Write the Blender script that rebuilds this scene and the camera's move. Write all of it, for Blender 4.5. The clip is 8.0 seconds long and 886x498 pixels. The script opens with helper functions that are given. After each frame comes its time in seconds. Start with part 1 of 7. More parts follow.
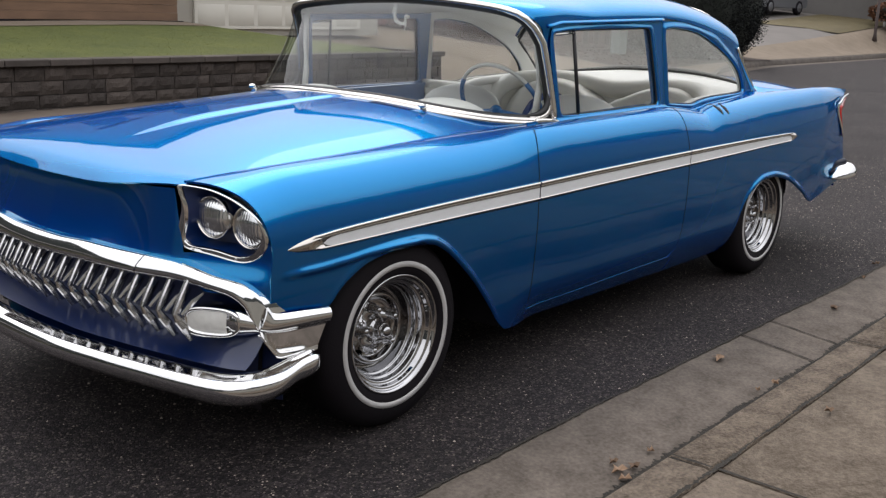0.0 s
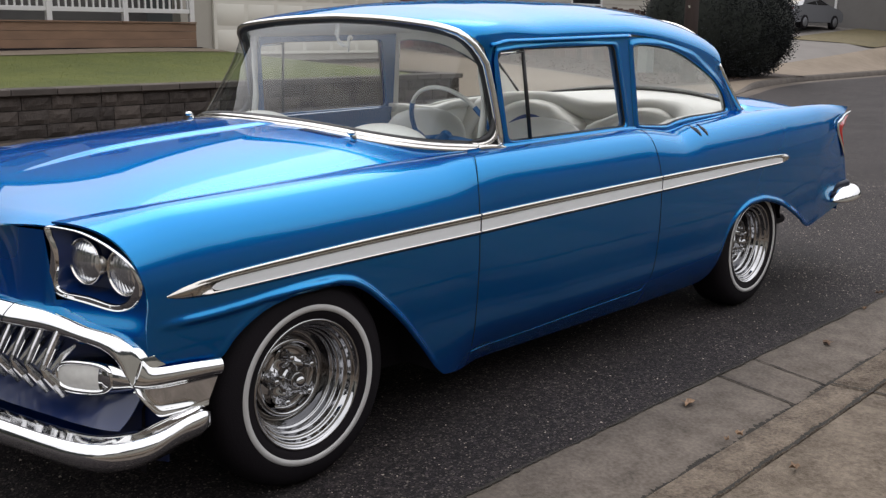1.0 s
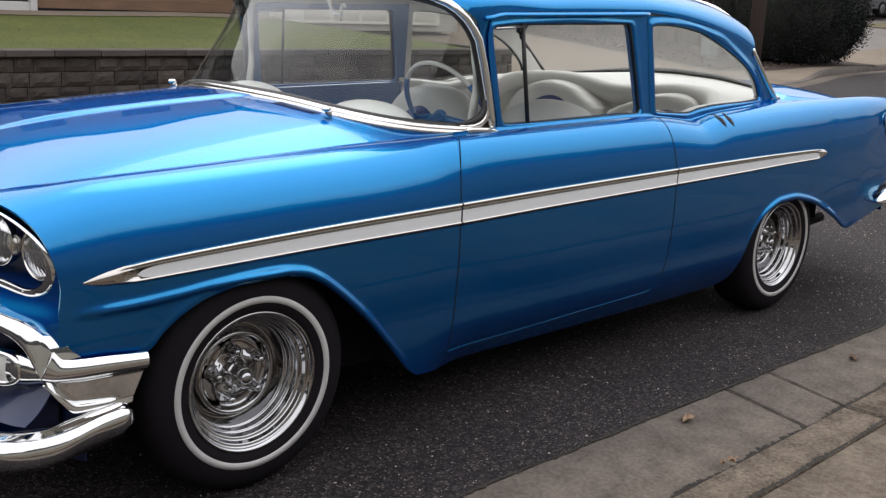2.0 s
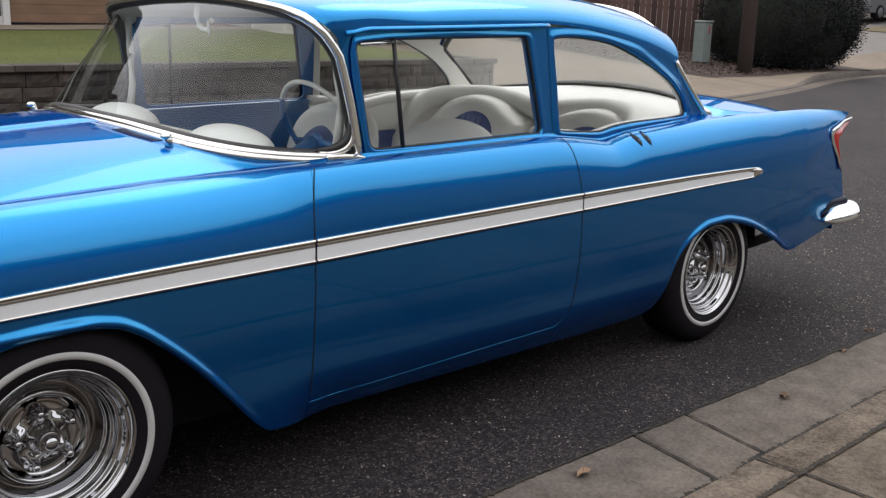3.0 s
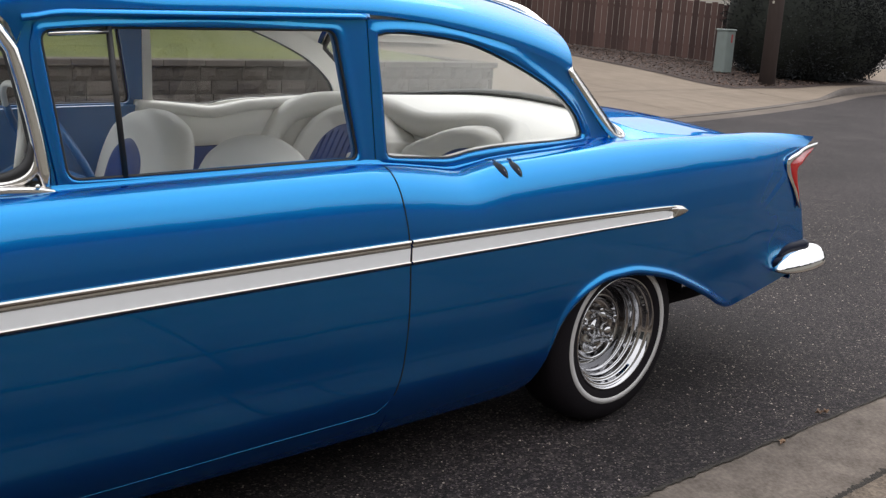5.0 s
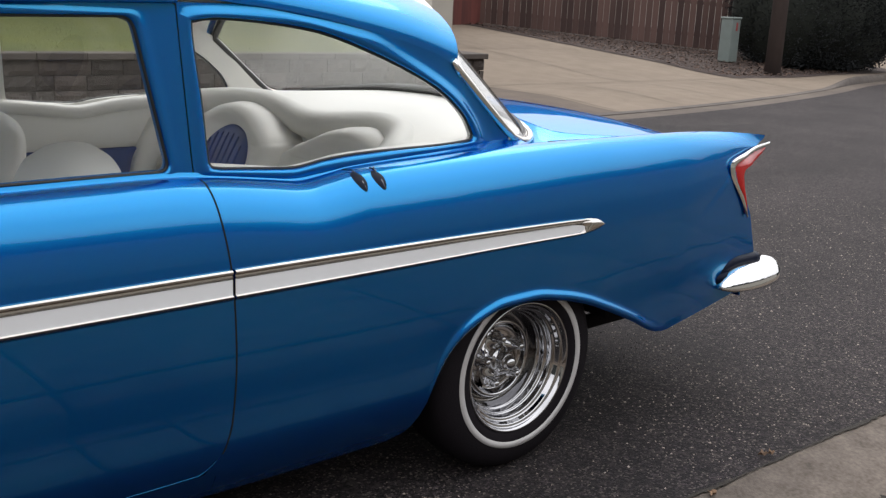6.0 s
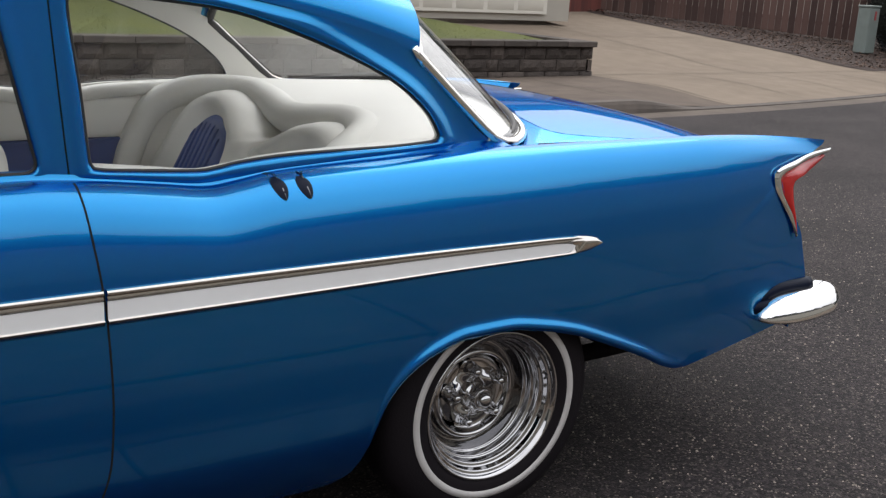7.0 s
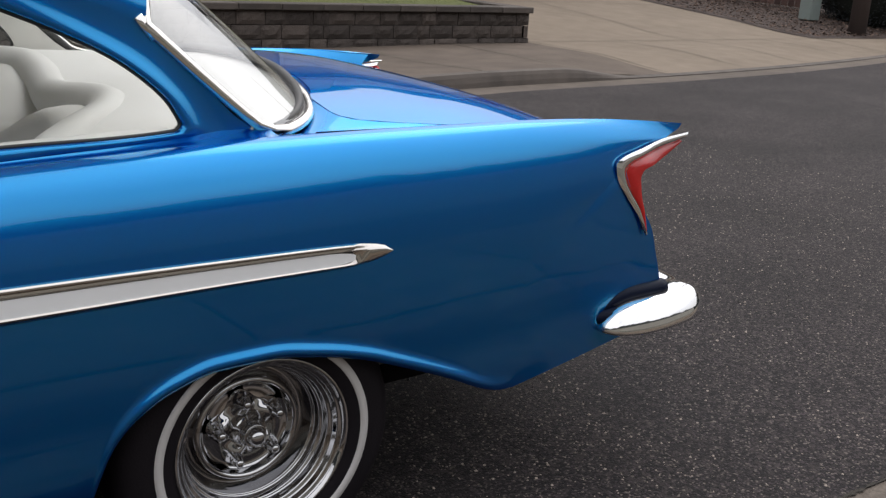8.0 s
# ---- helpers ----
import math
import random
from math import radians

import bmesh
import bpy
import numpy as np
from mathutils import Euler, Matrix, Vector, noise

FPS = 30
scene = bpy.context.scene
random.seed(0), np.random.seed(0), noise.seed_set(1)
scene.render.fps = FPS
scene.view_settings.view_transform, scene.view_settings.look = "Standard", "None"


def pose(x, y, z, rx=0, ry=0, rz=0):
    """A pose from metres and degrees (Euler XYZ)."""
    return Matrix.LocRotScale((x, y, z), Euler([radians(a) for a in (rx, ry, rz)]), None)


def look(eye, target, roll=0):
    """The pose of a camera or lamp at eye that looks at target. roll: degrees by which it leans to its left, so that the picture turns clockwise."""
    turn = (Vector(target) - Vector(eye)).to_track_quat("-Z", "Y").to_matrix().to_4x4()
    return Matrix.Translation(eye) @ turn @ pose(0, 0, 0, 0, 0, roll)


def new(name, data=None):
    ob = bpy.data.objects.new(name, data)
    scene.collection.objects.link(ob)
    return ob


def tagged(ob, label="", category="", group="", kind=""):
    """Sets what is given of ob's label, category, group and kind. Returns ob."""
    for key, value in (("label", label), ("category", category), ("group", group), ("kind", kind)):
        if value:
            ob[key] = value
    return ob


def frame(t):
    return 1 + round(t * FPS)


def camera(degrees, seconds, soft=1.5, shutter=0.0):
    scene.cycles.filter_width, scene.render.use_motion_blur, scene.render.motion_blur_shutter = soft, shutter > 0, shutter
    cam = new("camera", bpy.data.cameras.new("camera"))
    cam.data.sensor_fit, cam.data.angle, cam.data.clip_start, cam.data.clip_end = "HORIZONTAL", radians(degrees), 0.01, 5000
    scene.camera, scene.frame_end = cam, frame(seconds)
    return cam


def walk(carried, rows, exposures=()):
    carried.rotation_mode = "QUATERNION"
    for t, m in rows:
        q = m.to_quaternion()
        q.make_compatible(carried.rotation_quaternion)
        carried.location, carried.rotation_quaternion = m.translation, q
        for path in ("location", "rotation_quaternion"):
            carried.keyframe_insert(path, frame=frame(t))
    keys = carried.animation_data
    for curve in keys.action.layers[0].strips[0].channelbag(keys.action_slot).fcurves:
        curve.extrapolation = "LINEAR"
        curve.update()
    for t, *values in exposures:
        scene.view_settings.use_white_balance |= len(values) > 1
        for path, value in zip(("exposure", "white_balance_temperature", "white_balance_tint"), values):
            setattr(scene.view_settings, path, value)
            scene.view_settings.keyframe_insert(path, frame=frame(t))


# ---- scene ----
cam = camera(48.0, 8.0, soft=1.35)
PATH = [
    (0, (-2.3, -3.008, 1.404), (-0.823, -1.747, 0.929), 1.8),
    (0.5, (-2.069, -2.986, 1.41), (-0.556, -1.754, 0.971), 2.8),
    (1, (-1.817, -3.085, 1.4), (-0.386, -1.757, 0.964), 0.7),
    (1.2, (-1.723, -3.146, 1.416), (-0.367, -1.757, 0.935), 1.2),
    (2.3, (-1.263, -3.058, 1.389), (0.079, -1.656, 0.903), 2.7),
    (2.5, (-1.131, -3.098, 1.398), (0.193, -1.679, 0.915), 2.0),
    (3, (-0.864, -3.128, 1.423), (0.469, -1.713, 0.951), 1.9),
    (3.5, (-0.592, -3.005, 1.401), (0.84, -1.671, 0.988), 4.5),
    (4, (-0.289, -2.989, 1.392), (1.083, -1.589, 0.993), 2.5),
    (4.5, (-0.001, -2.942, 1.386), (1.332, -1.521, 0.936), 3.2),
    (5.8, (0.749, -2.893, 1.436), (1.981, -1.392, 0.96), 2.4),
    (6, (0.899, -2.83, 1.398), (2.159, -1.355, 0.912), 2.7),
    (6.5, (1.188, -2.735, 1.399), (2.452, -1.284, 0.853), 3.0),
    (7, (1.494, -2.755, 1.393), (2.549, -1.138, 0.871), 2.9),
    (7.5, (1.788, -2.679, 1.381), (2.805, -1.055, 0.809), 3.6),
    (8, (2.09, -2.634, 1.396), (3.202, -1.078, 0.814), 3.3),
]
walk(cam, [(t, look(eye, target, roll)) for t, eye, target, roll in PATH], [(0.0, -0.29), (1.0, -0.28), (2.5, -0.23), (3.0, -0.20), (3.5, 0.06), (4.0, -0.04), (4.5, -0.04), (6.0, -0.09), (7.0, -0.17), (8.0, -0.36)])

# ---- light: bright overcast ----
SUN_TURN, SUN_HEIGHT = radians(52), radians(50)
world = bpy.data.worlds.new("world")
scene.world = world
world.use_nodes = True
wn, wl = world.node_tree.nodes, world.node_tree.links
bg = wn["Background"]
sky = wn.new("ShaderNodeTexSky")
sky.sky_type, sky.sun_disc = "NISHITA", False
sky.sun_elevation, sky.sun_rotation = SUN_HEIGHT, SUN_TURN
sky.air_density, sky.dust_density = 1.0, 3.0
wco = wn.new("ShaderNodeTexCoord")
wmap = wn.new("ShaderNodeMapping")
wmap.inputs["Scale"].default_value = (1.6, 1.6, 3.4)
clouds = wn.new("ShaderNodeTexNoise")
clouds.inputs["Scale"].default_value, clouds.inputs["Detail"].default_value = 1.5, 6
cramp = wn.new("ShaderNodeValToRGB")
cramp.color_ramp.elements[0].position, cramp.color_ramp.elements[0].color = 0.30, (0.74, 0.74, 0.74, 1)
cramp.color_ramp.elements[1].position, cramp.color_ramp.elements[1].color = 0.62, (0.97, 0.97, 0.97, 1)
wmix = wn.new("ShaderNodeMix")
wmix.data_type = "RGBA"
wmix.inputs["B"].default_value = (11.6, 11.5, 11.8, 1)
wl.new(wco.outputs["Generated"], wmap.inputs["Vector"])
wl.new(wmap.outputs["Vector"], clouds.inputs["Vector"])
wl.new(clouds.outputs["Fac"], cramp.inputs["Fac"])
wl.new(cramp.outputs["Color"], wmix.inputs["Factor"])
wl.new(sky.outputs["Color"], wmix.inputs["A"])
# the overcast is far brighter overhead than at the horizon
wsep = wn.new("ShaderNodeSeparateXYZ")
wrange = wn.new("ShaderNodeMapRange")
wrange.interpolation_type = "SMOOTHSTEP"
wrange.inputs["From Min"].default_value, wrange.inputs["From Max"].default_value = 0.0, 0.55
wrange.inputs["To Min"].default_value, wrange.inputs["To Max"].default_value = 0.70, 1.30
wmul = wn.new("ShaderNodeMix")
wmul.data_type, wmul.blend_type = "RGBA", "MULTIPLY"
wmul.inputs["Factor"].default_value = 1.0
wl.new(wco.outputs["Generated"], wsep.inputs["Vector"])
wl.new(wsep.outputs["Z"], wrange.inputs["Value"])
wl.new(wmix.outputs["Result"], wmul.inputs["A"])
wl.new(wrange.outputs["Result"], wmul.inputs["B"])
# the veiled sun brightens the cloud round it
wdot = wn.new("ShaderNodeVectorMath")
wdot.operation = "DOT_PRODUCT"
wdot.inputs[1].default_value = (math.sin(SUN_TURN) * math.cos(SUN_HEIGHT), math.cos(SUN_TURN) * math.cos(SUN_HEIGHT), math.sin(SUN_HEIGHT))
wl.new(wco.outputs["Generated"], wdot.inputs[0])
wglow = wn.new("ShaderNodeMapRange")
wglow.interpolation_type = "SMOOTHERSTEP"
wglow.inputs["From Min"].default_value, wglow.inputs["From Max"].default_value = 0.30, 1.0
wglow.inputs["To Min"].default_value, wglow.inputs["To Max"].default_value = 1.03, 1.50
wl.new(wdot.outputs["Value"], wglow.inputs["Value"])
wmul2 = wn.new("ShaderNodeMix")
wmul2.data_type, wmul2.blend_type = "RGBA", "MULTIPLY"
wmul2.inputs["Factor"].default_value = 1.0
wl.new(wmul.outputs["Result"], wmul2.inputs["A"])
wl.new(wglow.outputs["Result"], wmul2.inputs["B"])
wl.new(wmul2.outputs["Result"], bg.inputs["Color"])
bg.inputs["Strength"].default_value = 0.130
sun = new("sun", bpy.data.lights.new("sun", "SUN"))
sun.data.energy, sun.data.angle, sun.data.color = 0.55, radians(34), (1.0, 0.95, 0.88)
sun.matrix_basis = look((0, 0, 20), (20 * -math.sin(SUN_TURN) / math.tan(SUN_HEIGHT), 20 * -math.cos(SUN_TURN) / math.tan(SUN_HEIGHT), 0))


# ---- materials ----
def nodes_of(name):
    m = bpy.data.materials.new(name)
    m.use_nodes = True
    return m, m.node_tree.nodes, m.node_tree.links, m.node_tree.nodes["Principled BSDF"]


def mat(name, color, rough=0.6, metal=0.0, vary=0.0, scale=8.0, bump=0.0, bscale=60.0, coat=0.0, second=None, detail=6, spec=0.5, stretch=(1, 1, 1), island=0.0):
    """A principled surface whose colour wanders between two tones at a large and a small scale, with a fine relief."""
    m, n, l, b = nodes_of(name)
    b.inputs["Roughness"].default_value, b.inputs["Metallic"].default_value = rough, metal
    b.inputs["Coat Weight"].default_value, b.inputs["Coat Roughness"].default_value = coat, 0.03
    b.inputs["Specular IOR Level"].default_value = spec
    b.inputs["Base Color"].default_value = (*color, 1)
    co = n.new("ShaderNodeTexCoord")
    mp = n.new("ShaderNodeMapping")
    mp.inputs["Scale"].default_value = stretch
    l.new(co.outputs["Object"], mp.inputs["Vector"])
    if vary or second:
        n1 = n.new("ShaderNodeTexNoise")
        n1.inputs["Scale"].default_value, n1.inputs["Detail"].default_value = scale, detail
        n2 = n.new("ShaderNodeTexNoise")
        n2.inputs["Scale"].default_value, n2.inputs["Detail"].default_value = scale * 0.13, 3
        l.new(mp.outputs["Vector"], n1.inputs["Vector"])
        l.new(mp.outputs["Vector"], n2.inputs["Vector"])
        mx = n.new("ShaderNodeMath")
        mx.operation = "MULTIPLY_ADD"
        mx.inputs[1].default_value = 0.5
        l.new(n1.outputs["Fac"], mx.inputs[0])
        half = n.new("ShaderNodeMath")
        half.operation = "MULTIPLY"
        half.inputs[1].default_value = 0.5
        l.new(n2.outputs["Fac"], half.inputs[0])
        l.new(half.outputs[0], mx.inputs[2])
        last = mx.outputs[0]
        if island:
            info = n.new("ShaderNodeObjectInfo")
            geo = n.new("ShaderNodeNewGeometry")
            ad = n.new("ShaderNodeMath")
            ad.operation = "ADD"
            l.new(info.outputs["Random"], ad.inputs[0])
            l.new(geo.outputs["Random Per Island"], ad.inputs[1])
            fr = n.new("ShaderNodeMath")
            fr.operation = "FRACT"
            l.new(ad.outputs[0], fr.inputs[0])
            m2 = n.new("ShaderNodeMath")
            m2.operation = "MULTIPLY_ADD"
            m2.inputs[1].default_value = island
            l.new(fr.outputs[0], m2.inputs[0])
            sb = n.new("ShaderNodeMath")
            sb.operation = "SUBTRACT"
            sb.inputs[1].default_value = island * 0.5
            l.new(last, m2.inputs[2])
            l.new(m2.outputs[0], sb.inputs[0])
            last = sb.outputs[0]
        rp = n.new("ShaderNodeValToRGB")
        rp.color_ramp.elements[0].position, rp.color_ramp.elements[1].position = 0.32, 0.68
        lo = second or tuple(c * (1 - vary) for c in color)
        hi = color if second else tuple(min(1, c * (1 + vary)) for c in color)
        rp.color_ramp.elements[0].color, rp.color_ramp.elements[1].color = (*lo, 1), (*hi, 1)
        l.new(last, rp.inputs["Fac"])
        l.new(rp.outputs["Color"], b.inputs["Base Color"])
    if bump:
        nb = n.new("ShaderNodeTexNoise")
        nb.inputs["Scale"].default_value, nb.inputs["Detail"].default_value = bscale, 4
        l.new(mp.outputs["Vector"], nb.inputs["Vector"])
        bp = n.new("ShaderNodeBump")
        bp.inputs["Strength"].default_value, bp.inputs["Distance"].default_value = min(1.0, bump), 0.02
        l.new(nb.outputs["Fac"], bp.inputs["Height"])
        l.new(bp.outputs["Normal"], b.inputs["Normal"])
    return m


def paint_blue():
    """Candy blue under a clear coat: a broad deep-blue sheen from the candy layer over a tighter, paler one from the metallic base."""
    m, n, l, b = nodes_of("candy_blue_paint")
    b.inputs["Base Color"].default_value = (0.001, 0.026, 0.39, 1)
    b.inputs["Specular Tint"].default_value = (0.20, 0.66, 1.0, 1)
    b.inputs["Metallic"].default_value, b.inputs["Roughness"].default_value = 1.0, 0.56
    co = n.new("ShaderNodeTexCoord")
    gl = n.new("ShaderNodeBsdfGlossy")
    gl.inputs["Color"].default_value = (0.006, 0.375, 0.590, 1)
    gl.inputs["Roughness"].default_value = 0.24
    wv = n.new("ShaderNodeTexNoise")
    wv.inputs["Scale"].default_value, wv.inputs["Detail"].default_value = 2.2, 2
    l.new(co.outputs["Object"], wv.inputs["Vector"])
    bp = n.new("ShaderNodeBump")
    bp.inputs["Strength"].default_value, bp.inputs["Distance"].default_value = 0.12, 0.01
    l.new(wv.outputs["Fac"], bp.inputs["Height"])
    l.new(bp.outputs["Normal"], gl.inputs["Normal"])
    clear = n.new("ShaderNodeBsdfGlossy")
    clear.inputs["Roughness"].default_value = 0.02
    l.new(bp.outputs["Normal"], clear.inputs["Normal"])
    fr = n.new("ShaderNodeFresnel")
    fr.inputs["IOR"].default_value = 1.43
    l.new(bp.outputs["Normal"], fr.inputs["Normal"])
    top = n.new("ShaderNodeMixShader")
    l.new(fr.outputs["Fac"], top.inputs["Fac"])
    l.new(clear.outputs["BSDF"], top.inputs[2])
    mx = n.new("ShaderNodeMixShader")
    mx.inputs["Fac"].default_value = 0.45
    l.new(b.outputs["BSDF"], mx.inputs[1])
    l.new(gl.outputs["BSDF"], mx.inputs[2])
    l.new(mx.outputs["Shader"], top.inputs[1])
    l.new(top.outputs["Shader"], n["Material Output"].inputs["Surface"])
    return m


def glass_mat(name, tint, rough=0.0, sheen=0.06):
    """A thin pane: mostly clear, with a mirror sheen that grows at grazing angles."""
    m, n, l, b = nodes_of(name)
    out = n["Material Output"]
    tr = n.new("ShaderNodeBsdfTransparent")
    tr.inputs["Color"].default_value = (*tint, 1)
    gl = n.new("ShaderNodeBsdfGlossy")
    gl.inputs["Roughness"].default_value = rough
    lw = n.new("ShaderNodeLayerWeight")
    lw.inputs["Blend"].default_value = 0.5
    pw = n.new("ShaderNodeMath")
    pw.operation, pw.inputs[1].default_value = "POWER", 5.0
    l.new(lw.outputs["Facing"], pw.inputs[0])
    fr = n.new("ShaderNodeMath")
    fr.operation, fr.inputs[1].default_value, fr.inputs[2].default_value = "MULTIPLY_ADD", 1.0 - sheen, sheen
    l.new(pw.outputs[0], fr.inputs[0])
    mx = n.new("ShaderNodeMixShader")
    l.new(fr.outputs[0], mx.inputs["Fac"])
    l.new(tr.outputs["BSDF"], mx.inputs[1])
    l.new(gl.outputs["BSDF"], mx.inputs[2])
    l.new(mx.outputs["Shader"], out.inputs["Surface"])
    return m


PAINT = paint_blue()
CHROME = mat("chrome", (0.76, 0.76, 0.76), rough=0.06, metal=1.0)
SPEARSTEEL = mat("side_trim_stainless", (0.53, 0.50, 0.47), rough=0.11, metal=1.0)
STEEL = mat("polished_stainless", (0.72, 0.70, 0.67), rough=0.16, metal=1.0)
TYRE = mat("tyre_rubber", (0.0105, 0.0088, 0.0110), rough=0.75, spec=0.12, bump=0.10, bscale=180)
WHITEWALL = mat("whitewall_rubber", (0.50, 0.49, 0.485), rough=0.55, vary=0.05, scale=20)
RUBBER = mat("black_rubber", (0.012, 0.012, 0.013), rough=0.5)
# undercoating; also the dark colour put where seams and gaps are shaded
UNDERSHADE = mat("undercoating_and_shade", (0.016, 0.014, 0.017), rough=0.9, spec=0.1, bump=0.3, bscale=90)
GLASS = glass_mat("clear_glass", (0.965, 0.98, 0.975))
REARGLASS = glass_mat("rear_glass", (0.95, 0.96, 0.96), sheen=0.26)
# darker than the other chrome: shade under the fenders is put into its colour
WHEELCHROME_SHADED = mat("wheel_chrome_shaded", (0.45, 0.45, 0.46), rough=0.035, metal=1.0)
WINDSHIELD = glass_mat("windshield_glass", (0.86, 0.885, 0.88), sheen=0.035)
VINYL = mat("white_vinyl", (0.76, 0.75, 0.71), rough=0.42, vary=0.05, scale=5, bump=0.06, bscale=500)
BLUEVINYL = mat("blue_vinyl", (0.008, 0.046, 0.22), rough=0.5, vary=0.12, scale=12, bump=0.1, bscale=400)
DASHBLUE = mat("dash_blue_paint", (0.02, 0.12, 0.32), rough=0.35, coat=0.5)
INSERT = mat("silver_white_trim_paint", (0.80, 0.82, 0.84), rough=0.38, vary=0.03, scale=6)
def fluted_glass():
    """Sealed-beam glass over a bright reflector: vertical flutes crossed by a few level bands."""
    m, n, l, b = nodes_of("headlight_glass")
    b.inputs["Base Color"].default_value = (0.70, 0.71, 0.72, 1)
    b.inputs["Metallic"].default_value, b.inputs["Roughness"].default_value = 0.95, 0.16
    b.inputs["Coat Weight"].default_value, b.inputs["Coat Roughness"].default_value = 1.0, 0.02
    co = n.new("ShaderNodeTexCoord")
    bump = None
    for way, scale, strength in (("Y", 34.0, 0.16), ("Z", 9.0, 0.22)):
        w = n.new("ShaderNodeTexWave")
        w.wave_type, w.bands_direction = "BANDS", way
        w.inputs["Scale"].default_value, w.inputs["Distortion"].default_value = scale, 0.6
        l.new(co.outputs["Object"], w.inputs["Vector"])
        bp = n.new("ShaderNodeBump")
        bp.inputs["Strength"].default_value, bp.inputs["Distance"].default_value = strength, 0.004
        l.new(w.outputs["Fac"], bp.inputs["Height"])
        if bump:
            l.new(bump.outputs["Normal"], bp.inputs["Normal"])
        bump = bp
    l.new(bump.outputs["Normal"], b.inputs["Normal"])
    return m


LENS = fluted_glass()
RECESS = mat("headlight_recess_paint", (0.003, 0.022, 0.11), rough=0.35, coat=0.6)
TOOTH = mat("worn_tooth_chrome", (0.62, 0.62, 0.63), rough=0.22, metal=1.0, vary=0.08, scale=40)
PARK = mat("parking_lens", (0.66, 0.65, 0.62), rough=0.25, vary=0.1, scale=60, coat=0.8)
RED = mat("red_tail_lens", (0.40, 0.008, 0.008), rough=0.25, coat=0.35, vary=0.15, scale=40)
LOUVRESTEM = mat("dull_chrome_stem", (0.22, 0.23, 0.25), rough=0.3, metal=1.0)
# near-black of the louvres, also used as painted shade above the rear bumper
LOUVRE_AND_SHADE = mat("louvre_and_gap_shade", (0.001, 0.004, 0.016), rough=0.45, spec=0.12)
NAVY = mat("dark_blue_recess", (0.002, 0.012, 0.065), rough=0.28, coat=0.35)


# ---- mesh helpers ----
def curve1(*keys):
    """A smooth curve through (position, value) keys."""
    xs, ys = [k[0] for k in keys], [k[1] for k in keys]
    n = len(xs)
    d = [(ys[i + 1] - ys[i]) / (xs[i + 1] - xs[i]) for i in range(n - 1)]
    g = [d[0]] + [0 if d[i - 1] * d[i] <= 0 else 2 * d[i - 1] * d[i] / (d[i - 1] + d[i]) for i in range(1, n - 1)] + [d[-1]]

    def f(x):
        if x <= xs[0]:
            return ys[0]
        if x >= xs[-1]:
            return ys[-1]
        i = max(j for j in range(n - 1) if xs[j] <= x)
        h = xs[i + 1] - xs[i]
        t = (x - xs[i]) / h
        return ((1 + 2 * t) * (1 - t) ** 2 * ys[i] + t * (1 - t) ** 2 * h * g[i] + t * t * (3 - 2 * t) * ys[i + 1] + t * t * (t - 1) * h * g[i + 1])
    return f


def path3(*keys):
    """A smooth path through points, spaced by length; takes 0 to 1."""
    acc = [0.0]
    for a, b in zip(keys, keys[1:]):
        acc.append(acc[-1] + (Vector(b) - Vector(a)).length)
    fs = [curve1(*[(s / acc[-1], k[i]) for s, k in zip(acc, keys)]) for i in range(len(keys[0]))]
    return lambda t: Vector([f(t) for f in fs])


def lerp(a, b, t):
    return a + (b - a) * t


def smooth(a, b, x):
    t = min(1, max(0, (x - a) / (b - a)))
    return t * t * (3 - 2 * t)


def grid(nu, nv, f, wrap_u=False, wrap_v=False):
    """A sheet of nu x nv cells whose corners f(u, v) gives for u, v from 0 to 1."""
    bm = bmesh.new()
    cu, cv = nu if wrap_u else nu + 1, nv if wrap_v else nv + 1
    vs = [[bm.verts.new(f(i / nu, j / nv)) for j in range(cv)] for i in range(cu)]
    for i in range(nu):
        for j in range(nv):
            bm.faces.new((vs[i][j], vs[(i + 1) % cu][j], vs[(i + 1) % cu][(j + 1) % cv], vs[i][(j + 1) % cv]))
    return bm


def merge(*bms):
    out = bms[0]
    for b in bms[1:]:
        me = bpy.data.meshes.new("tmp")
        b.to_mesh(me)
        out.from_mesh(me)
        b.free()
        bpy.data.meshes.remove(me)
    return out


def tube(pts, r, sides=8, closed=False, flat=1.0, up=(0, 0, 1), caps=True):
    """A round or flattened bar along points; r is a number or one for each point."""
    pts = [Vector(p) for p in pts]
    n = len(pts)
    bm = bmesh.new()
    rings = []
    for i, p in enumerate(pts):
        a, b = (pts[i - 1], pts[(i + 1) % n]) if closed else (pts[max(0, i - 1)], pts[min(n - 1, i + 1)])
        t = (b - a).normalized()
        side = t.cross(Vector(up))
        side = side.normalized() if side.length > 1e-4 else t.orthogonal().normalized()
        top = side.cross(t).normalized()
        q = r[i] if isinstance(r, (list, tuple)) else r
        rings.append([bm.verts.new(p + side * (q * flat * math.cos(k * 2 * math.pi / sides)) + top * (q * math.sin(k * 2 * math.pi / sides))) for k in range(sides)])
    for i in range(n if closed else n - 1):
        for k in range(sides):
            bm.faces.new((rings[i][k], rings[i][(k + 1) % sides], rings[(i + 1) % n][(k + 1) % sides], rings[(i + 1) % n][k]))
    if not closed and caps:
        bm.faces.new(rings[0])
        bm.faces.new(rings[-1][::-1])
    return bm


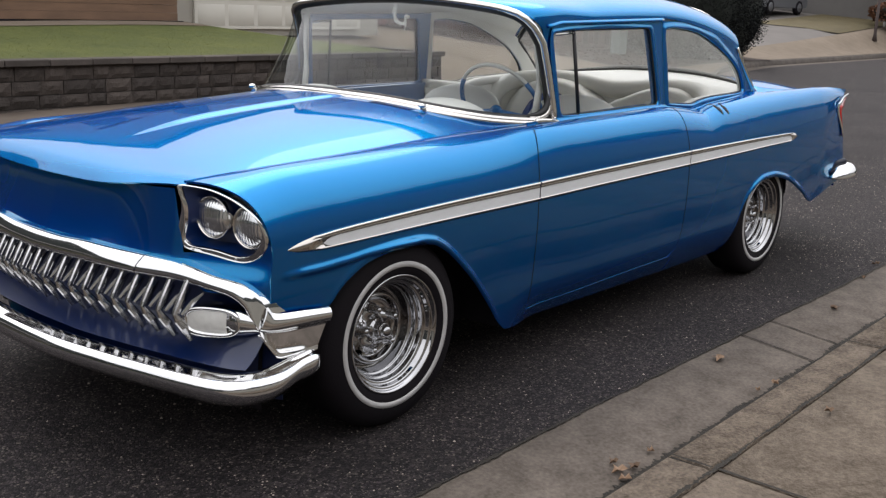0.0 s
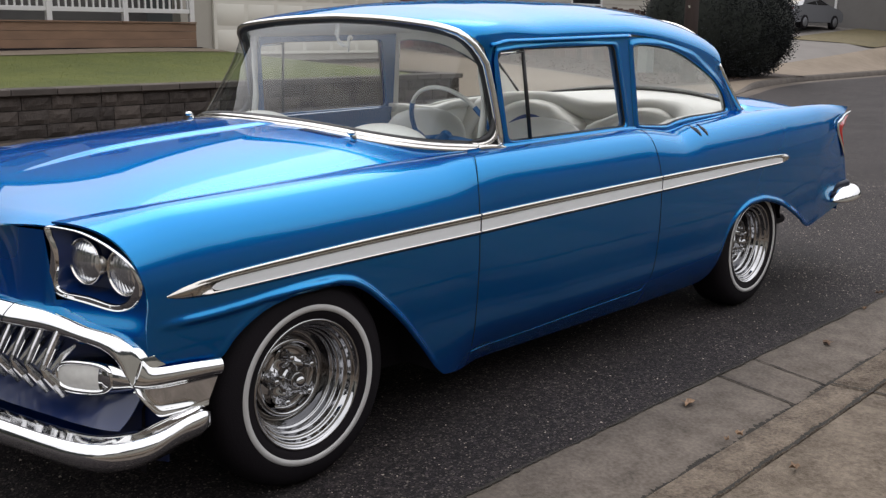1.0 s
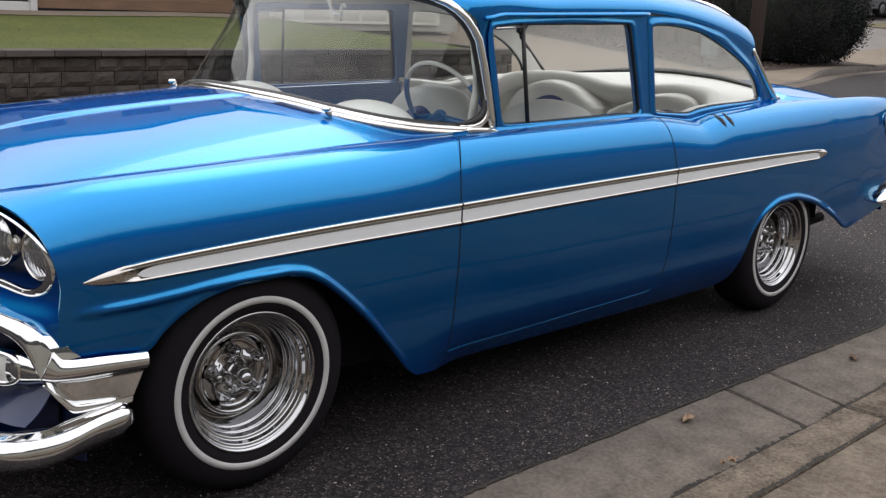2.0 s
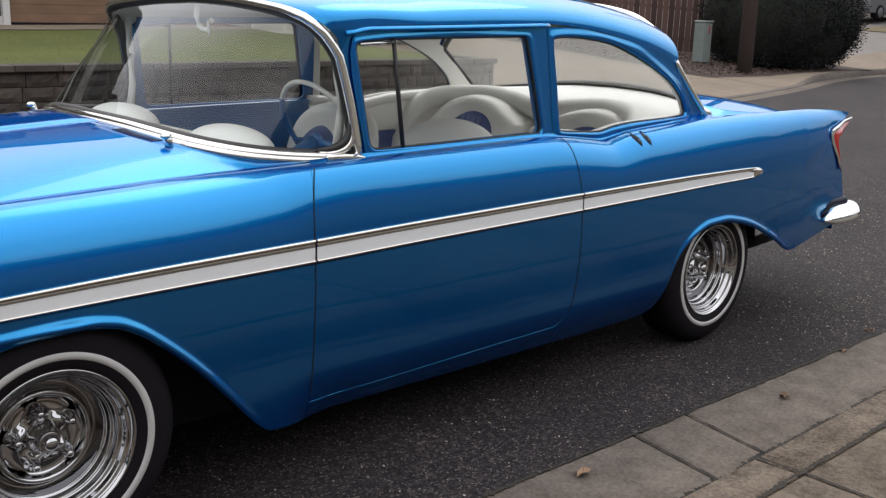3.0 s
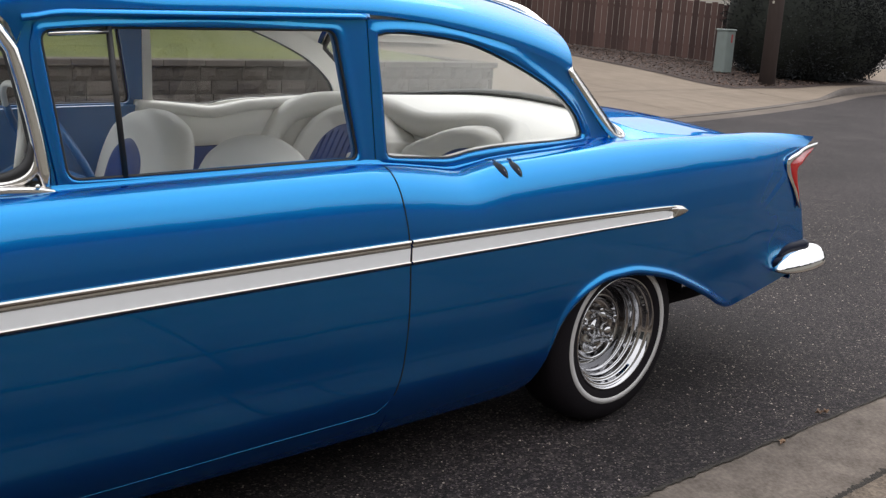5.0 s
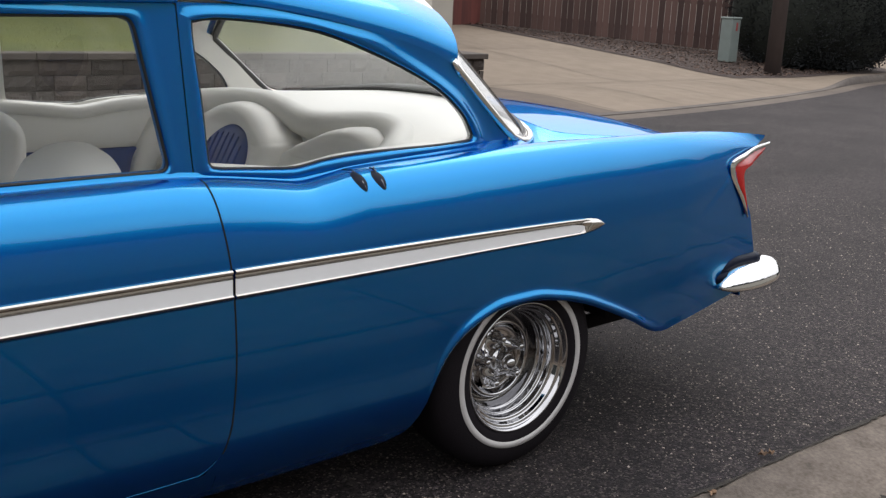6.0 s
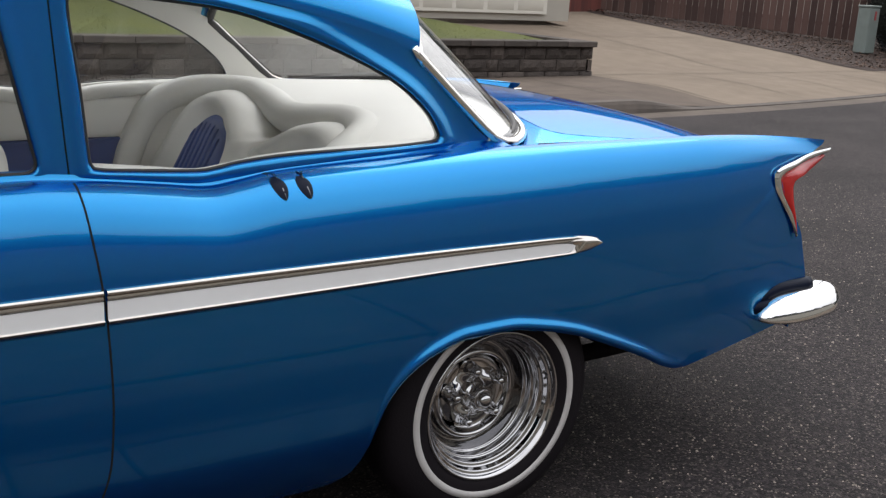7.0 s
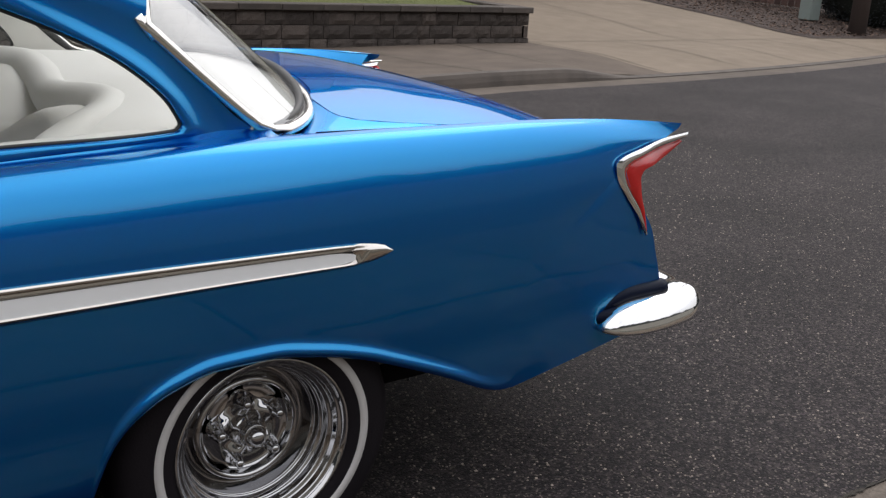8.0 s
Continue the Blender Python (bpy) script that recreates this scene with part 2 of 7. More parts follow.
def sweep(pts, section, caps=(True, True)):
    """Drags an open or closed section of (outward, upward) pairs along points; outward is level and square to the path. section may be a function of 0..1."""
    pts = [Vector(p) for p in pts]
    n = len(pts)
    rows = []
    for i, p in enumerate(pts):
        t = (pts[min(n - 1, i + 1)] - pts[max(0, i - 1)]).normalized()
        o = Vector((t.y, -t.x, 0)).normalized()
        sec = section(i / (n - 1)) if callable(section) else section
        rows.append([p + o * a + Vector((0, 0, b)) for a, b in sec])
    bm = bmesh.new()
    vs = [[bm.verts.new(q) for q in row] for row in rows]
    m = len(vs[0])
    for i in range(n - 1):
        for k in range(m):
            bm.faces.new((vs[i][k], vs[i][(k + 1) % m], vs[i + 1][(k + 1) % m], vs[i + 1][k]))
    if caps[0]:
        bm.faces.new(vs[0])
    if caps[1]:
        bm.faces.new(vs[-1][::-1])
    return bm


def lathe(profile, centre, sides=48):
    """Turns (radius, y) pairs about the axle through centre (x, z)."""
    bm = bmesh.new()
    rings = []
    for r, y in profile:
        if r < 1e-5:
            rings.append([bm.verts.new((centre[0], y, centre[1]))] * sides)
        else:
            rings.append([bm.verts.new((centre[0] + r * math.cos(k * 2 * math.pi / sides), y, centre[1] + r * math.sin(k * 2 * math.pi / sides))) for k in range(sides)])
    for a, b in zip(rings, rings[1:]):
        for k in range(sides):
            q = []
            for v in (a[k], a[(k + 1) % sides], b[(k + 1) % sides], b[k]):
                if v not in q:
                    q.append(v)
            if len(q) > 2:
                bm.faces.new(q)
    return bm


def box(x0, x1, y0, y1, z0, z1, bevel=0.0, seg=2):
    bm = bmesh.new()
    bmesh.ops.create_cube(bm, size=1)
    for v in bm.verts:
        v.co = Vector((lerp(x0, x1, v.co.x + 0.5), lerp(y0, y1, v.co.y + 0.5), lerp(z0, z1, v.co.z + 0.5)))
    if bevel:
        bmesh.ops.bevel(bm, geom=bm.edges[:], offset=bevel, segments=seg, profile=0.5, affect="EDGES")
    return bm


def ellipsoid(c, r, seg=20, rings=12, turn=None):
    bm = bmesh.new()
    bmesh.ops.create_uvsphere(bm, u_segments=seg, v_segments=rings, radius=1)
    m = Matrix.Translation(c) @ (turn or Matrix()) @ Matrix.Diagonal((*r, 1))
    bmesh.ops.transform(bm, matrix=m, verts=bm.verts)
    return bm


def outline(keys, n=80):
    """A closed smooth loop of (a, b) pairs through the keys."""
    k = list(keys)
    out = []
    m = len(k)
    per = max(2, n // m)
    for i in range(m):
        p0, p1, p2, p3 = [Vector(k[(i + j - 1) % m]) for j in range(4)]
        for s in range(per):
            t = s / per
            out.append(0.5 * ((2 * p1) + (p2 - p0) * t + (2 * p0 - 5 * p1 + 4 * p2 - p3) * t * t + (3 * p1 - p0 - 3 * p2 + p3) * t ** 3))
    return out


def rounded(keys, r=0.02, n=5):
    """A closed polygon with its corners rounded."""
    k = [Vector(p) for p in keys]
    out = []
    for i, p in enumerate(k):
        a, b = k[i - 1], k[(i + 1) % len(k)]
        ra, rb = min(r, (a - p).length * 0.45), min(r, (b - p).length * 0.45)
        q0, q1 = p + (a - p).normalized() * ra, p + (b - p).normalized() * rb
        for s in range(n + 1):
            t = s / n
            out.append((1 - t) ** 2 * q0 + 2 * t * (1 - t) * p + t * t * q1)
    return out


def flat_with_holes(outer, holes, place, cuts=0):
    """Fills an outline with holes in the plane, then puts each (a, b) at place(a, b)."""
    bm = bmesh.new()
    edges = []
    for loop in (outer, *holes):
        vs = [bm.verts.new((p[0], p[1], 0)) for p in loop]
        edges += [bm.edges.new((vs[i], vs[(i + 1) % len(vs)])) for i in range(len(vs))]
    bmesh.ops.triangle_fill(bm, use_beauty=True, use_dissolve=False, edges=edges)
    if cuts:
        bmesh.ops.subdivide_edges(bm, edges=bm.edges[:], cuts=cuts, use_grid_fill=True)
    for v in bm.verts:
        v.co = Vector(place(v.co.x, v.co.y))
    return bm


def mesh_of(name, bm, material, even=True):
    me = bpy.data.meshes.new(name)
    bmesh.ops.recalc_face_normals(bm, faces=bm.faces)
    bm.to_mesh(me)
    bm.free()
    if even:
        me.polygons.foreach_set("use_smooth", [True] * len(me.polygons))
    me.materials.append(material)
    return me


def part(name, bm, material, parent, label="", even=True, solid=0.0, kind="", bevel=0.0, auto=None):
    """Links a bmesh as one mesh object under a thing or a part."""
    ob = new(name, mesh_of(name, bm, material, even))
    if parent is not None:
        ob.parent = parent
        if parent.parent is None:
            ob.matrix_parent_inverse = parent.matrix_basis.inverted()
    if solid:
        md = ob.modifiers.new("solid", "SOLIDIFY")
        md.thickness, md.offset = solid, 0
        if even:
            ob.modifiers.new("crisp_edges", "EDGE_SPLIT").split_angle = radians(55)
    if auto:
        ob.data.set_sharp_from_angle(angle=radians(auto))
    return tagged(ob, label=label, kind=kind)


def thing(name, place, label, category, group="", kind=""):
    ob = new(name)
    ob.empty_display_size = 0.2
    ob.matrix_basis = Matrix.Translation(place)
    return tagged(ob, label, category, group, kind)


def both(bm_of, *args):
    """The bmesh of the near side, and the same on the far side."""
    far = bm_of(*args)
    for v in far.verts:
        v.co.y = -v.co.y
    return bm_of(*args), far


# ---- the car: near side is y < 0, nose towards -x ----
car = thing("car", (1.7, 0, 0), "candy blue customised two-door fifties sedan parked by the kerb", "car")

HALF = curve1((-0.7, 0.862), (-0.3, 0.862), (0.3, 0.856), (0.8, 0.856), (1.4, 0.866), (1.95, 0.874), (2.6, 0.882), (3.2, 0.883), (3.6, 0.873), (4.0, 0.848), (4.2, 0.826))
TOP_Z = curve1((-0.68, 0.892), (-0.5, 0.906), (0.0, 0.926), (0.35, 0.94), (0.65, 0.953), (0.82, 0.961), (1.1, 0.967), (1.4, 0.972), (1.85, 0.977), (1.98, 0.968), (2.1, 0.955), (2.2, 0.945), (2.25, 0.951), (2.36, 0.968), (2.64, 0.982), (2.95, 0.993), (3.3, 0.997), (3.7, 0.996), (4.2, 0.99))
TOP_S = curve1((-0.68, 0.625), (-0.5, 0.648), (0.0, 0.655), (0.35, 0.655), (0.65, 0.685), (0.82, 0.735), (1.0, 0.748), (1.9, 0.75), (2.3, 0.752), (2.9, 0.755), (3.3, 0.765), (4.2, 0.765))
LOW_Z = curve1((-0.7, 0.49), (-0.36, 0.49), (-0.31, 0.505), (-0.27, 0.545), (-0.22, 0.58), (-0.14, 0.615), (-0.03, 0.632), (0.08, 0.634), (0.16, 0.622), (0.22, 0.594), (0.28, 0.55), (0.39, 0.452), (0.49, 0.345), (0.60, 0.226), (0.635, 0.205), (0.8, 0.195), (1.9, 0.195), (2.44, 0.205), (2.51, 0.23), (2.54, 0.29), (2.56, 0.36), (2.59, 0.432), (2.64, 0.488), (2.71, 0.530), (2.80, 0.555), (2.915, 0.558), (3.03, 0.541), (3.14, 0.513), (3.26, 0.467), (3.395, 0.408), (3.51, 0.352), (3.56, 0.338), (3.62, 0.335), (3.77, 0.353), (3.9, 0.380), (4.15, 0.43))
FLARE = curve1((-0.40, 0), (-0.25, 0.12), (-0.08, 0.35), (0.06, 0.8), (0.16, 1), (0.40, 1), (0.52, 0.55), (0.60, 0.08), (0.64, 0), (2.53, 0), (2.60, 0.5), (2.72, 1), (3.4, 1), (3.5, 0.6), (3.6, 0))
CREASE_Z = curve1((-0.5, 0.630), (-0.36, 0.631), (-0.26, 0.635), (-0.11, 0.646), (0.0, 0.649), (0.1, 0.646), (0.2, 0.626))
WAIST = 0.70
ROUND = 2.4  # the shoulder is squarer than an ellipse


def side_of(x, z):
    """Half the body's width at height z."""
    half, top, ts = HALF(x), TOP_Z(x), TOP_S(x)
    if z > WAIST:
        k = min(1, (z - WAIST) / (top - WAIST))
        return ts + (half - ts) * max(0, 1 - k ** ROUND) ** (1 / ROUND)
    d = max(0, z - LOW_Z(x))
    s = half - 0.030 * ((WAIST - z) / 0.5) ** 2 + FLARE(x) * 0.013 * math.exp(-((d - 0.012) / 0.0135) ** 2)
    if x < 0.22:
        s += 0.010 * math.exp(-((z - CREASE_Z(x)) / 0.011) ** 2) * smooth(-0.53, -0.38, x) * (1 - smooth(0.04, 0.14, x))
    if 0.55 < x < 2.62 and z < 0.37:
        s -= 0.050 * ((0.37 - z) / 0.17) ** 2 * smooth(0.64, 0.90, x)
    return s


def side_at(x, v, low=LOW_Z):
    """A point of the near flank: v from the lower edge to the shoulder."""
    if v < 0.6:
        w = v / 0.6
        w = w * (1.35 - 0.35 * w) if w < 1 else 1
        zb = low(x)
        z = zb + (WAIST - zb) * (w ** 1.25)
        return Vector((x, -side_of(x, z), z))
    a = (v - 0.6) / 0.4 * math.pi / 2
    ca, sa = max(0.0, math.cos(a)) ** (2 / ROUND), max(0.0, math.sin(a)) ** (2 / ROUND)
    s, z = TOP_S(x) + (HALF(x) - TOP_S(x)) * ca, WAIST + (TOP_Z(x) - WAIST) * sa
    if x < 0.80:
        w = (v - 0.6) / 0.4
        z += 0.018 * 6.75 * w * w * (1 - w) * smooth(-0.63, -0.36, x) * min(1.0, (0.80 - x) / 1.1)
    return Vector((x, -s, z))


def brow(s, z):
    """How far forward the headlight's rim lies."""
    return -0.64 + (s - 0.60) * 0.42 - (z - 0.69) * 0.14


def fender_front(v):
    if v < 0.6:
        z = side_at(-0.57, v).z
        return lerp(-0.540, brow(0.862, 0.70), smooth(0.62, 0.70, z))
    a = (v - 0.6) / 0.4 * math.pi / 2
    s, z = 0.625 + (0.862 - 0.625) * max(0.0, math.cos(a)) ** (2 / ROUND), WAIST + (0.892 - WAIST) * max(0.0, math.sin(a)) ** (2 / ROUND)
    return brow(s, z)


def door_front(z):
    return curve1((0.2, 0.768), (0.6, 0.773), (0.76, 0.770), (0.85, 0.776), (0.90, 0.787), (0.94, 0.804), (0.965, 0.822), (1.0, 0.83))(z)


DOOR_BACK = curve1((0.2, 1.80), (0.262, 1.83), (0.275, 1.87), (0.30, 1.905), (0.34, 1.932), (0.42, 1.95), (0.55, 1.956), (0.72, 1.950), (0.80, 1.943), (0.876, 1.934), (0.935, 1.928), (0.982, 1.922))
DOOR_LOW = curve1((0.7, 0.252), (1.0, 0.255), (1.5, 0.270), (1.9, 0.278))
GAP = 0.0006


def fender_bm():
    def f(u, v):
        z = side_at(0.8, v).z
        x0, x1 = fender_front(v), door_front(z) - GAP
        return side_at(lerp(x0, x1, u), v)
    return grid(130, 72, f)


def door_bm():
    low = lambda x: DOOR_LOW(x) + 0.0012

    def f(u, v):
        x = lerp(door_front(side_at(0.8, v, low).z) + GAP, DOOR_BACK(side_at(1.9, v, low).z) - GAP, u)
        return side_at(x, v, low)
    return grid(60, 40, f)


def sill_bm():
    def f(u, v):
        x = lerp(0.772, 1.92, u)
        z = lerp(0.195, DOOR_LOW(x) - 0.0012, v)
        return Vector((x, -(side_of(x, z) - 0.001), z))
    return grid(40, 5, f)


TAIL = path3((4.135, 0.425), (4.128, 0.50), (4.118, 0.545), (4.088, 0.63), (4.066, 0.69), (4.035, 0.735), (3.985, 0.795), (3.952, 0.84), (3.944, 0.862), (3.95, 0.882), (3.99, 0.893), (4.08, 0.917), (4.165, 0.943), (4.19, 0.953), (4.198, 0.965))


def quarter_bm():
    def f(u, v):
        z = side_at(1.9, v).z
        x0 = DOOR_BACK(z) + GAP if z > 0.28 else lerp(1.921, DOOR_BACK(0.28) + GAP, smooth(0.270, 0.28, z))
        if u < 0.72:
            return side_at(lerp(x0, 3.6, (u / 0.72)), v)
        w = (u - 0.72) / 0.28
        p = side_at(3.6, v)
        e = TAIL(min(1, v ** 0.8))
        x = lerp(3.6, e.x, w)
        z = lerp(p.z, e.y, w ** (1 + v * 0.8))
        a = smooth(0.6, 1.0, v)
        s0 = -p.y
        s1 = lerp(0.836, 0.775, a) - 0.015 * math.sin(math.pi * min(1, max(0, (v - 0.55) / 0.3)))
        return Vector((x, -lerp(s0, s1, w ** 1.5), z))
    return grid(160, 64, f)


for side, bm in zip(("near", "far"), both(fender_bm)):
    part("front_fender", bm, PAINT, car, solid=0.006)
for bm in both(door_bm):
    part("door", bm, PAINT, car, solid=0.006)
def seam_bm(edge, z0, z1):
    """The narrow dark strip laid over a door's gap, standing for the shade inside it."""
    def f(u, v):
        k = lerp(z0, z1, u)
        w = edge(side_at(1.4, k).z)
        x = w + lerp(-0.0021, 0.0021, v)
        p = side_at(x, k)
        across = side_at(x, min(1, k + 0.01)) - side_at(x, k - 0.01)
        out = across.cross(Vector((1, 0, 0))).normalized()
        if out.y > 0:
            out = -out
        return p + out * 0.0034
    return grid(90, 1, f)


for edge, z0, z1 in ((DOOR_BACK, 0.165, 0.97), (door_front, 0.11, 0.93)):
    for bm in both(lambda: seam_bm(edge, z0, z1)):
        part("door_seal", bm, UNDERSHADE, car, solid=0.0006)


def lip_bm():
    """The rolled lower edge of a door, up round its rear corner."""
    pts = [(x, DOOR_LOW(x)) for x in [lerp(0.775, 1.80, i / 30) for i in range(31)]] + [(DOOR_BACK(z) - 0.003, z) for z in (0.279, 0.287, 0.297, 0.310)]
    return tube([Vector((x, -(side_of(x, z) + 0.0025), z)) for x, z in pts], [0.0018] * 31 + [0.0018, 0.0016, 0.0013, 0.001], 8)


for bm in both(lip_bm):
    part("door_lip", bm, PAINT, car)
for bm in both(sill_bm):
    part("rocker_panel", bm, PAINT, car, solid=0.006)
for bm in both(quarter_bm):
    part("quarter_panel", bm, PAINT, car, solid=0.006)

# hood, cowl
HOOD_MID = curve1((-0.72, 0.858), (-0.68, 0.887), (-0.60, 0.918), (-0.45, 0.953), (-0.2, 0.990), (0.1, 1.016), (0.4, 1.034), (0.6, 1.044))


def hood_z(x, s):
    sg, zg, zc = TOP_S(x), TOP_Z(x), HOOD_MID(x)
    k = min(1.0, s / sg)
    z = zg + (zc - zg) * (1 - k ** (2.6 + 0.5 * smooth(-0.2, 0.5, x)))
    z += 0.010 * smooth(-0.68, -0.40, x) * (1 - smooth(-0.25, 0.35, x)) * k * k * (1 - k ** 5)
    return z + 0.010 * (1 - smooth(0.078, 0.112, s)) * smooth(-0.55, -0.15, x)


def hood_front(s):
    return curve1((0, -0.725), (0.3, -0.718), (0.5, -0.695), (0.62, -0.665), (0.7, -0.65))(s)


def hood_back(s):
    return curve1((0, 0.425), (0.25, 0.432), (0.42, 0.455), (0.55, 0.52), (0.64, 0.60), (0.69, 0.645), (0.75, 0.66))(s)


def hood_bm():
    def f(u, v):
        t = 2 * v - 1
        x = lerp(hood_front(abs(t) * 0.65), hood_back(abs(t) * 0.69), u)
        s = (TOP_S(x) - GAP) * t
        return Vector((x, s, hood_z(x, abs(s)) - 0.012 * (1 - smooth(0, 0.03, u))))
    return grid(60, 140, f)


WS_LOW = path3((0.515, 0, 1.046), (0.53, 0.2, 1.042), (0.58, 0.46, 1.021), (0.64, 0.565, 1.006), (0.74, 0.648, 0.990), (0.88, 0.70, 0.978), (1.025, 0.728, 0.970))
WS_TOP = path3((0.905, 0, 1.430), (0.902, 0.2, 1.424), (0.892, 0.45, 1.406), (0.890, 0.57, 1.391), (0.906, 0.632, 1.371), (0.945, 0.668, 1.327), (0.978, 0.688, 1.268))


def cowl_bm():
    """From the hood's rear edge and the fenders' tops to the windshield's foot."""
    foot_ = sorted([(w.y, w.x, w.z) for w in [WS_LOW(i / 60) for i in range(61)]])
    fx, fz = curve1(*[(y, x) for y, x, z in foot_]), curve1(*[(y, z) for y, x, z in foot_])
    begin = curve1(*[(s, hood_back(s) + 0.0016) for s in (0, 0.1, 0.2, 0.3, 0.4, 0.5, 0.58, 0.64)], (0.680, 0.648), (0.71, 0.735), (0.728, 0.80))

    def f(u, v):
        t = 2 * v - 1
        s = 0.726 * abs(t)
        x1 = fx(s) - 0.006
        x = lerp(begin(s), x1, u)
        z = hood_z(x, s) + (fz(s) - 0.008 - hood_z(x1, s)) * u * u
        return Vector((x, s if t > 0 else -s, z - 0.0006))
    return grid(16, 120, f)


part("hood", hood_bm(), PAINT, car, solid=0.006)
cowl = part("cowl", cowl_bm(), PAINT, car, solid=0.004)
for i in range(16):
    for sg in (-1, 1):
        s_ = 0.27 + 0.011 * i
        x_ = 0.452 + 0.04 * (i / 16) ** 2
        pts_ = [Vector((x_ + d, s_ * sg, hood_z(x_ + d, s_) + 0.002)) for d in (0.0, 0.02, 0.04)]
        part("vent_slot", tube(pts_, 0.0014, 5), NAVY, cowl)

# nose panel under the hood, down to the grille
BUMP = path3((-0.828, 0, 0), (-0.8278, -0.04, 0), (-0.822, -0.2, 0), (-0.79, -0.42, 0), (-0.75, -0.62, 0), (-0.718, -0.76, 0), (-0.695, -0.835, 0), (-0.66, -0.880, 0), (-0.60, -0.898, 0), (-0.52, -0.893, 0), (-0.45, -0.882, 0), (-0.385, -0.870, 0), (-0.365, -0.866, 0))
NOSE = curve1((0, -0.735), (0.3, -0.726), (0.48, -0.703), (0.60, -0.660), (0.70, -0.618), (0.78, -0.584), (0.82, -0.566), (0.845, -0.551), (0.861, -0.536))


def nose_bm():
    def f(u, v):
        s = 0.861 * (2 * v - 1)
        k = abs(s)
        top = 0.858 + 0.012 * smooth(0.3, 0.6, k) if k < 0.592 else 0.680 + 0.05 * smooth(0.785, 0.85, k)
        z = lerp(lerp(0.645, 0.50, 0.5 * smooth(0.60, 0.68, k) + 0.5 * smooth(0.80, 0.845, k)), top, u)
        k2 = smooth(0.30, 0.64, k)
        x = NOSE(k) + (0.050 - 0.050 * (max(0.0, 0.88 - z) / 0.22) ** 1.8) * (1 - k2)
        if k > 0.40:
            x = lerp(x, brow(k, z) + 0.004, smooth(0.60, 0.69, z) * smooth(0.57, 0.62, k))
        return Vector((x, s, z))
    return grid(30, 236, f)


part("nose_panel", nose_bm(), PAINT, car, solid=0.006)
BUMP_X = curve1((0, -0.828), (0.2, -0.822), (0.42, -0.79), (0.62, -0.75), (0.76, -0.718), (0.835, -0.69), (0.86, -0.67))
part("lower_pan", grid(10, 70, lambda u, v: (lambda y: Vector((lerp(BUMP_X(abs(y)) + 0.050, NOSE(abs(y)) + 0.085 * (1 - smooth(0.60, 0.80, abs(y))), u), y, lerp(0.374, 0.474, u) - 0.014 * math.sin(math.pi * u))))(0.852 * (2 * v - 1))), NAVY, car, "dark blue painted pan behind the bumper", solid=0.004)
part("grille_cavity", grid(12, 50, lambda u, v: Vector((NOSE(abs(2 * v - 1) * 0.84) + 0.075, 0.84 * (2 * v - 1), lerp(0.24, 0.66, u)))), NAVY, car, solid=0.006)


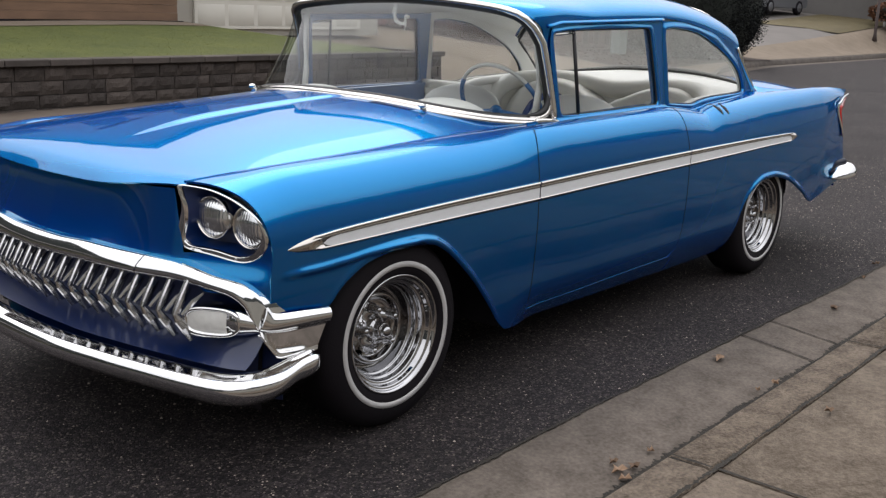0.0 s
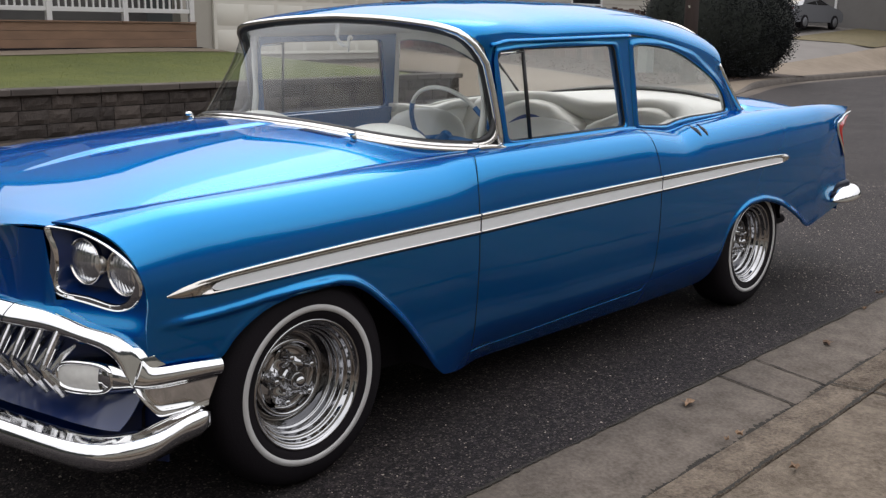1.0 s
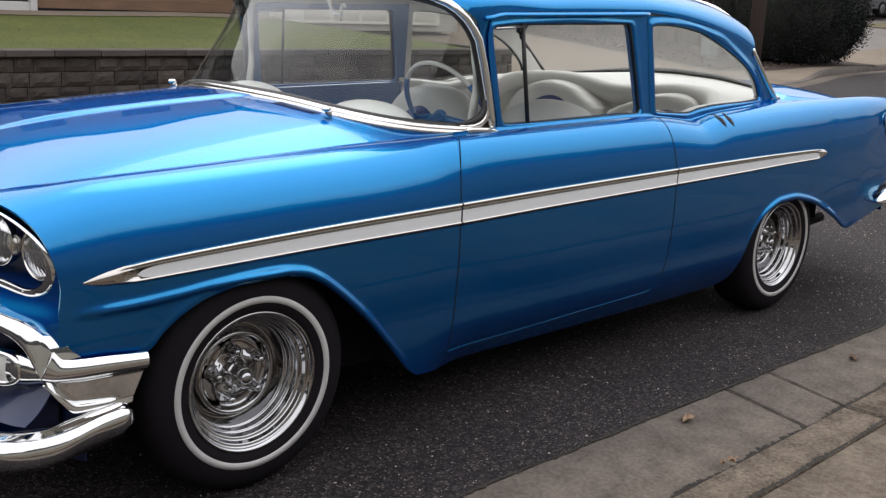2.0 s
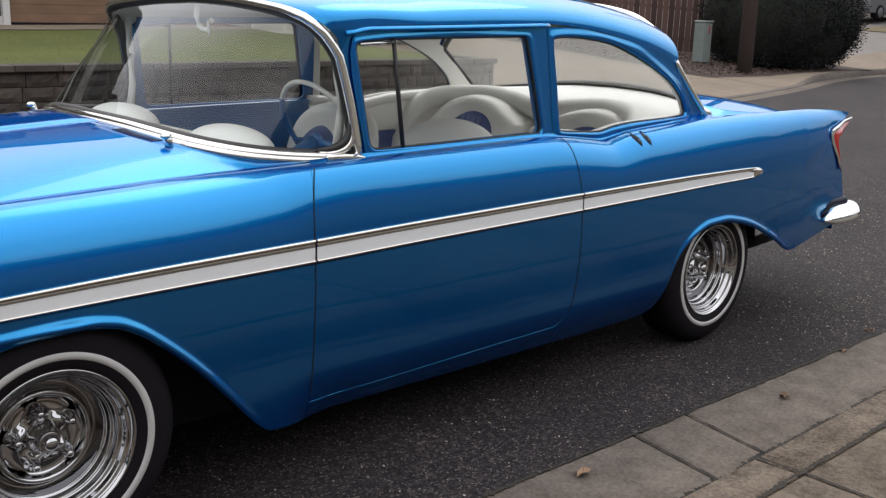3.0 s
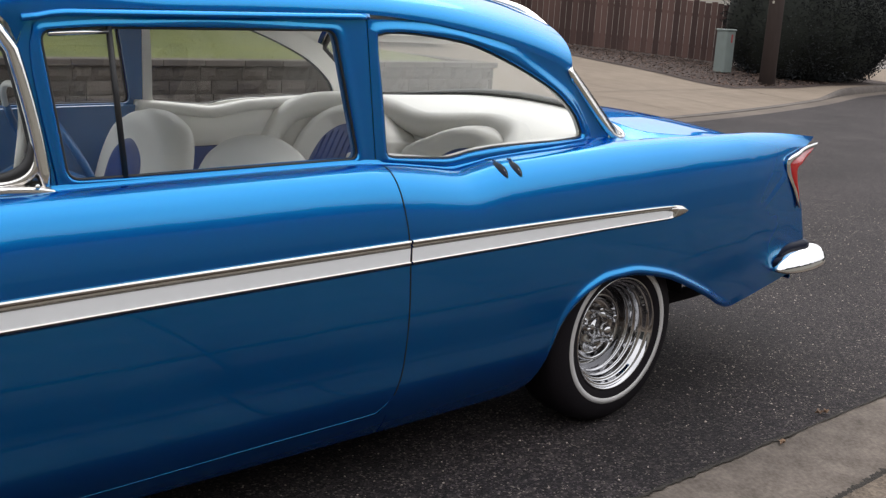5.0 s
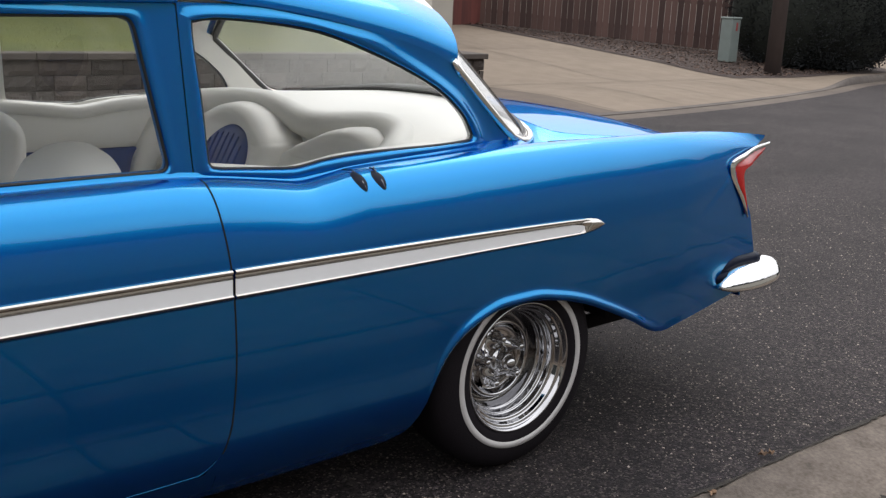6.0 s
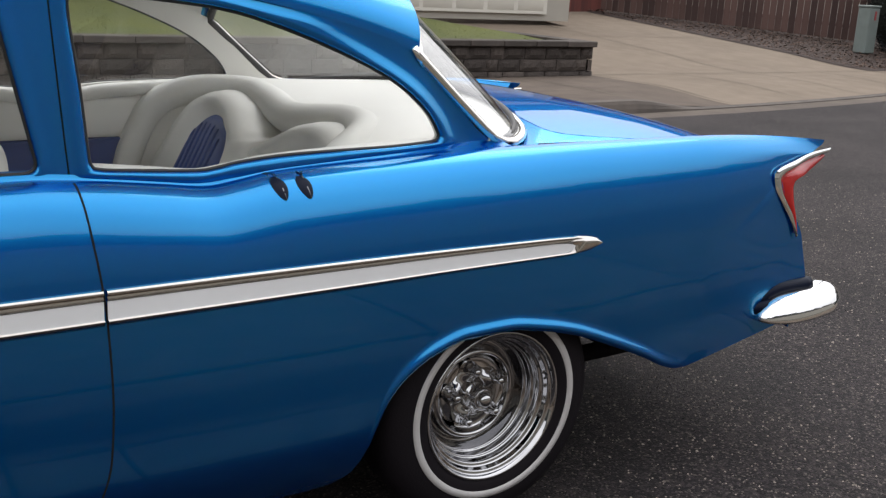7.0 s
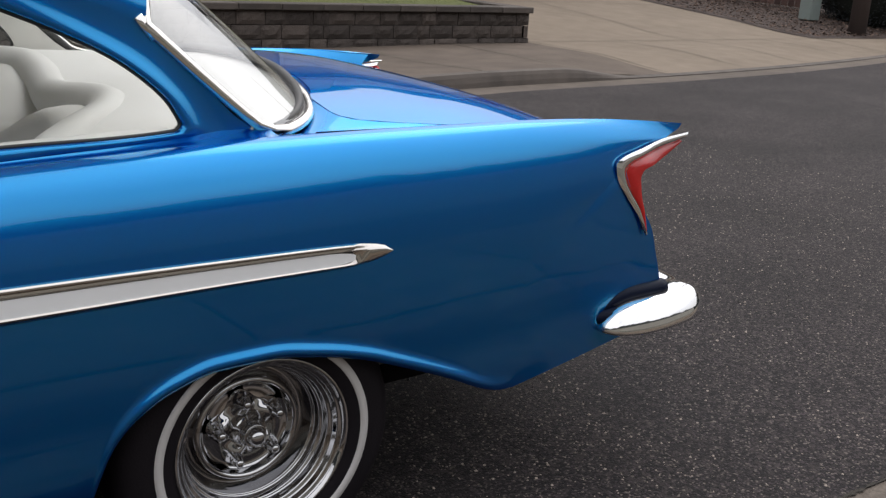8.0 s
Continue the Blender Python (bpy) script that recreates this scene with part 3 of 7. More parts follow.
def headlight(sign):
    keys = [(0.618, 0.886), (0.677, 0.885), (0.724, 0.877), (0.774, 0.856), (0.815, 0.826), (0.839, 0.798), (0.852, 0.768), (0.856, 0.745), (0.847, 0.715), (0.825, 0.686), (0.792, 0.668), (0.754, 0.664), (0.680, 0.677), (0.614, 0.688), (0.592, 0.698), (0.582, 0.714), (0.586, 0.742), (0.598, 0.78), (0.609, 0.813), (0.614, 0.84), (0.613, 0.868)]
    loop = outline(keys, 120)
    at = lambda s, z, d=0.0: Vector((brow(s, z) + d, -s * sign, z))
    c = Vector((0.720, 0.778))
    n = len(loop)

    def inset(p, w):
        return c + (p - c) * (1 - w / (p - c).length)

    def f(u, v):
        p = loop[int(round(u * n)) % n]
        wide = lerp(0.022, 0.006, smooth(0.70, 0.82, p.y - 0.05 * smooth(0.70, 0.62, p.x)))
        w, d = ((0.002, 0.012), (0.0, 0.002), (0.0015, -0.004), (0.004, -0.006), (wide - 0.003, -0.006), (wide - 0.001, -0.004), (wide, 0.0), (wide + 0.001, 0.006))[int(round(v * 7))]
        q = inset(p, w)
        return at(q.x, q.y, d - 0.006 * smooth(0.80, 0.88, p.y))
    bezel = part("headlight_bezel", grid(n, 7, f, wrap_u=True), CHROME, car, "chrome headlight bezel", auto=50)
    rim_in = [inset(p, lerp(0.0228, 0.0068, smooth(0.70, 0.82, p.y - 0.05 * smooth(0.70, 0.62, p.x)))) for p in loop]
    deep = [inset(p, 0.030) for p in loop]
    wall_ = grid(n, 4, lambda u, v: (lambda a, b: at(*a.lerp(b, v), lerp(0.004, 0.075, v)))(rim_in[int(round(u * n)) % n], deep[int(round(u * n)) % n]), wrap_u=True)
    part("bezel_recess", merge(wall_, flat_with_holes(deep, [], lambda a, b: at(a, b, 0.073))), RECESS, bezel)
    for s, z in ((0.628, 0.692), (0.756, 0.676)):
        o = at(s, z, -0.006)
        part("bezel_screw", ellipsoid(o, (0.003, 0.0045, 0.0045), 10, 6), STEEL, bezel)
    for s, z in ((0.675, 0.790), (0.783, 0.770)):
        o = at(s, z, 0.030)
        turn = Matrix.Rotation(radians(10) * sign, 4, "Z")
        m = Matrix.Translation(o) @ turn @ Matrix.Rotation(radians(-90), 4, "Z") @ Matrix.Scale(0.95, 4)
        bm = lathe([(0.056, 0.030), (0.0655, 0.006), (0.0665, -0.006), (0.0655, -0.0095), (0.0635, -0.0095), (0.0615, -0.004)], (0, 0), 44)
        bmesh.ops.transform(bm, matrix=m, verts=bm.verts)
        part("headlight", bm, STEEL, bezel)
        bm = lathe([(0.0622, -0.003), (0.054, -0.011), (0.043, -0.017), (0.028, -0.0215), (0.012, -0.024), (0, -0.0245)], (0, 0), 44)
        bmesh.ops.transform(bm, matrix=m, verts=bm.verts)
        part("headlight_lens", bm, LENS, bezel, "fluted glass lens")


for sg in (1, -1):
    headlight(sg)

# upper grille bar and its wrap round the fender
BAR = path3((-0.832, 0.0, 0), (-0.822, -0.12, 0), (-0.795, -0.35, 0), (-0.768, -0.55, 0), (-0.735, -0.70, 0), (-0.70, -0.79, 0), (-0.655, -0.838, 0))


BAR_TOP = path3((-0.757, 0.0, 0.661), (-0.757, 0.105, 0.662), (-0.751, 0.287, 0.671), (-0.731, 0.45, 0.671), (-0.685, 0.59, 0.663), (-0.651, 0.667, 0.645), (-0.627, 0.725, 0.629), (-0.593, 0.799, 0.616), (-0.571, 0.843, 0.589), (-0.560, 0.864, 0.553), (-0.536, 0.874, 0.528))
BAR_LOW = path3((-0.800, 0.0, 0.621), (-0.795, 0.171, 0.624), (-0.785, 0.341, 0.628), (-0.761, 0.495, 0.628), (-0.724, 0.58, 0.622), (-0.69, 0.647, 0.615), (-0.662, 0.713, 0.603), (-0.633, 0.782, 0.589), (-0.611, 0.826, 0.561), (-0.596, 0.854, 0.518), (-0.586, 0.868, 0.492))


def bar_bm(t0, t1, n):
    """A broad bright band that looks up and forward, rolled under at its lower edge."""
    rows = ((-0.040, -0.03), (0.0, 0.0), (0.006, 0.06), (0.009, 0.25), (0.0095, 0.5), (0.008, 0.75), (0.004, 0.94), (-0.002, 1.03), (-0.010, 1.07), (-0.030, 1.04))

    def f(u, v):
        t = lerp(t0, t1, u)
        a, b = BAR_TOP(t), BAR_LOW(t)
        d = BAR_LOW(min(1, t + 0.01)) - BAR_LOW(max(0, t - 0.01))
        if t < 0.02:
            d = Vector((0, 1, 0))
        out = d.cross(b - a).normalized()
        if out.x > 0:
            out = -out
        o, w = rows[int(round(v * 9))]
        o *= 1 - 0.9 * smooth(0.86, 0.99, t) if o > -0.015 else 1
        p = a.lerp(b, w) + out * (o if o > -0.015 else 0) + (Vector((-o, 0, 0)) if o <= -0.015 else Vector())
        return Vector((p.x, -p.y, p.z))
    return grid(n, 9, f)


def wrap_bm():
    """The stepped chrome that runs from the bar's end back along the fender: a bright rolled band over a flat plate."""
    top = path3((-0.560, 0.871, 0.553), (-0.540, 0.876, 0.530), (-0.50, 0.879, 0.523), (-0.42, 0.880, 0.516), (-0.328, 0.878, 0.506))
    mid = path3((-0.590, 0.868, 0.492), (-0.56, 0.873, 0.483), (-0.51, 0.876, 0.478), (-0.42, 0.878, 0.474), (-0.333, 0.876, 0.468))
    low = path3((-0.580, 0.858, 0.470), (-0.545, 0.860, 0.420), (-0.508, 0.862, 0.384), (-0.42, 0.864, 0.378), (-0.368, 0.866, 0.380))

    def f(u, v):
        if v < 0.45:
            w = v / 0.45
            p = Vector(top(u)).lerp(Vector(mid(u)), w)
            d = 0.012 * math.sin(math.pi * w) ** 0.7 + 0.006 * w
        else:
            w = (v - 0.45) / 0.55
            p = Vector(mid(u)).lerp(Vector(low(u)), w)
            d = 0.006 * (1 - smooth(0, 0.08, w)) - 0.004 * smooth(0, 0.12, w) + 0.006 * smooth(0.82, 1.0, w)
        return Vector((p.x - d * 0.4 * (1 - u), -(p.y + d), p.z))
    return grid(36, 40, f)


for bm in both(bar_bm, 0.0, 0.535, 44):
    part("grille_bar", bm, CHROME, car, "broad chrome upper grille bar")
for bm in both(bar_bm, 0.539, 1.0, 40):
    part("bar_end", bm, CHROME, car, "chrome bar end turning down to the bumper")
for bm in both(wrap_bm):
    part("bumper_wrap", bm, CHROME, car, solid=0.006)


def blade(pts, w, d, tip=0.35):
    """A flat-sided tooth: a bevelled bar of width w and depth d along points in the car's middle plane."""
    sec = [(-0.5, -0.28), (-0.28, -0.5), (0.28, -0.5), (0.5, -0.28), (0.5, 0.28), (0.28, 0.5), (-0.28, 0.5), (-0.5, 0.28)]
    bm = bmesh.new()
    rings = []
    m = len(pts)
    for i, p in enumerate(pts):
        p = Vector(p)
        t = (Vector(pts[min(m - 1, i + 1)]) - Vector(pts[max(0, i - 1)])).normalized()
        side = Vector((0, 1, 0))
        face = t.cross(side).normalized()
        k = lerp(1.0, tip, smooth(0.55, 1.0, i / (m - 1)))
        rings.append([bm.verts.new(p + side * (a * w * k) + face * (b * d * k)) for a, b in sec])
    for r0, r1 in zip(rings, rings[1:]):
        for k in range(8):
            bm.faces.new((r0[k], r0[(k + 1) % 8], r1[(k + 1) % 8], r1[k]))
    bm.faces.new(rings[0])
    bm.faces.new(rings[-1][::-1])
    return bm


def tooth_bm(s):
    """A straight post raked forward, a leaf blade curling back below it, and a fan of thin blades behind."""
    x0 = BAR(min(1, abs(s) / 0.95)).x + 0.082
    y = -s
    post = blade([(x0 + 0.006, y, 0.622), (x0 - 0.012, y, 0.590), (x0 - 0.030, y, 0.558), (x0 - 0.044, y, 0.531), (x0 - 0.050, y, 0.518)], 0.017, 0.017, 0.8)
    leaf = tube([(x0 - 0.050, y, 0.524), (x0 - 0.040, y - 0.003, 0.501), (x0 - 0.022, y - 0.007, 0.476), (x0 - 0.002, y - 0.010, 0.438), (x0 + 0.012, y - 0.011, 0.438)], [0.006, 0.012, 0.0135, 0.009, 0.002], 8, flat=0.55)
    fans = [tube([(x0 + 0.030, y + q * 0.030, 0.586 - 0.012 * abs(q)), (x0 + 0.002, y + q * 0.021, 0.554), (x0 - 0.030, y + q * 0.009, 0.516)], [0.004, 0.0085, 0.006], 6, flat=0.6) for q in (-1.0, 1.0)]
    return merge(post, leaf, *fans)


for i in range(-10, 11):
    part("grille_tooth", tooth_bm(i * 0.066), TOOTH, car, even=False)


def parking_lamp(sign):
    c = Vector((-0.652, 0.735, 0.499))
    ax = Vector((0.42, 0.9, 0.03)).normalized()

    def loop(k, w, h):
        a = k * 2 * math.pi
        cs, sn = math.cos(a), math.sin(a)
        return ax * (w * math.copysign(abs(cs) ** 0.7, cs)) + Vector((0, 0, 1)) * (h * math.copysign(abs(sn) ** 0.7, sn))
    fw = Vector((-0.9, 0.42, 0)).normalized()

    def f(u, v):
        j = int(round(v * 6))
        w, h, d = ((0.094, 0.044, -0.06), (0.094, 0.045, 0.0), (0.091, 0.043, 0.012), (0.084, 0.037, 0.014), (0.079, 0.033, 0.006), (0.076, 0.031, 0.0), (0.0, 0.0, 0.002))[j]
        p = c + loop(u, w, h) + fw * d
        return Vector((p.x, -p.y * sign, p.z))
    pod = part("parking_lamp", grid(32, 5, f, wrap_u=True), CHROME, car, "oval parking lamp in a chrome pod")

    def g(u, v):
        p = c + loop(u, 0.079 * v, 0.033 * v) + fw * (0.012 - 0.008 * v * v)
        return Vector((p.x, -p.y * sign, p.z))
    part("lens", grid(32, 4, g, wrap_u=True), PARK, pod, "clear oval lens")
    tail = [c + ax * d + Vector((0.012 + 0.10 * (d - 0.05), 0, -0.05 * (d - 0.05))) for d in (0.045, 0.075, 0.10, 0.125, 0.145)]
    tail = [Vector((p.x, -p.y * sign, p.z)) for p in tail]
    part("pod_fin", tube(tail, [0.041, 0.040, 0.034, 0.026, 0.018], 16, flat=0.55), CHROME, pod)


for sg in (1, -1):
    parking_lamp(sg)



def bumper_bm():
    """A deep rolled bar with a bright shelf behind its crest and a domed end."""
    ts = [i / 70 * 0.955 for i in range(71)] + [0.955 + 0.045 * math.sin(math.pi / 2 * k / 12) for k in range(1, 13)]

    def sec(t):
        t = ts[int(round(t * (len(ts) - 1)))]
        e = math.sqrt(max(0.004, 1 - max(0, (t - 0.955) / 0.045) ** 2))
        z = 0.330 + 0.008 * smooth(0.7, 1, t)
        prof = [(-0.066, 0.043), (-0.040, 0.046), (-0.022, 0.053), (-0.010, 0.056), (0.006, 0.051), (0.021, 0.038), (0.033, 0.020), (0.042, 0.0), (0.047, -0.017), (0.043, -0.029), (0.026, -0.035), (0.0, -0.037), (-0.03, -0.034), (-0.066, 0.0)]
        k = 1 - 0.45 * smooth(0.80, 0.92, t)
        return [(-(a if a > -0.02 else a * k) * e, z + b * e) for a, b in prof]
    return sweep([BUMP(t) for t in ts], sec, (False, True))


for bm in both(bumper_bm):
    part("front_bumper", bm, CHROME, car, "polished chrome bumper bar")


def apron_bm():
    def f(u, v):
        t = 2 * v - 1
        p = BUMP(abs(t) * 0.52)
        y = p.y if t > 0 else -p.y
        return Vector((p.x + lerp(0.08, 0.17, u), y, lerp(0.285, 0.215, u)))
    return grid(6, 60, f)


part("front_apron", apron_bm(), PAINT, car, solid=0.005)

# rear deck, trunk, tail
DECK_MID = curve1((2.9, 1.043), (3.25, 1.044), (3.45, 1.042), (3.6, 1.032), (3.75, 1.008), (3.9, 0.968), (4.03, 0.913), (4.11, 0.85), (4.15, 0.76))
DECK_SIDE = curve1((2.9, 0.992), (3.3, 0.988), (3.5, 0.984), (3.65, 0.975), (3.8, 0.952), (3.95, 0.91), (4.05, 0.865), (4.11, 0.81), (4.15, 0.74))
DECK_S = 0.722


def deck_z(x, s):
    k = min(1, s / DECK_S)
    return DECK_SIDE(x) + (DECK_MID(x) - DECK_SIDE(x)) * (1 - k ** 2.8)


RG_LOW = path3((3.275, 0, 1.042), (3.262, 0.2, 1.036), (3.225, 0.40, 1.018), (3.17, 0.54, 1.002), (3.10, 0.635, 0.992), (3.04, 0.678, 0.987), (3.0, 0.690, 0.991), (2.968, 0.693, 1.004))
RG_TOP = path3((2.765, 0, 1.452), (2.762, 0.22, 1.443), (2.755, 0.42, 1.412), (2.748, 0.55, 1.355), (2.742, 0.645, 1.285), (2.733, 0.694, 1.212))


def lid_front(s):
    return curve1((0, 3.315), (0.2, 3.30), (0.4, 3.25), (0.5, 3.205), (0.6, 3.198), (0.645, 3.213), (0.68, 3.29), (0.72, 3.48))(s)


def lid_bm():
    def f(u, v):
        s = (DECK_S - 0.002) * (2 * v - 1)
        x = lerp(lid_front(abs(s)) + 0.0008, 4.15 - 0.05 * smooth(0.5, 0.72, abs(s)), u)
        return Vector((x, s, deck_z(x, abs(s))))
    return grid(50, 50, f)


def dutch_bm():
    def f(u, v):
        t = 2 * v - 1
        a = RG_LOW(abs(t))
        s1 = DECK_S * abs(t) ** 0.9
        x1 = lid_front(s1) - 0.0008
        b = Vector((x1, s1, deck_z(x1, s1)))
        p = Vector((a.x - 0.01, a.y, a.z - 0.022)).lerp(b, u)
        return Vector((p.x, p.y if t > 0 else -p.y, p.z))
    return grid(8, 60, f)


def fin_inner_bm():
    def f(u, v):
        x = lerp(2.9, 4.15, u)
        e = smooth(3.7, 4.15, x)
        zt = TOP_Z(x) if x < 3.6 else lerp(0.996, 0.968, ((x - 3.6) / 0.55) ** 1.8)
        a = Vector((x, -lerp(TOP_S(x), 0.775, e) - 0.001, zt - 0.0005))
        b = Vector((min(x, 4.05), -DECK_S, DECK_SIDE(min(x, 4.05)) - 0.001))
        p = a.lerp(b, v)
        p.z += 0.012 * math.sin(math.pi * v) * e
        return p
    return grid(50, 6, f)


part("trunk_lid", lid_bm(), PAINT, car, solid=0.006)
part("rear_deck_panel", dutch_bm(), PAINT, car, solid=0.005)
for sg in (1, -1):
    # dark tube along the lid's side gap stands for the shade in it
    part("lid_seal", tube([Vector((x, -(DECK_S + 0.001) * sg, DECK_SIDE(x) + 0.0015)) for x in [lerp(3.10, 4.02, i / 24) for i in range(25)]], 0.0021, 6), UNDERSHADE, car)
for bm in both(fin_inner_bm):
    part("fin_top", bm, PAINT, car, solid=0.004)


def tail_panel_bm():
    def f(u, v):
        s = 0.80 * (2 * v - 1)
        z = lerp(0.36, 0.86, u)
        x = 4.145 - 0.03 * abs(s) - 0.10 * smooth(0.55, 0.86, z) * smooth(0.55, 0.8, abs(s))
        return Vector((x, s, z))
    return grid(14, 40, f)


part("tail_panel", tail_panel_bm(), PAINT, car, solid=0.006)


def tail_light(sign):
    rim = curve1((0, 0.784), (0.25, 0.806), (0.48, 0.832), (0.75, 0.842), (1, 0.846))
    outer = path3((4.218, 0.940), (4.114, 0.934), (4.012, 0.917), (3.938, 0.904), (3.903, 0.882), (3.909, 0.850), (3.942, 0.803), (3.993, 0.743), (4.021, 0.700), (4.032, 0.681))
    inner = path3((4.190, 0.920), (4.107, 0.907), (4.019, 0.892), (3.965, 0.879), (3.945, 0.861), (3.957, 0.828), (3.975, 0.799), (4.002, 0.763), (4.027, 0.695))
    back = path3((4.202, 0.914), (4.149, 0.888), (4.079, 0.865), (4.029, 0.853), (4.017, 0.827), (4.018, 0.788), (4.029, 0.736), (4.038, 0.692))

    def f(u, v):
        a, b = outer(u), inner(u)
        p = a.lerp(b, v)
        return Vector((p.x, -sign * (rim(u) + 0.004 + 0.007 * math.sin(math.pi * min(1, v * 1.1)) - 0.006 * v), p.y))
    bez = part("tail_light", grid(48, 6, f), CHROME, car, "pointed red tail light in a chrome bezel", solid=0.004)

    def g(u, v):
        a, b = inner(u), back(u)
        p = a.lerp(b, v)
        return Vector((p.x, -sign * (rim(u) - 0.004 + 0.006 * math.sin(math.pi * v) - 0.06 * max(0, v - 0.8) * 5 * math.sin(math.pi * u) ** 0.5), p.y))
    part("lens", grid(48, 12, g), RED, bez, "red plastic lens", solid=0.004)


for sg in (1, -1):
    tail_light(sg)

RBUMP = path3((3.884, -0.850, 0.442), (3.93, -0.880, 0.447), (4.04, -0.896, 0.452), (4.15, -0.884, 0.454), (4.25, -0.84, 0.452), (4.29, -0.76, 0.437), (4.32, -0.55, 0.437), (4.335, -0.25, 0.437), (4.34, 0, 0.437))


def rear_bumper_bm():
    def sec(t):
        e = math.sqrt(max(0.05, 1 - max(0, (0.10 - t) / 0.10) ** 2))
        h, d = 0.058 * e, 0.045 * e
        pts = [(0.0, -h * 0.36), (d * 0.7, -h * 0.34), (d * 0.98, -h * 0.24), (d, -h * 0.10), (d * 0.95, h * 0.10), (d * 0.82, h * 0.34), (d * 0.60, h * 0.60), (d * 0.30, h * 0.84), (-d * 0.1, h * 0.98), (-d * 0.6, h * 1.04), (-d * 1.3, h * 1.04)]
        return pts + [(-d * 1.9, h * 0.9), (-d * 1.5, 0), (-d * 0.8, -h * 0.36)]
    return sweep([RBUMP(i / 60) for i in range(61)], sec, (True, False))


for bm in both(rear_bumper_bm):
    part("rear_bumper", bm, CHROME, car, "polished chrome bumper end")
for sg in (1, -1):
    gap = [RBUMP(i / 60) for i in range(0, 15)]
    # near-black solid tubes stand for the shade between bumper and body
    part("bumper_gap", tube([Vector((lerp(3.885, 4.135, k / 12), -0.838 * sg, 0.470 + 0.048 * math.sin(math.pi * min(1.0, (k + 1) / 7) / 2))) for k in range(13)], [0.010 + 0.014 * math.sin(math.pi * min(1.0, (k + 1) / 6) / 2) for k in range(13)], 10), LOUVRE_AND_SHADE, car)
    part("bumper_gap", tube([Vector((p.x - 0.02, (p.y + 0.028) * sg, p.z + 0.022)) for p in gap], [0.012 + 0.018 * math.sin(math.pi * min(1, (i + 1) / 8) / 2) for i in range(15)], 10), LOUVRE_AND_SHADE, car, "near-black tube standing for the shade between bumper and body")

# roof
ROOF_E = path3((0.985, 0.692, 1.285), (1.0, 0.698, 1.322), (1.04, 0.701, 1.349), (1.10, 0.70, 1.360), (1.36, 0.702, 1.368), (1.9, 0.70, 1.376), (2.1, 0.699, 1.364), (2.25, 0.700, 1.345), (2.4, 0.701, 1.318), (2.55, 0.701, 1.284), (2.66, 0.700, 1.250), (2.738, 0.697, 1.220))
ROOF_Z = curve1((0.895, 1.431), (1.0, 1.457), (1.12, 1.482), (1.3, 1.502), (1.6, 1.518), (2.0, 1.522), (2.3, 1.510), (2.55, 1.486), (2.7, 1.464), (2.80, 1.446))


def roof_at(u, t, drop=0.0, inset=1.0):
    e = ROOF_E(u)
    k = (e.x - 0.985) / (2.738 - 0.985)
    xc = lerp(0.90, 2.772, k)
    f = smooth(0, 0.22, k)
    a = (1 - abs(t)) * math.pi / 2
    s = e.y * math.cos(a)
    z = e.z + (ROOF_Z(xc) - e.z) * math.sin(a) ** lerp(0.45, 0.88, f)
    x = lerp(e.x, xc, 1 - abs(t) ** lerp(6.0, 2.0, f))
    return Vector((x, s * inset * (1 if t > 0 else -1), z - drop))


part("roof", grid(90, 60, lambda u, v: roof_at(u, 2 * v - 1)), PAINT, car, solid=0.006)
part("headliner", grid(40, 30, lambda u, v: roof_at(0.02 + 0.96 * u, 2 * v - 1, 0.020, 0.982)), VINYL, car)


def house_side(x, z, d=0.0):
    """The greenhouse's side, leaning in with height."""
    return Vector((x, -(0.738 - 0.105 * (z - 0.97) - d), z))


DOORWIN = rounded([(1.032, 1.312), (1.166, 1.322), (1.803, 1.333), (1.868, 0.990), (1.215, 0.986), (1.072, 0.986)], 0.03)
QWIN = outline([(1.942, 1.305), (1.956, 1.326), (2.02, 1.332), (2.12, 1.327), (2.25, 1.312), (2.35, 1.288), (2.51, 1.232), (2.66, 1.163), (2.756, 1.090), (2.796, 1.034), (2.794, 1.016), (2.77, 1.010), (2.666, 1.006), (2.50, 1.003), (2.378, 0.999), (2.28, 0.99), (2.228, 0.981), (2.18, 0.977), (2.06, 0.984), (1.985, 0.990), (1.967, 1.0), (1.962, 1.03), (1.955, 1.15)], 140)


FRAME = [(1.052, 0.94), (1.04, 1.02), (1.022, 1.13), (1.010, 1.22), (1.008, 1.28), (1.02, 1.325), (1.05, 1.350), (1.10, 1.357), (1.36, 1.362), (1.9025, 1.366), (1.9095, 1.2), (1.9165, 1.05), (1.9225, 0.94)]


def dense(loop, step=0.012):
    out = []
    for i in range(len(loop)):
        p, q = Vector(loop[i - 1]), Vector(loop[i])
        n_ = max(1, int((q - p).length / step))
        out += [p.lerp(q, k / n_) for k in range(n_)]
    return out


SAIL = [(1.9265, 0.93), (1.9200, 1.05), (1.9130, 1.2), (1.9060, 1.366), (2.1, 1.366), (2.25, 1.347), (2.4, 1.320), (2.55, 1.286), (2.66, 1.254), (2.735, 1.220), (2.80, 1.150), (2.858, 1.094), (2.92, 1.034), (2.965, 1.002), (3.0, 0.987), (3.06, 0.972), (2.9, 0.95)]


EDGE_Y = curve1((1.85, 0.7), (2.1, 0.698), (2.25, 0.699), (2.4, 0.700), (2.55, 0.700), (2.66, 0.699), (2.738, 0.696), (3.1, 0.69))
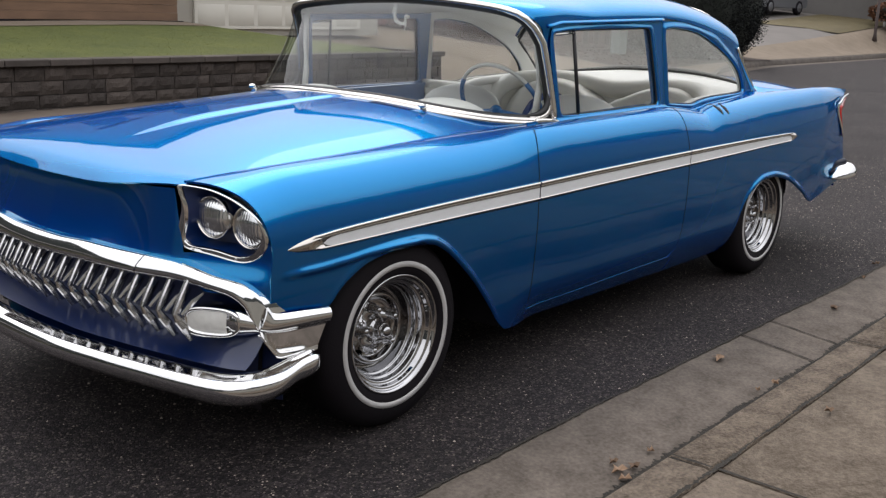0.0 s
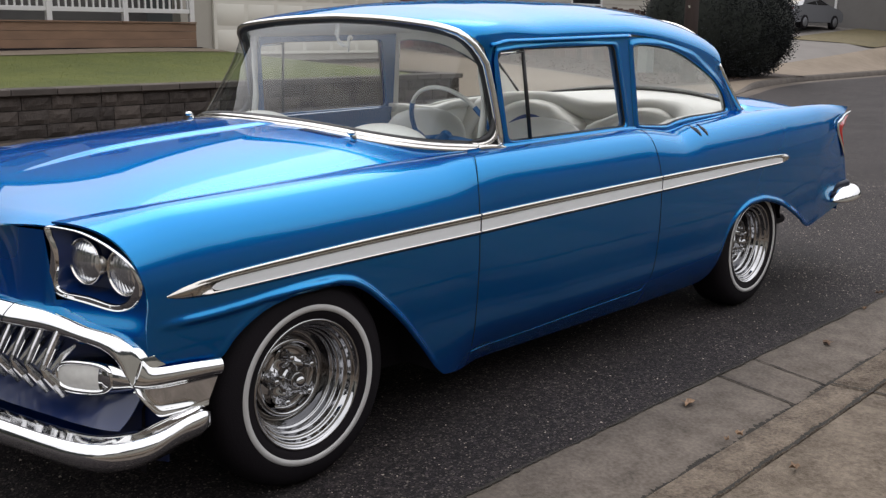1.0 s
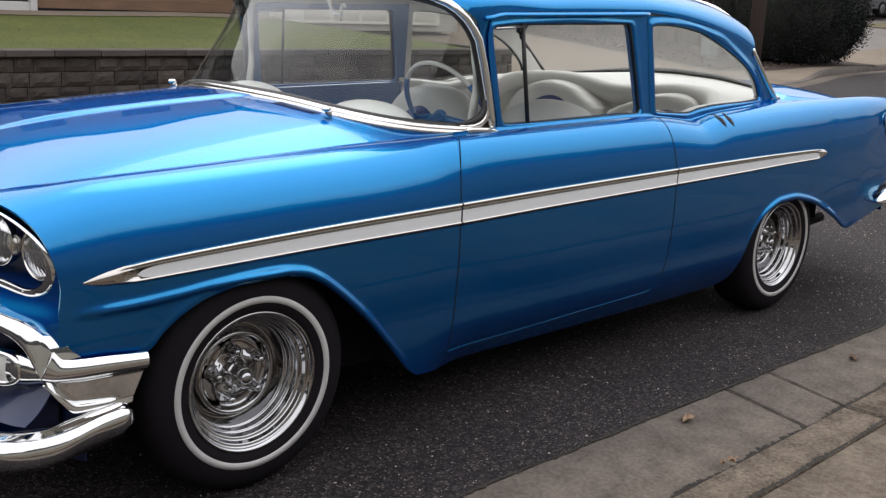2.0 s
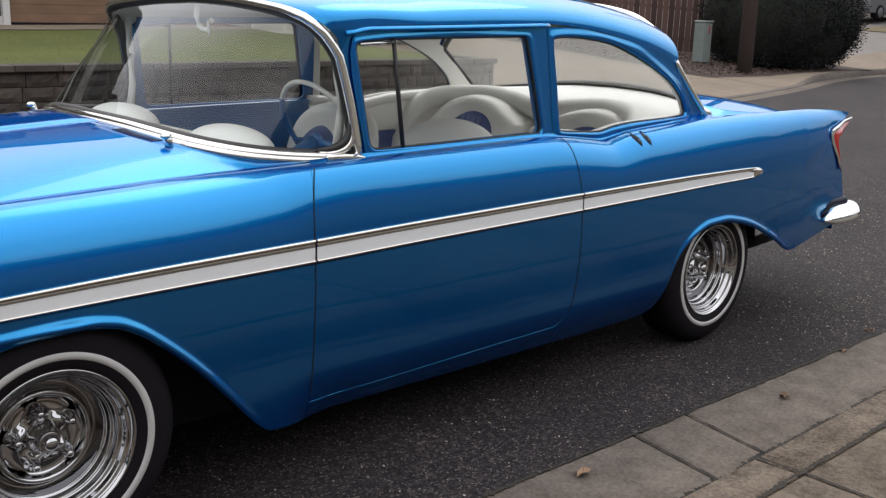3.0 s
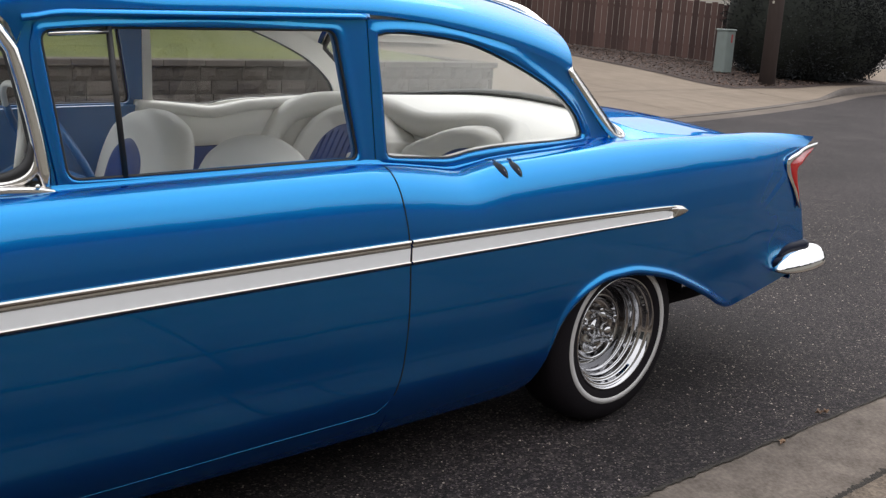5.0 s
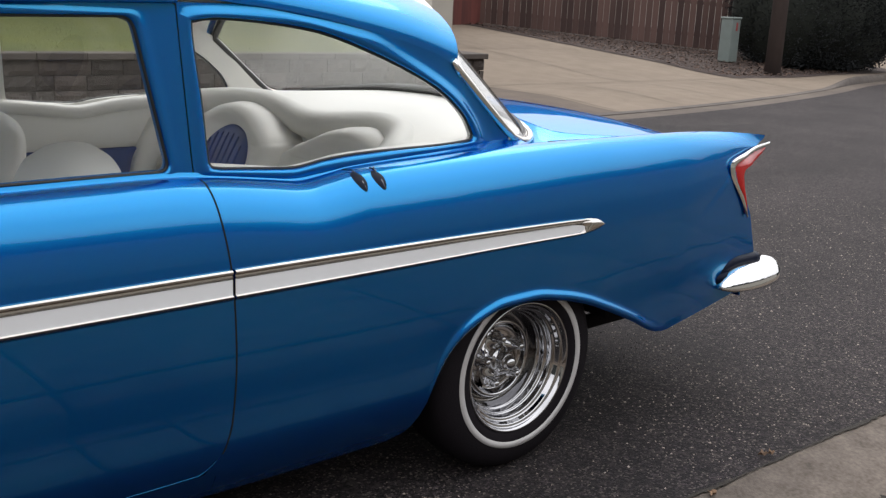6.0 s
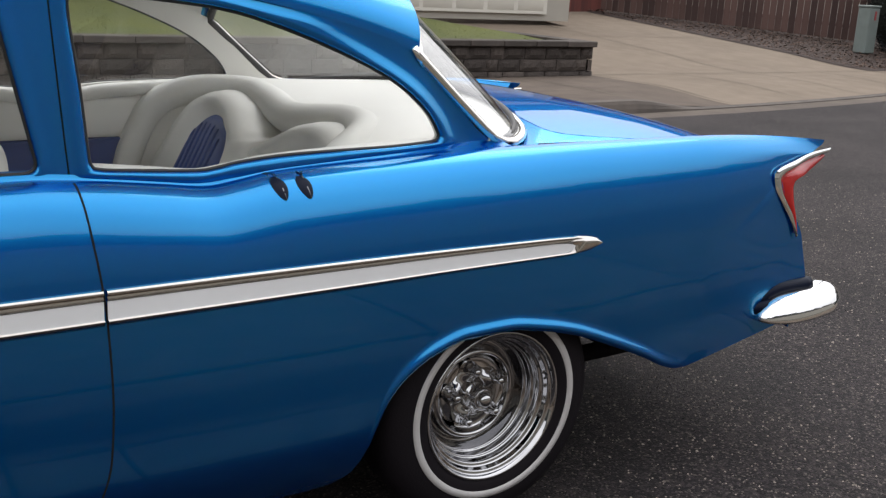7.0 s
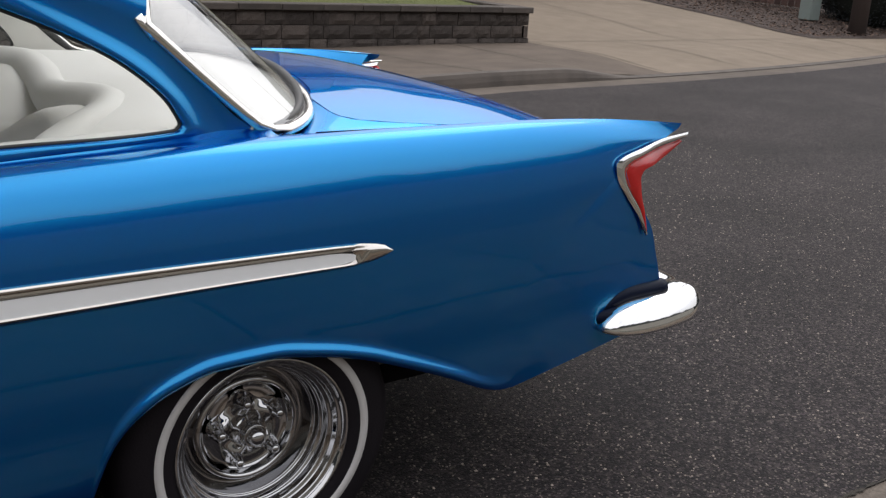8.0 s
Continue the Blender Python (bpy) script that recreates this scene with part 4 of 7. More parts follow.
EDGE_Z = curve1((1.85, 1.374), (2.1, 1.362), (2.25, 1.343), (2.4, 1.316), (2.55, 1.282), (2.66, 1.250), (2.738, 1.220), (2.80, 1.152), (2.858, 1.096), (2.92, 1.036), (3.0, 0.99))


def skin(x, z, d=0.0):
    """The rear pillar: it rolls in to meet the roof and the rear window."""
    p = house_side(x, z)
    p.y += 0.045 * smooth(2.6, 3.06, x) * (0.4 + 0.6 * smooth(1.25, 0.98, z))
    k = smooth(EDGE_Z(x) - 0.13, EDGE_Z(x), z)
    p.y = lerp(p.y, max(p.y, -EDGE_Y(x) - 0.004), k) + d
    return p


LIP = curve1((0, -0.010), (0.004, 0.002), (0.009, 0.0055), (0.016, 0.007), (0.026, 0.0062), (0.04, 0.003), (0.055, 0.0005), (0.07, 0.0), (0.6, 0.0))


def reach(c, d, poly):
    """How far a ray from c along d goes to the outline."""
    best = 9.0
    for i in range(len(poly)):
        p, q = Vector(poly[i - 1]), Vector(poly[i])
        e = q - p
        den = d.x * e.y - d.y * e.x
        if abs(den) > 1e-9:
            w = p - c
            t, k = (w.x * e.y - w.y * e.x) / den, (w.x * d.y - w.y * d.x) / den
            if t > 0 and -1e-6 <= k <= 1 + 1e-6:
                best = min(best, t)
    return best


def sail_bm():
    """The pillar round the rear quarter window, with a rolled lip at the glass."""
    c = Vector((2.36, 1.13))
    loop = outline(QWIN, len(QWIN) * 3)
    rows = []
    for p in loop:
        d = (p - c).normalized()
        r0, r1 = (p - c).length, reach(c, d, SAIL)
        rows.append((d, r0, max(r0 + 0.012, r1)))

    def f(u, v):
        d, r0, r1 = rows[int(round(u * len(rows))) % len(rows)]
        w = (r1 - r0) * v ** 1.7
        q = c + d * (r0 + w)
        return skin(q.x, q.y, -LIP(w) * min(1.0, (r1 - r0 - w) / 0.022))
    return grid(len(rows), 18, f, wrap_u=True)


DOOR_LIP = curve1((0, -0.010), (0.003, -0.001), (0.007, 0.0022), (0.013, 0.0028), (0.022, 0.0014), (0.032, 0.0), (0.6, 0.0))


def frame_bm():
    """The door's window frame with a rolled edge at the glass."""
    c = Vector((1.45, 1.155))
    rows = []
    for p in dense(DOORWIN):
        d = (p - c).normalized()
        r0 = (p - c).length
        rows.append((d, r0, max(r0 + 0.012, reach(c, d, FRAME))))

    def f(u, v):
        d, r0, r1 = rows[int(round(u * len(rows))) % len(rows)]
        w = (r1 - r0) * v ** 1.6
        q = c + d * (r0 + w)
        return house_side(q.x, q.y, -DOOR_LIP(w) * min(1.0, (r1 - r0 - w) / 0.012))
    return grid(len(rows), 14, f, wrap_u=True)


def pillar_bm():
    """The windshield pillar's outer skin, between the trim and the door's frame."""
    def f(u, v):
        z = lerp(0.965, 1.335, u)
        a_, b_ = WS_LOW(1), WS_TOP(1)
        k = (z - a_.z) / (b_.z - a_.z)
        p = a_.lerp(b_, min(1.0, k))
        front = Vector((p.x + 0.004 + max(0.0, k - 1) * 0.10, -p.y - 0.004, z))
        xb = curve1((0.94, 1.058), (1.02, 1.050), (1.13, 1.034), (1.22, 1.024), (1.28, 1.022), (1.33, 1.034))(z)
        return front.lerp(house_side(xb, z, 0.006), v)
    return grid(24, 5, f)


def ledge_bm():
    """The cove between the shoulder and the foot of the windows."""
    def f(u, v):
        x = lerp(0.84, 3.0, u)
        a = Vector((x, -TOP_S(x), TOP_Z(x)))
        z = TOP_Z(x) + 0.012
        b = house_side(x, z, 0.0)
        b.y += 0.055 * smooth(2.6, 3.06, x)
        b.y = max(b.y, a.y + 0.004)
        p = a.lerp(b, v)
        p.z -= 0.004 * math.sin(math.pi * v)
        return p
    return grid(120, 5, f)


for bm in both(ledge_bm):
    part("belt_ledge", bm, PAINT, car, solid=0.003)
for bm in both(frame_bm):
    part("window_frame", bm, PAINT, car)
for bm in both(pillar_bm):
    part("windshield_pillar", bm, PAINT, car)
B_SEAM = curve1((0.93, 1.9245), (1.05, 1.9182), (1.2, 1.9112), (1.366, 1.9042))
# dark strip behind the pillar gap, put in to keep the seam shaded
for bm in both(lambda: grid(30, 2, lambda u, v: (lambda z: house_side(B_SEAM(z) + lerp(-0.016, 0.016, v), z, 0.009))(lerp(0.935, 1.364, u)))):
    part("door_seal", bm, RUBBER, car, solid=0.003)
for bm in both(sail_bm):
    part("roof_pillar", bm, PAINT, car)
for hole, nm in ((DOORWIN, "door"), (QWIN, "quarter")):
    for sg in (1, -1):
        wall_at = house_side if nm == "door" else skin
        pl = lambda a, b, d=0.012: (lambda p: Vector((p.x, p.y * sg, p.z)))(wall_at(a, b, d))
        ob = part("window_glass", flat_with_holes(hole, [], pl), GLASS, car)
        ob.visible_shadow = False
        part("window_seal", tube([pl(p[0], p[1], 0.008) for p in hole], 0.0042, 6, closed=True, up=(0, 1, 0)), RUBBER, ob)
for sg in (1, -1):
    a, b = house_side(1.186, 1.325, 0.006), house_side(1.204, 0.985, 0.006)
    part("vent_divider", tube([Vector((p.x, p.y * sg, p.z)) for p in (a, a.lerp(b, 0.5), b)], 0.0078, 8, flat=0.8), RUBBER, car)
    a, b = house_side(1.05, 1.305, 0.004), house_side(1.184, 1.313, 0.004)
    part("vent_trim", tube([Vector((p.x, p.y * sg, p.z)) for p in (a, b)], 0.006, 6), STEEL, car)
    rail = [Vector((lerp(0.992, 1.902, i / 30), -0.708, 1.352 + 0.022 * (i / 30) - 0.012 * (1 - smooth(0, 0.1, i / 30)))) for i in range(31)]
    part("drip_rail", sweep([Vector((p.x, p.y * sg, p.z)) for p in rail], [(-0.012 * sg, 0.006), (0.0, 0.0055), (0.0065 * sg, -0.002), (0.007 * sg, -0.006), (0.003 * sg, -0.010), (-0.012 * sg, -0.010)]), PAINT, car)


# glass at front and back with chrome trim
def pane_bm(low, top, bulge, nu=60, nv=14):
    def f(u, v):
        t = 2 * u - 1
        a, b = low(abs(t)), top(abs(t))
        p = a.lerp(b, v)
        p.x += bulge * math.sin(math.pi * v) * (1 - 1.2 * abs(t) ** 3)
        return Vector((p.x, p.y if t > 0 else -p.y, p.z))
    return grid(nu, nv, f)


ws = part("windshield", pane_bm(WS_LOW, WS_TOP, -0.03), WINDSHIELD, car, "wraparound windshield with stainless trim")
ws.visible_shadow = False
rg = part("rear_window", pane_bm(RG_LOW, RG_TOP, 0.012), REARGLASS, car)
rg.visible_shadow = False


def loop_of(low, top, n=40, lift=0.0, bulge=0.0):
    pts = [low(abs(2 * i / n - 1)) * 1 for i in range(n + 1)]
    pts = [Vector((p.x, p.y if 2 * i / n - 1 > 0 else -p.y, p.z)) for i, p in enumerate(pts)]
    a, b = low(1), top(1)
    edge = [a.lerp(b, k / 8) + Vector((bulge * math.sin(math.pi * k / 8) * -0.2, 0, 0)) for k in range(1, 8)]
    over = [top(abs(1 - 2 * i / n)) for i in range(n + 1)]
    over = [Vector((p.x, p.y if 1 - 2 * i / n > 0 else -p.y, p.z)) for i, p in enumerate(over)]
    return pts + edge + over + [Vector((p.x, -p.y, p.z)) for p in edge[::-1]]


def grown(pts, k):
    c = sum(pts, Vector()) / len(pts)
    return [c + (p - c) * k for p in pts]


lo = loop_of(WS_LOW, WS_TOP, bulge=-0.03)
part("windshield_seal", tube(grown(lo, 0.985), 0.018, 8, closed=True, up=(1, 0, 0)), RUBBER, ws)
part("windshield_trim", tube([p + Vector((-0.006, 0, 0)) for p in grown(lo, 1.012)], 0.015, 12, closed=True, up=(1, 0, 0)), STEEL, ws, "stainless windshield trim")
for sg in (1, -1):
    foot_cap = part("corner_foot", blade([(0.90, -0.736 * sg, 0.972), (0.955, -0.744 * sg, 0.972), (1.000, -0.747 * sg, 0.969), (1.030, -0.748 * sg, 0.964), (1.040, -0.747 * sg, 0.961)], 0.018, 0.022, 0.5), STEEL, ws, "stainless corner foot of the windshield trim")
    part("bolt", ellipsoid((0.995, -0.758 * sg, 0.982), (0.006, 0.004, 0.006), 12, 8), CHROME, foot_cap)
    a_, b_ = WS_LOW(1), WS_TOP(1)
    p1, p2 = WS_LOW(0.87), a_.lerp(b_, 0.30)
    bend = [(1 - t) ** 2 * p1 + 2 * t * (1 - t) * (a_ + Vector((-0.004, 0, 0))) + t * t * p2 for t in [k / 14 for k in range(15)]]
    bend = [Vector((p.x - 0.004, -(p.y + 0.004) * sg, p.z + 0.004)) for p in bend]
    part("corner_trim", tube(bend, 0.0125, 10, up=(1, 0, 0)), STEEL, ws)
    part("corner_gasket", tube([p + Vector((-0.010, 0.004 * sg, 0.013)) for p in bend], [0.004 + 0.010 * math.sin(math.pi * k / 14) ** 0.5 if 0 < k < 14 else 0.003 for k in range(15)], 8, up=(1, 0, 0)), RUBBER, ws)
n = 40
foot = [WS_LOW(abs(2 * i / n - 1)) for i in range(n + 1)]
foot = [Vector((p.x - 0.022, p.y * 1.02 if 2 * i / n - 1 > 0 else -p.y * 1.02, p.z - 0.012)) for i, p in enumerate(foot)]
part("cowl_trim", tube(foot, 0.013, 8), STEEL, ws)
lo = loop_of(RG_LOW, RG_TOP, bulge=0.012)
low_seal = [RG_LOW(abs(2 * i / 40 - 1) * 0.9) for i in range(41)]
low_seal = [Vector((p.x - 0.014, p.y * 0.98 * (1 if i > 20 else -1), p.z + 0.014 + 0.014 * (1 - abs(i / 20 - 1) ** 3))) for i, p in enumerate(low_seal)]
part("lower_seal", tube(low_seal, [0.006 + 0.009 * (1 - (i / 20 - 1) ** 2) for i in range(41)], 8), RUBBER, rg)
part("rear_seal", tube(grown(lo, 0.982), 0.013, 8, closed=True, up=(1, 0, 0)), RUBBER, rg)
part("rear_trim", tube([p + Vector((0.006, 0, 0.006)) for p in grown(lo, 1.002)], 0.0135, 10, closed=True, up=(1, 0, 0)), STEEL, rg, "stainless rear window trim")
for sg in (1, -1):
    part("trim_clip", tube([(2.722, -0.704 * sg, 1.236), (2.736, -0.702 * sg, 1.216), (2.754, -0.698 * sg, 1.192)], 0.010, 6, flat=0.6), STEEL, rg)
    x, y, z = (0.535, -0.48 * sg, 1.028)
    post = part("wiper_post", tube([(x - 0.01, y, z - 0.03), (x - 0.012, y, z - 0.004), (x - 0.016, y, z + 0.006)], [0.013, 0.012, 0.008], 12), CHROME, car)
    part("wiper_cap", ellipsoid((x - 0.02, y, z + 0.006), (0.017, 0.014, 0.009)), CHROME, post)

# side spear
SP_TOP = curve1((-0.477, 0.7075), (-0.44, 0.720), (-0.40, 0.729), (-0.29, 0.741), (0.0, 0.752), (0.34, 0.760), (0.77, 0.767), (1.225, 0.776), (1.94, 0.785), (2.6, 0.789), (2.9, 0.787), (3.03, 0.7855), (3.10, 0.7835), (3.15, 0.780), (3.182, 0.7725), (3.20, 0.764), (3.207, 0.757))
SP_LOW = curve1((-0.477, 0.7035), (-0.44, 0.692), (-0.40, 0.687), (-0.33, 0.684), (0.0, 0.686), (0.34, 0.688), (0.77, 0.690), (1.23, 0.699), (1.94, 0.710), (2.5, 0.7205), (2.83, 0.7275), (3.0, 0.7295), (3.09, 0.7310), (3.15, 0.736), (3.182, 0.744), (3.20, 0.751), (3.207, 0.755))


def spear_bm(x0, x1, sec, w0=0.0, w1=1.0, add=0.0, n=60):
    def f(u, v):
        x = lerp(x0, x1, u)
        lo_, hi = SP_LOW(x), SP_TOP(x)
        j = v * (len(sec) - 1)
        i = min(len(sec) - 2, int(j))
        w, d = lerp(sec[i][0], sec[i + 1][0], j - i), lerp(sec[i][1], sec[i + 1][1], j - i)
        z = lerp(lo_, hi, w)
        k = min(1, (hi - lo_) / 0.05)
        tip = max(smooth(3.100, 3.128, x), smooth(-0.345, -0.385, x))
        d = lerp(d, 0.015 * math.sin(math.pi * min(1, max(0, w))) - 0.002, tip)
        return Vector((x, -(side_of(x, z) + d * k + add + 0.003), z))
    return grid(n, len(sec) - 1, f)


CHROME_SEC = [(0, -0.002), (0.01, 0.0015), (0.09, 0.0065), (0.165, 0.0115), (0.185, 0.0115), (0.20, 0.003), (0.70, 0.003), (0.73, 0.008), (0.77, 0.0095), (0.81, 0.004), (0.84, 0.006), (0.90, 0.012), (0.96, 0.010), (0.99, 0.005), (1.0, -0.002)]
for x0, x1, a, b in ((-0.477, 0.7665, -0.345, 0.7665), (0.7735, 1.9435, 0.7735, 1.9435), (1.9505, 3.207, 1.9505, 3.120)):
    for sg in (1, -1):
        bm = spear_bm(x0, x1, CHROME_SEC)
        ins = grid(70, 4, lambda u, v: (lambda x: (lambda lo_, hi, k: Vector((x, -(side_of(x, lerp(lo_, hi, 0.44)) + 0.0085), lerp(lo_, hi, 0.44 + k * (v - 0.5) * 0.52))))(SP_LOW(x), SP_TOP(x), (math.sqrt(max(0.0, 1 - (1 - min(1, (x - a) / 0.07)) ** 2)) if a < 0 else 1) * (math.sqrt(max(0.0, 1 - (1 - min(1, (b - x) / 0.08)) ** 2)) if b > 3 else 1)))(lerp(a, b, u)))
        for q in (bm, ins):
            for v in q.verts:
                v.co.y *= sg
        sp = part("side_spear", bm, SPEARSTEEL, car, "stainless side spear with a pale insert")
        part("spear_insert", ins, INSERT, sp, "pale silver-white painted insert")

# two teardrop louvres behind the door, each with a thin chrome stem
for x0 in (2.336, 2.392):
    for sg in (1, -1):
        z = 0.942

        def on_skin(dx, dz, lift=0.004):
            up = side_of(x0, z + dz + 0.002) - side_of(x0, z + dz - 0.002)
            n_ = Vector((0, -0.004, -up)).normalized()
            p = Vector((x0 + dx, -side_of(x0 + dx, z + dz), z + dz)) + n_ * lift
            return Vector((p.x, p.y * sg, p.z))

        def drop(u, v):
            a, r = 2 * math.pi * u, v
            dz = 0.0255 * math.cos(a) * r
            return on_skin(0.0190 * math.sin(a) * r * (1 + 0.35 * math.cos(a)) - 0.18 * dz, dz, 0.001 + 0.003 * (1 - r * r))
        lv = part("louvre", grid(28, 6, drop, wrap_u=True), LOUVRE_AND_SHADE, car, "dark blue teardrop louvre", solid=0.002)
        part("louvre_bar", tube([on_skin(0.003, 0.022), on_skin(0.004, 0.0), on_skin(0.007, -0.019)], [0.0020, 0.0016, 0.0010], 6), LOUVRESTEM, lv)
        part("stem_fork", tube([on_skin(-0.002, 0.0255), on_skin(0.003, 0.021), on_skin(0.008, 0.0255)], 0.0020, 6), LOUVRE_AND_SHADE, lv)


# wheels
def wheel(x, sign):
    zc = 0.331
    rim = [(0.194, -0.68), (0.198, -0.82), (0.2055, -0.833), (0.2065, -0.839), (0.2035, -0.8435), (0.1985, -0.8415), (0.1955, -0.832), (0.1915, -0.8265), (0.1875, -0.8275), (0.1845, -0.823), (0.1815, -0.812), (0.1775, -0.8065), (0.1735, -0.8075), (0.1705, -0.803), (0.168, -0.790), (0.1655, -0.7835), (0.1630, -0.7840), (0.1610, -0.779), (0.1598, -0.766), (0.1575, -0.7595), (0.1552, -0.7600), (0.1535, -0.755), (0.1522, -0.742), (0.1495, -0.728), (0.1455, -0.719), (0.1405, -0.717), (0.136, -0.722), (0.131, -0.734), (0.126, -0.745), (0.120, -0.7505), (0.114, -0.7495), (0.110, -0.743), (0.107, -0.733), (0.102, -0.727), (0.094, -0.726), (0.050, -0.726), (0.046, -0.732), (0.042, -0.748), (0.037, -0.757), (0.032, -0.760), (0.029, -0.770), (0.027, -0.786), (0.025, -0.789), (0.0235, -0.785), (0.0215, -0.786), (0.0205, -0.797), (0.0165, -0.805), (0.009, -0.8095), (0, -0.811)]
    tyre = [(0.199, -0.825), (0.203, -0.838), (0.212, -0.843), (0.226, -0.848), (0.247, -0.850), (0.270, -0.848), (0.292, -0.842), (0.308, -0.833), (0.321, -0.818), (0.328, -0.80), (0.331, -0.775), (0.331, -0.70), (0.327, -0.67), (0.314, -0.65), (0.276, -0.638), (0.22, -0.65), (0.199, -0.67)]
    band = [(0.2325, -0.847), (0.2330, -0.8508), (0.2420, -0.8514), (0.2515, -0.8512), (0.2520, -0.847)]

    def turned(profile, sides=72):
        bm = lathe(profile, (x, zc), sides)
        for v in bm.verts:
            v.co.y *= sign
        return bm
    w = part("wheel", turned(rim), WHEELCHROME_SHADED, car, "chrome deep-dish wheel with a bullet centre cap")
    part("tyre", turned(tyre), TYRE, w, "black tyre with a narrow whitewall")
    part("whitewall", turned(band, 96), WHITEWALL, w)

    # five-lobed boss plate that carries the nuts
    def boss(u, v):
        a = u * 2 * math.pi
        lobe = 0.5 + 0.5 * math.cos(5 * (a - 0.5))
        r = lerp(0.040, 0.072 + 0.024 * lobe, v)
        y = -0.728 - 0.016 * lobe * math.sin(math.pi * min(1, v * 1.15)) - 0.010 * (1 - v) + 0.004 * smooth(0.85, 1, v)
        return Vector((x + r * math.cos(a), y * sign, zc + r * math.sin(a)))
    part("boss_plate", grid(80, 10, boss, wrap_u=True), WHEELCHROME_SHADED, w)
    for k in range(5):
        a = k * 2 * math.pi / 5 + 0.5
        cx, cz = x + 0.074 * math.cos(a), zc + 0.074 * math.sin(a)
        bm = lathe([(0.021, -0.736), (0.0205, -0.744), (0.0165, -0.748), (0.0155, -0.757), (0.0135, -0.764), (0.0115, -0.768), (0.0105, -0.775), (0.007, -0.7805), (0, -0.782)], (cx, cz), 14)
        for v in bm.verts:
            v.co.y *= sign
        part("lug_nut", bm, WHEELCHROME_SHADED, w)
    a = 0.30
    spot = lambda r, y: (x + r * math.cos(a), y * sign, zc + r * math.sin(a))
    part("valve_stem", tube([spot(0.187, -0.815), spot(0.182, -0.830), spot(0.172, -0.838), spot(0.166, -0.838)], [0.0045, 0.004, 0.0035, 0.003], 8), RUBBER, w)


for x in (0.010, 2.928):
    for sg in (1, -1):
        wheel(x, sg)

# underside and wheel houses
under = part("underbody", box(-0.55, 2.62, -0.60, 0.60, 0.19, 0.50), UNDERSHADE, car, even=False)
part("rear_frame", box(2.62, 3.95, -0.42, 0.42, 0.49, 0.57), UNDERSHADE, under, even=False)
part("rear_axle", tube([(2.928, -0.62, 0.331), (2.928, 0, 0.331), (2.928, 0.62, 0.331)], [0.045, 0.09, 0.045], 10), UNDERSHADE, under)
part("floor_pan", box(0.72, 2.42, -0.78, 0.78, 0.20, 0.45), UNDERSHADE, under, even=False)
part("engine_bay", box(-0.5, 0.60, -0.62, 0.62, 0.502, 0.84), UNDERSHADE, under, even=False)
part("trunk_floor", box(3.45, 4.05, -0.62, 0.62, 0.42, 0.72), UNDERSHADE, under, even=False)
for x0, x1, zt, zl in ((-0.52, 0.64, 0.70, 0.20), (2.45, 3.36, 0.66, 0.40)):
    for sg in (1, -1):
        c, hw = (x0 + x1) / 2, (x1 - x0) / 2

        def f(u, v):
            a = math.pi * u
            return Vector((c + hw * math.cos(a), sg * lerp(0.60, 0.79, v), zl + (zt - zl) * math.sin(a) ** 0.5))
        part("wheel_house", grid(24, 3, f), UNDERSHADE, under)
part("exhaust_tip", tube([(3.3, -0.45, 0.23), (3.9, -0.47, 0.25), (4.1, -0.47, 0.26)], 0.028, 10), UNDERSHADE, under)

# ---- cabin ----
part("cabin_floor", box(0.62, 2.9, -0.70, 0.70, 0.505, 0.52), BLUEVINYL, car)


def door_card_bm(z0, z1, xa, xb):
    def f(u, v):
        x = lerp(xa, xb, u)
        zt = min(z1, TOP_Z(x) + 0.008)
        z = lerp(z0, zt, v)
        return Vector((x, -(0.685 - 0.02 * math.sin(math.pi * v) - 0.02 * smooth(0.97, 1, v)), z))
    return grid(60, 10, f)


for bm in both(door_card_bm, 0.50, 1.0, 0.80, 1.872):
    part("door_card", bm, DASHBLUE, car, "blue inner door panel", solid=0.01)
for bm in both(door_card_bm, 0.815, 1.0, 1.878, 2.75):
    part("quarter_card", bm, VINYL, car, "white padded vinyl side panel", solid=0.01)
for bm in both(door_card_bm, 0.50, 0.81, 1.878, 2.75):
    part("lower_quarter_card", bm, BLUEVINYL, car, solid=0.01)


def sill_roll_bm():
    pts = [(lerp(1.88, 2.78, i / 40), -0.683, TOP_Z(lerp(1.88, 2.78, i / 40)) + 0.002) for i in range(41)]
    return tube(pts, 0.026, 8, flat=1.3)


for bm in both(sill_roll_bm):
    part("padded_sill", bm, VINYL, car)
for holes, out in ((DOORWIN, [(1.03, 0.95), (1.015, 1.2), (1.03, 1.345), (1.90, 1.36), (1.918, 0.95)]), (QWIN, SAIL)):
    for sg in (1, -1):
        c = sum([Vector(p) for p in holes], Vector((0, 0))) / len(holes)
        big = [c + (Vector(p) - c) * 1.005 for p in holes]

        def at(x, z):
            p = house_side(x, z, 0.032) if holes is DOORWIN else skin(x, z, 0.022)
            return Vector((p.x, p.y * sg, p.z))
        part("pillar_trim", flat_with_holes([Vector(p) for p in out], [big], at), DASHBLUE if holes is DOORWIN else VINYL, car, even=False, solid=0.012)


roll = path3((2.39, 0.674, 0.56), (2.42, 0.672, 0.70), (2.47, 0.665, 0.84), (2.52, 0.652, 0.92), (2.575, 0.628, 0.96), (2.65, 0.57, 0.985), (2.73, 0.46, 0.995), (2.765, 0.34, 0.998), (2.765, 0.20, 0.985), (2.75, 0.08, 0.97), (2.74, 0, 0.965))


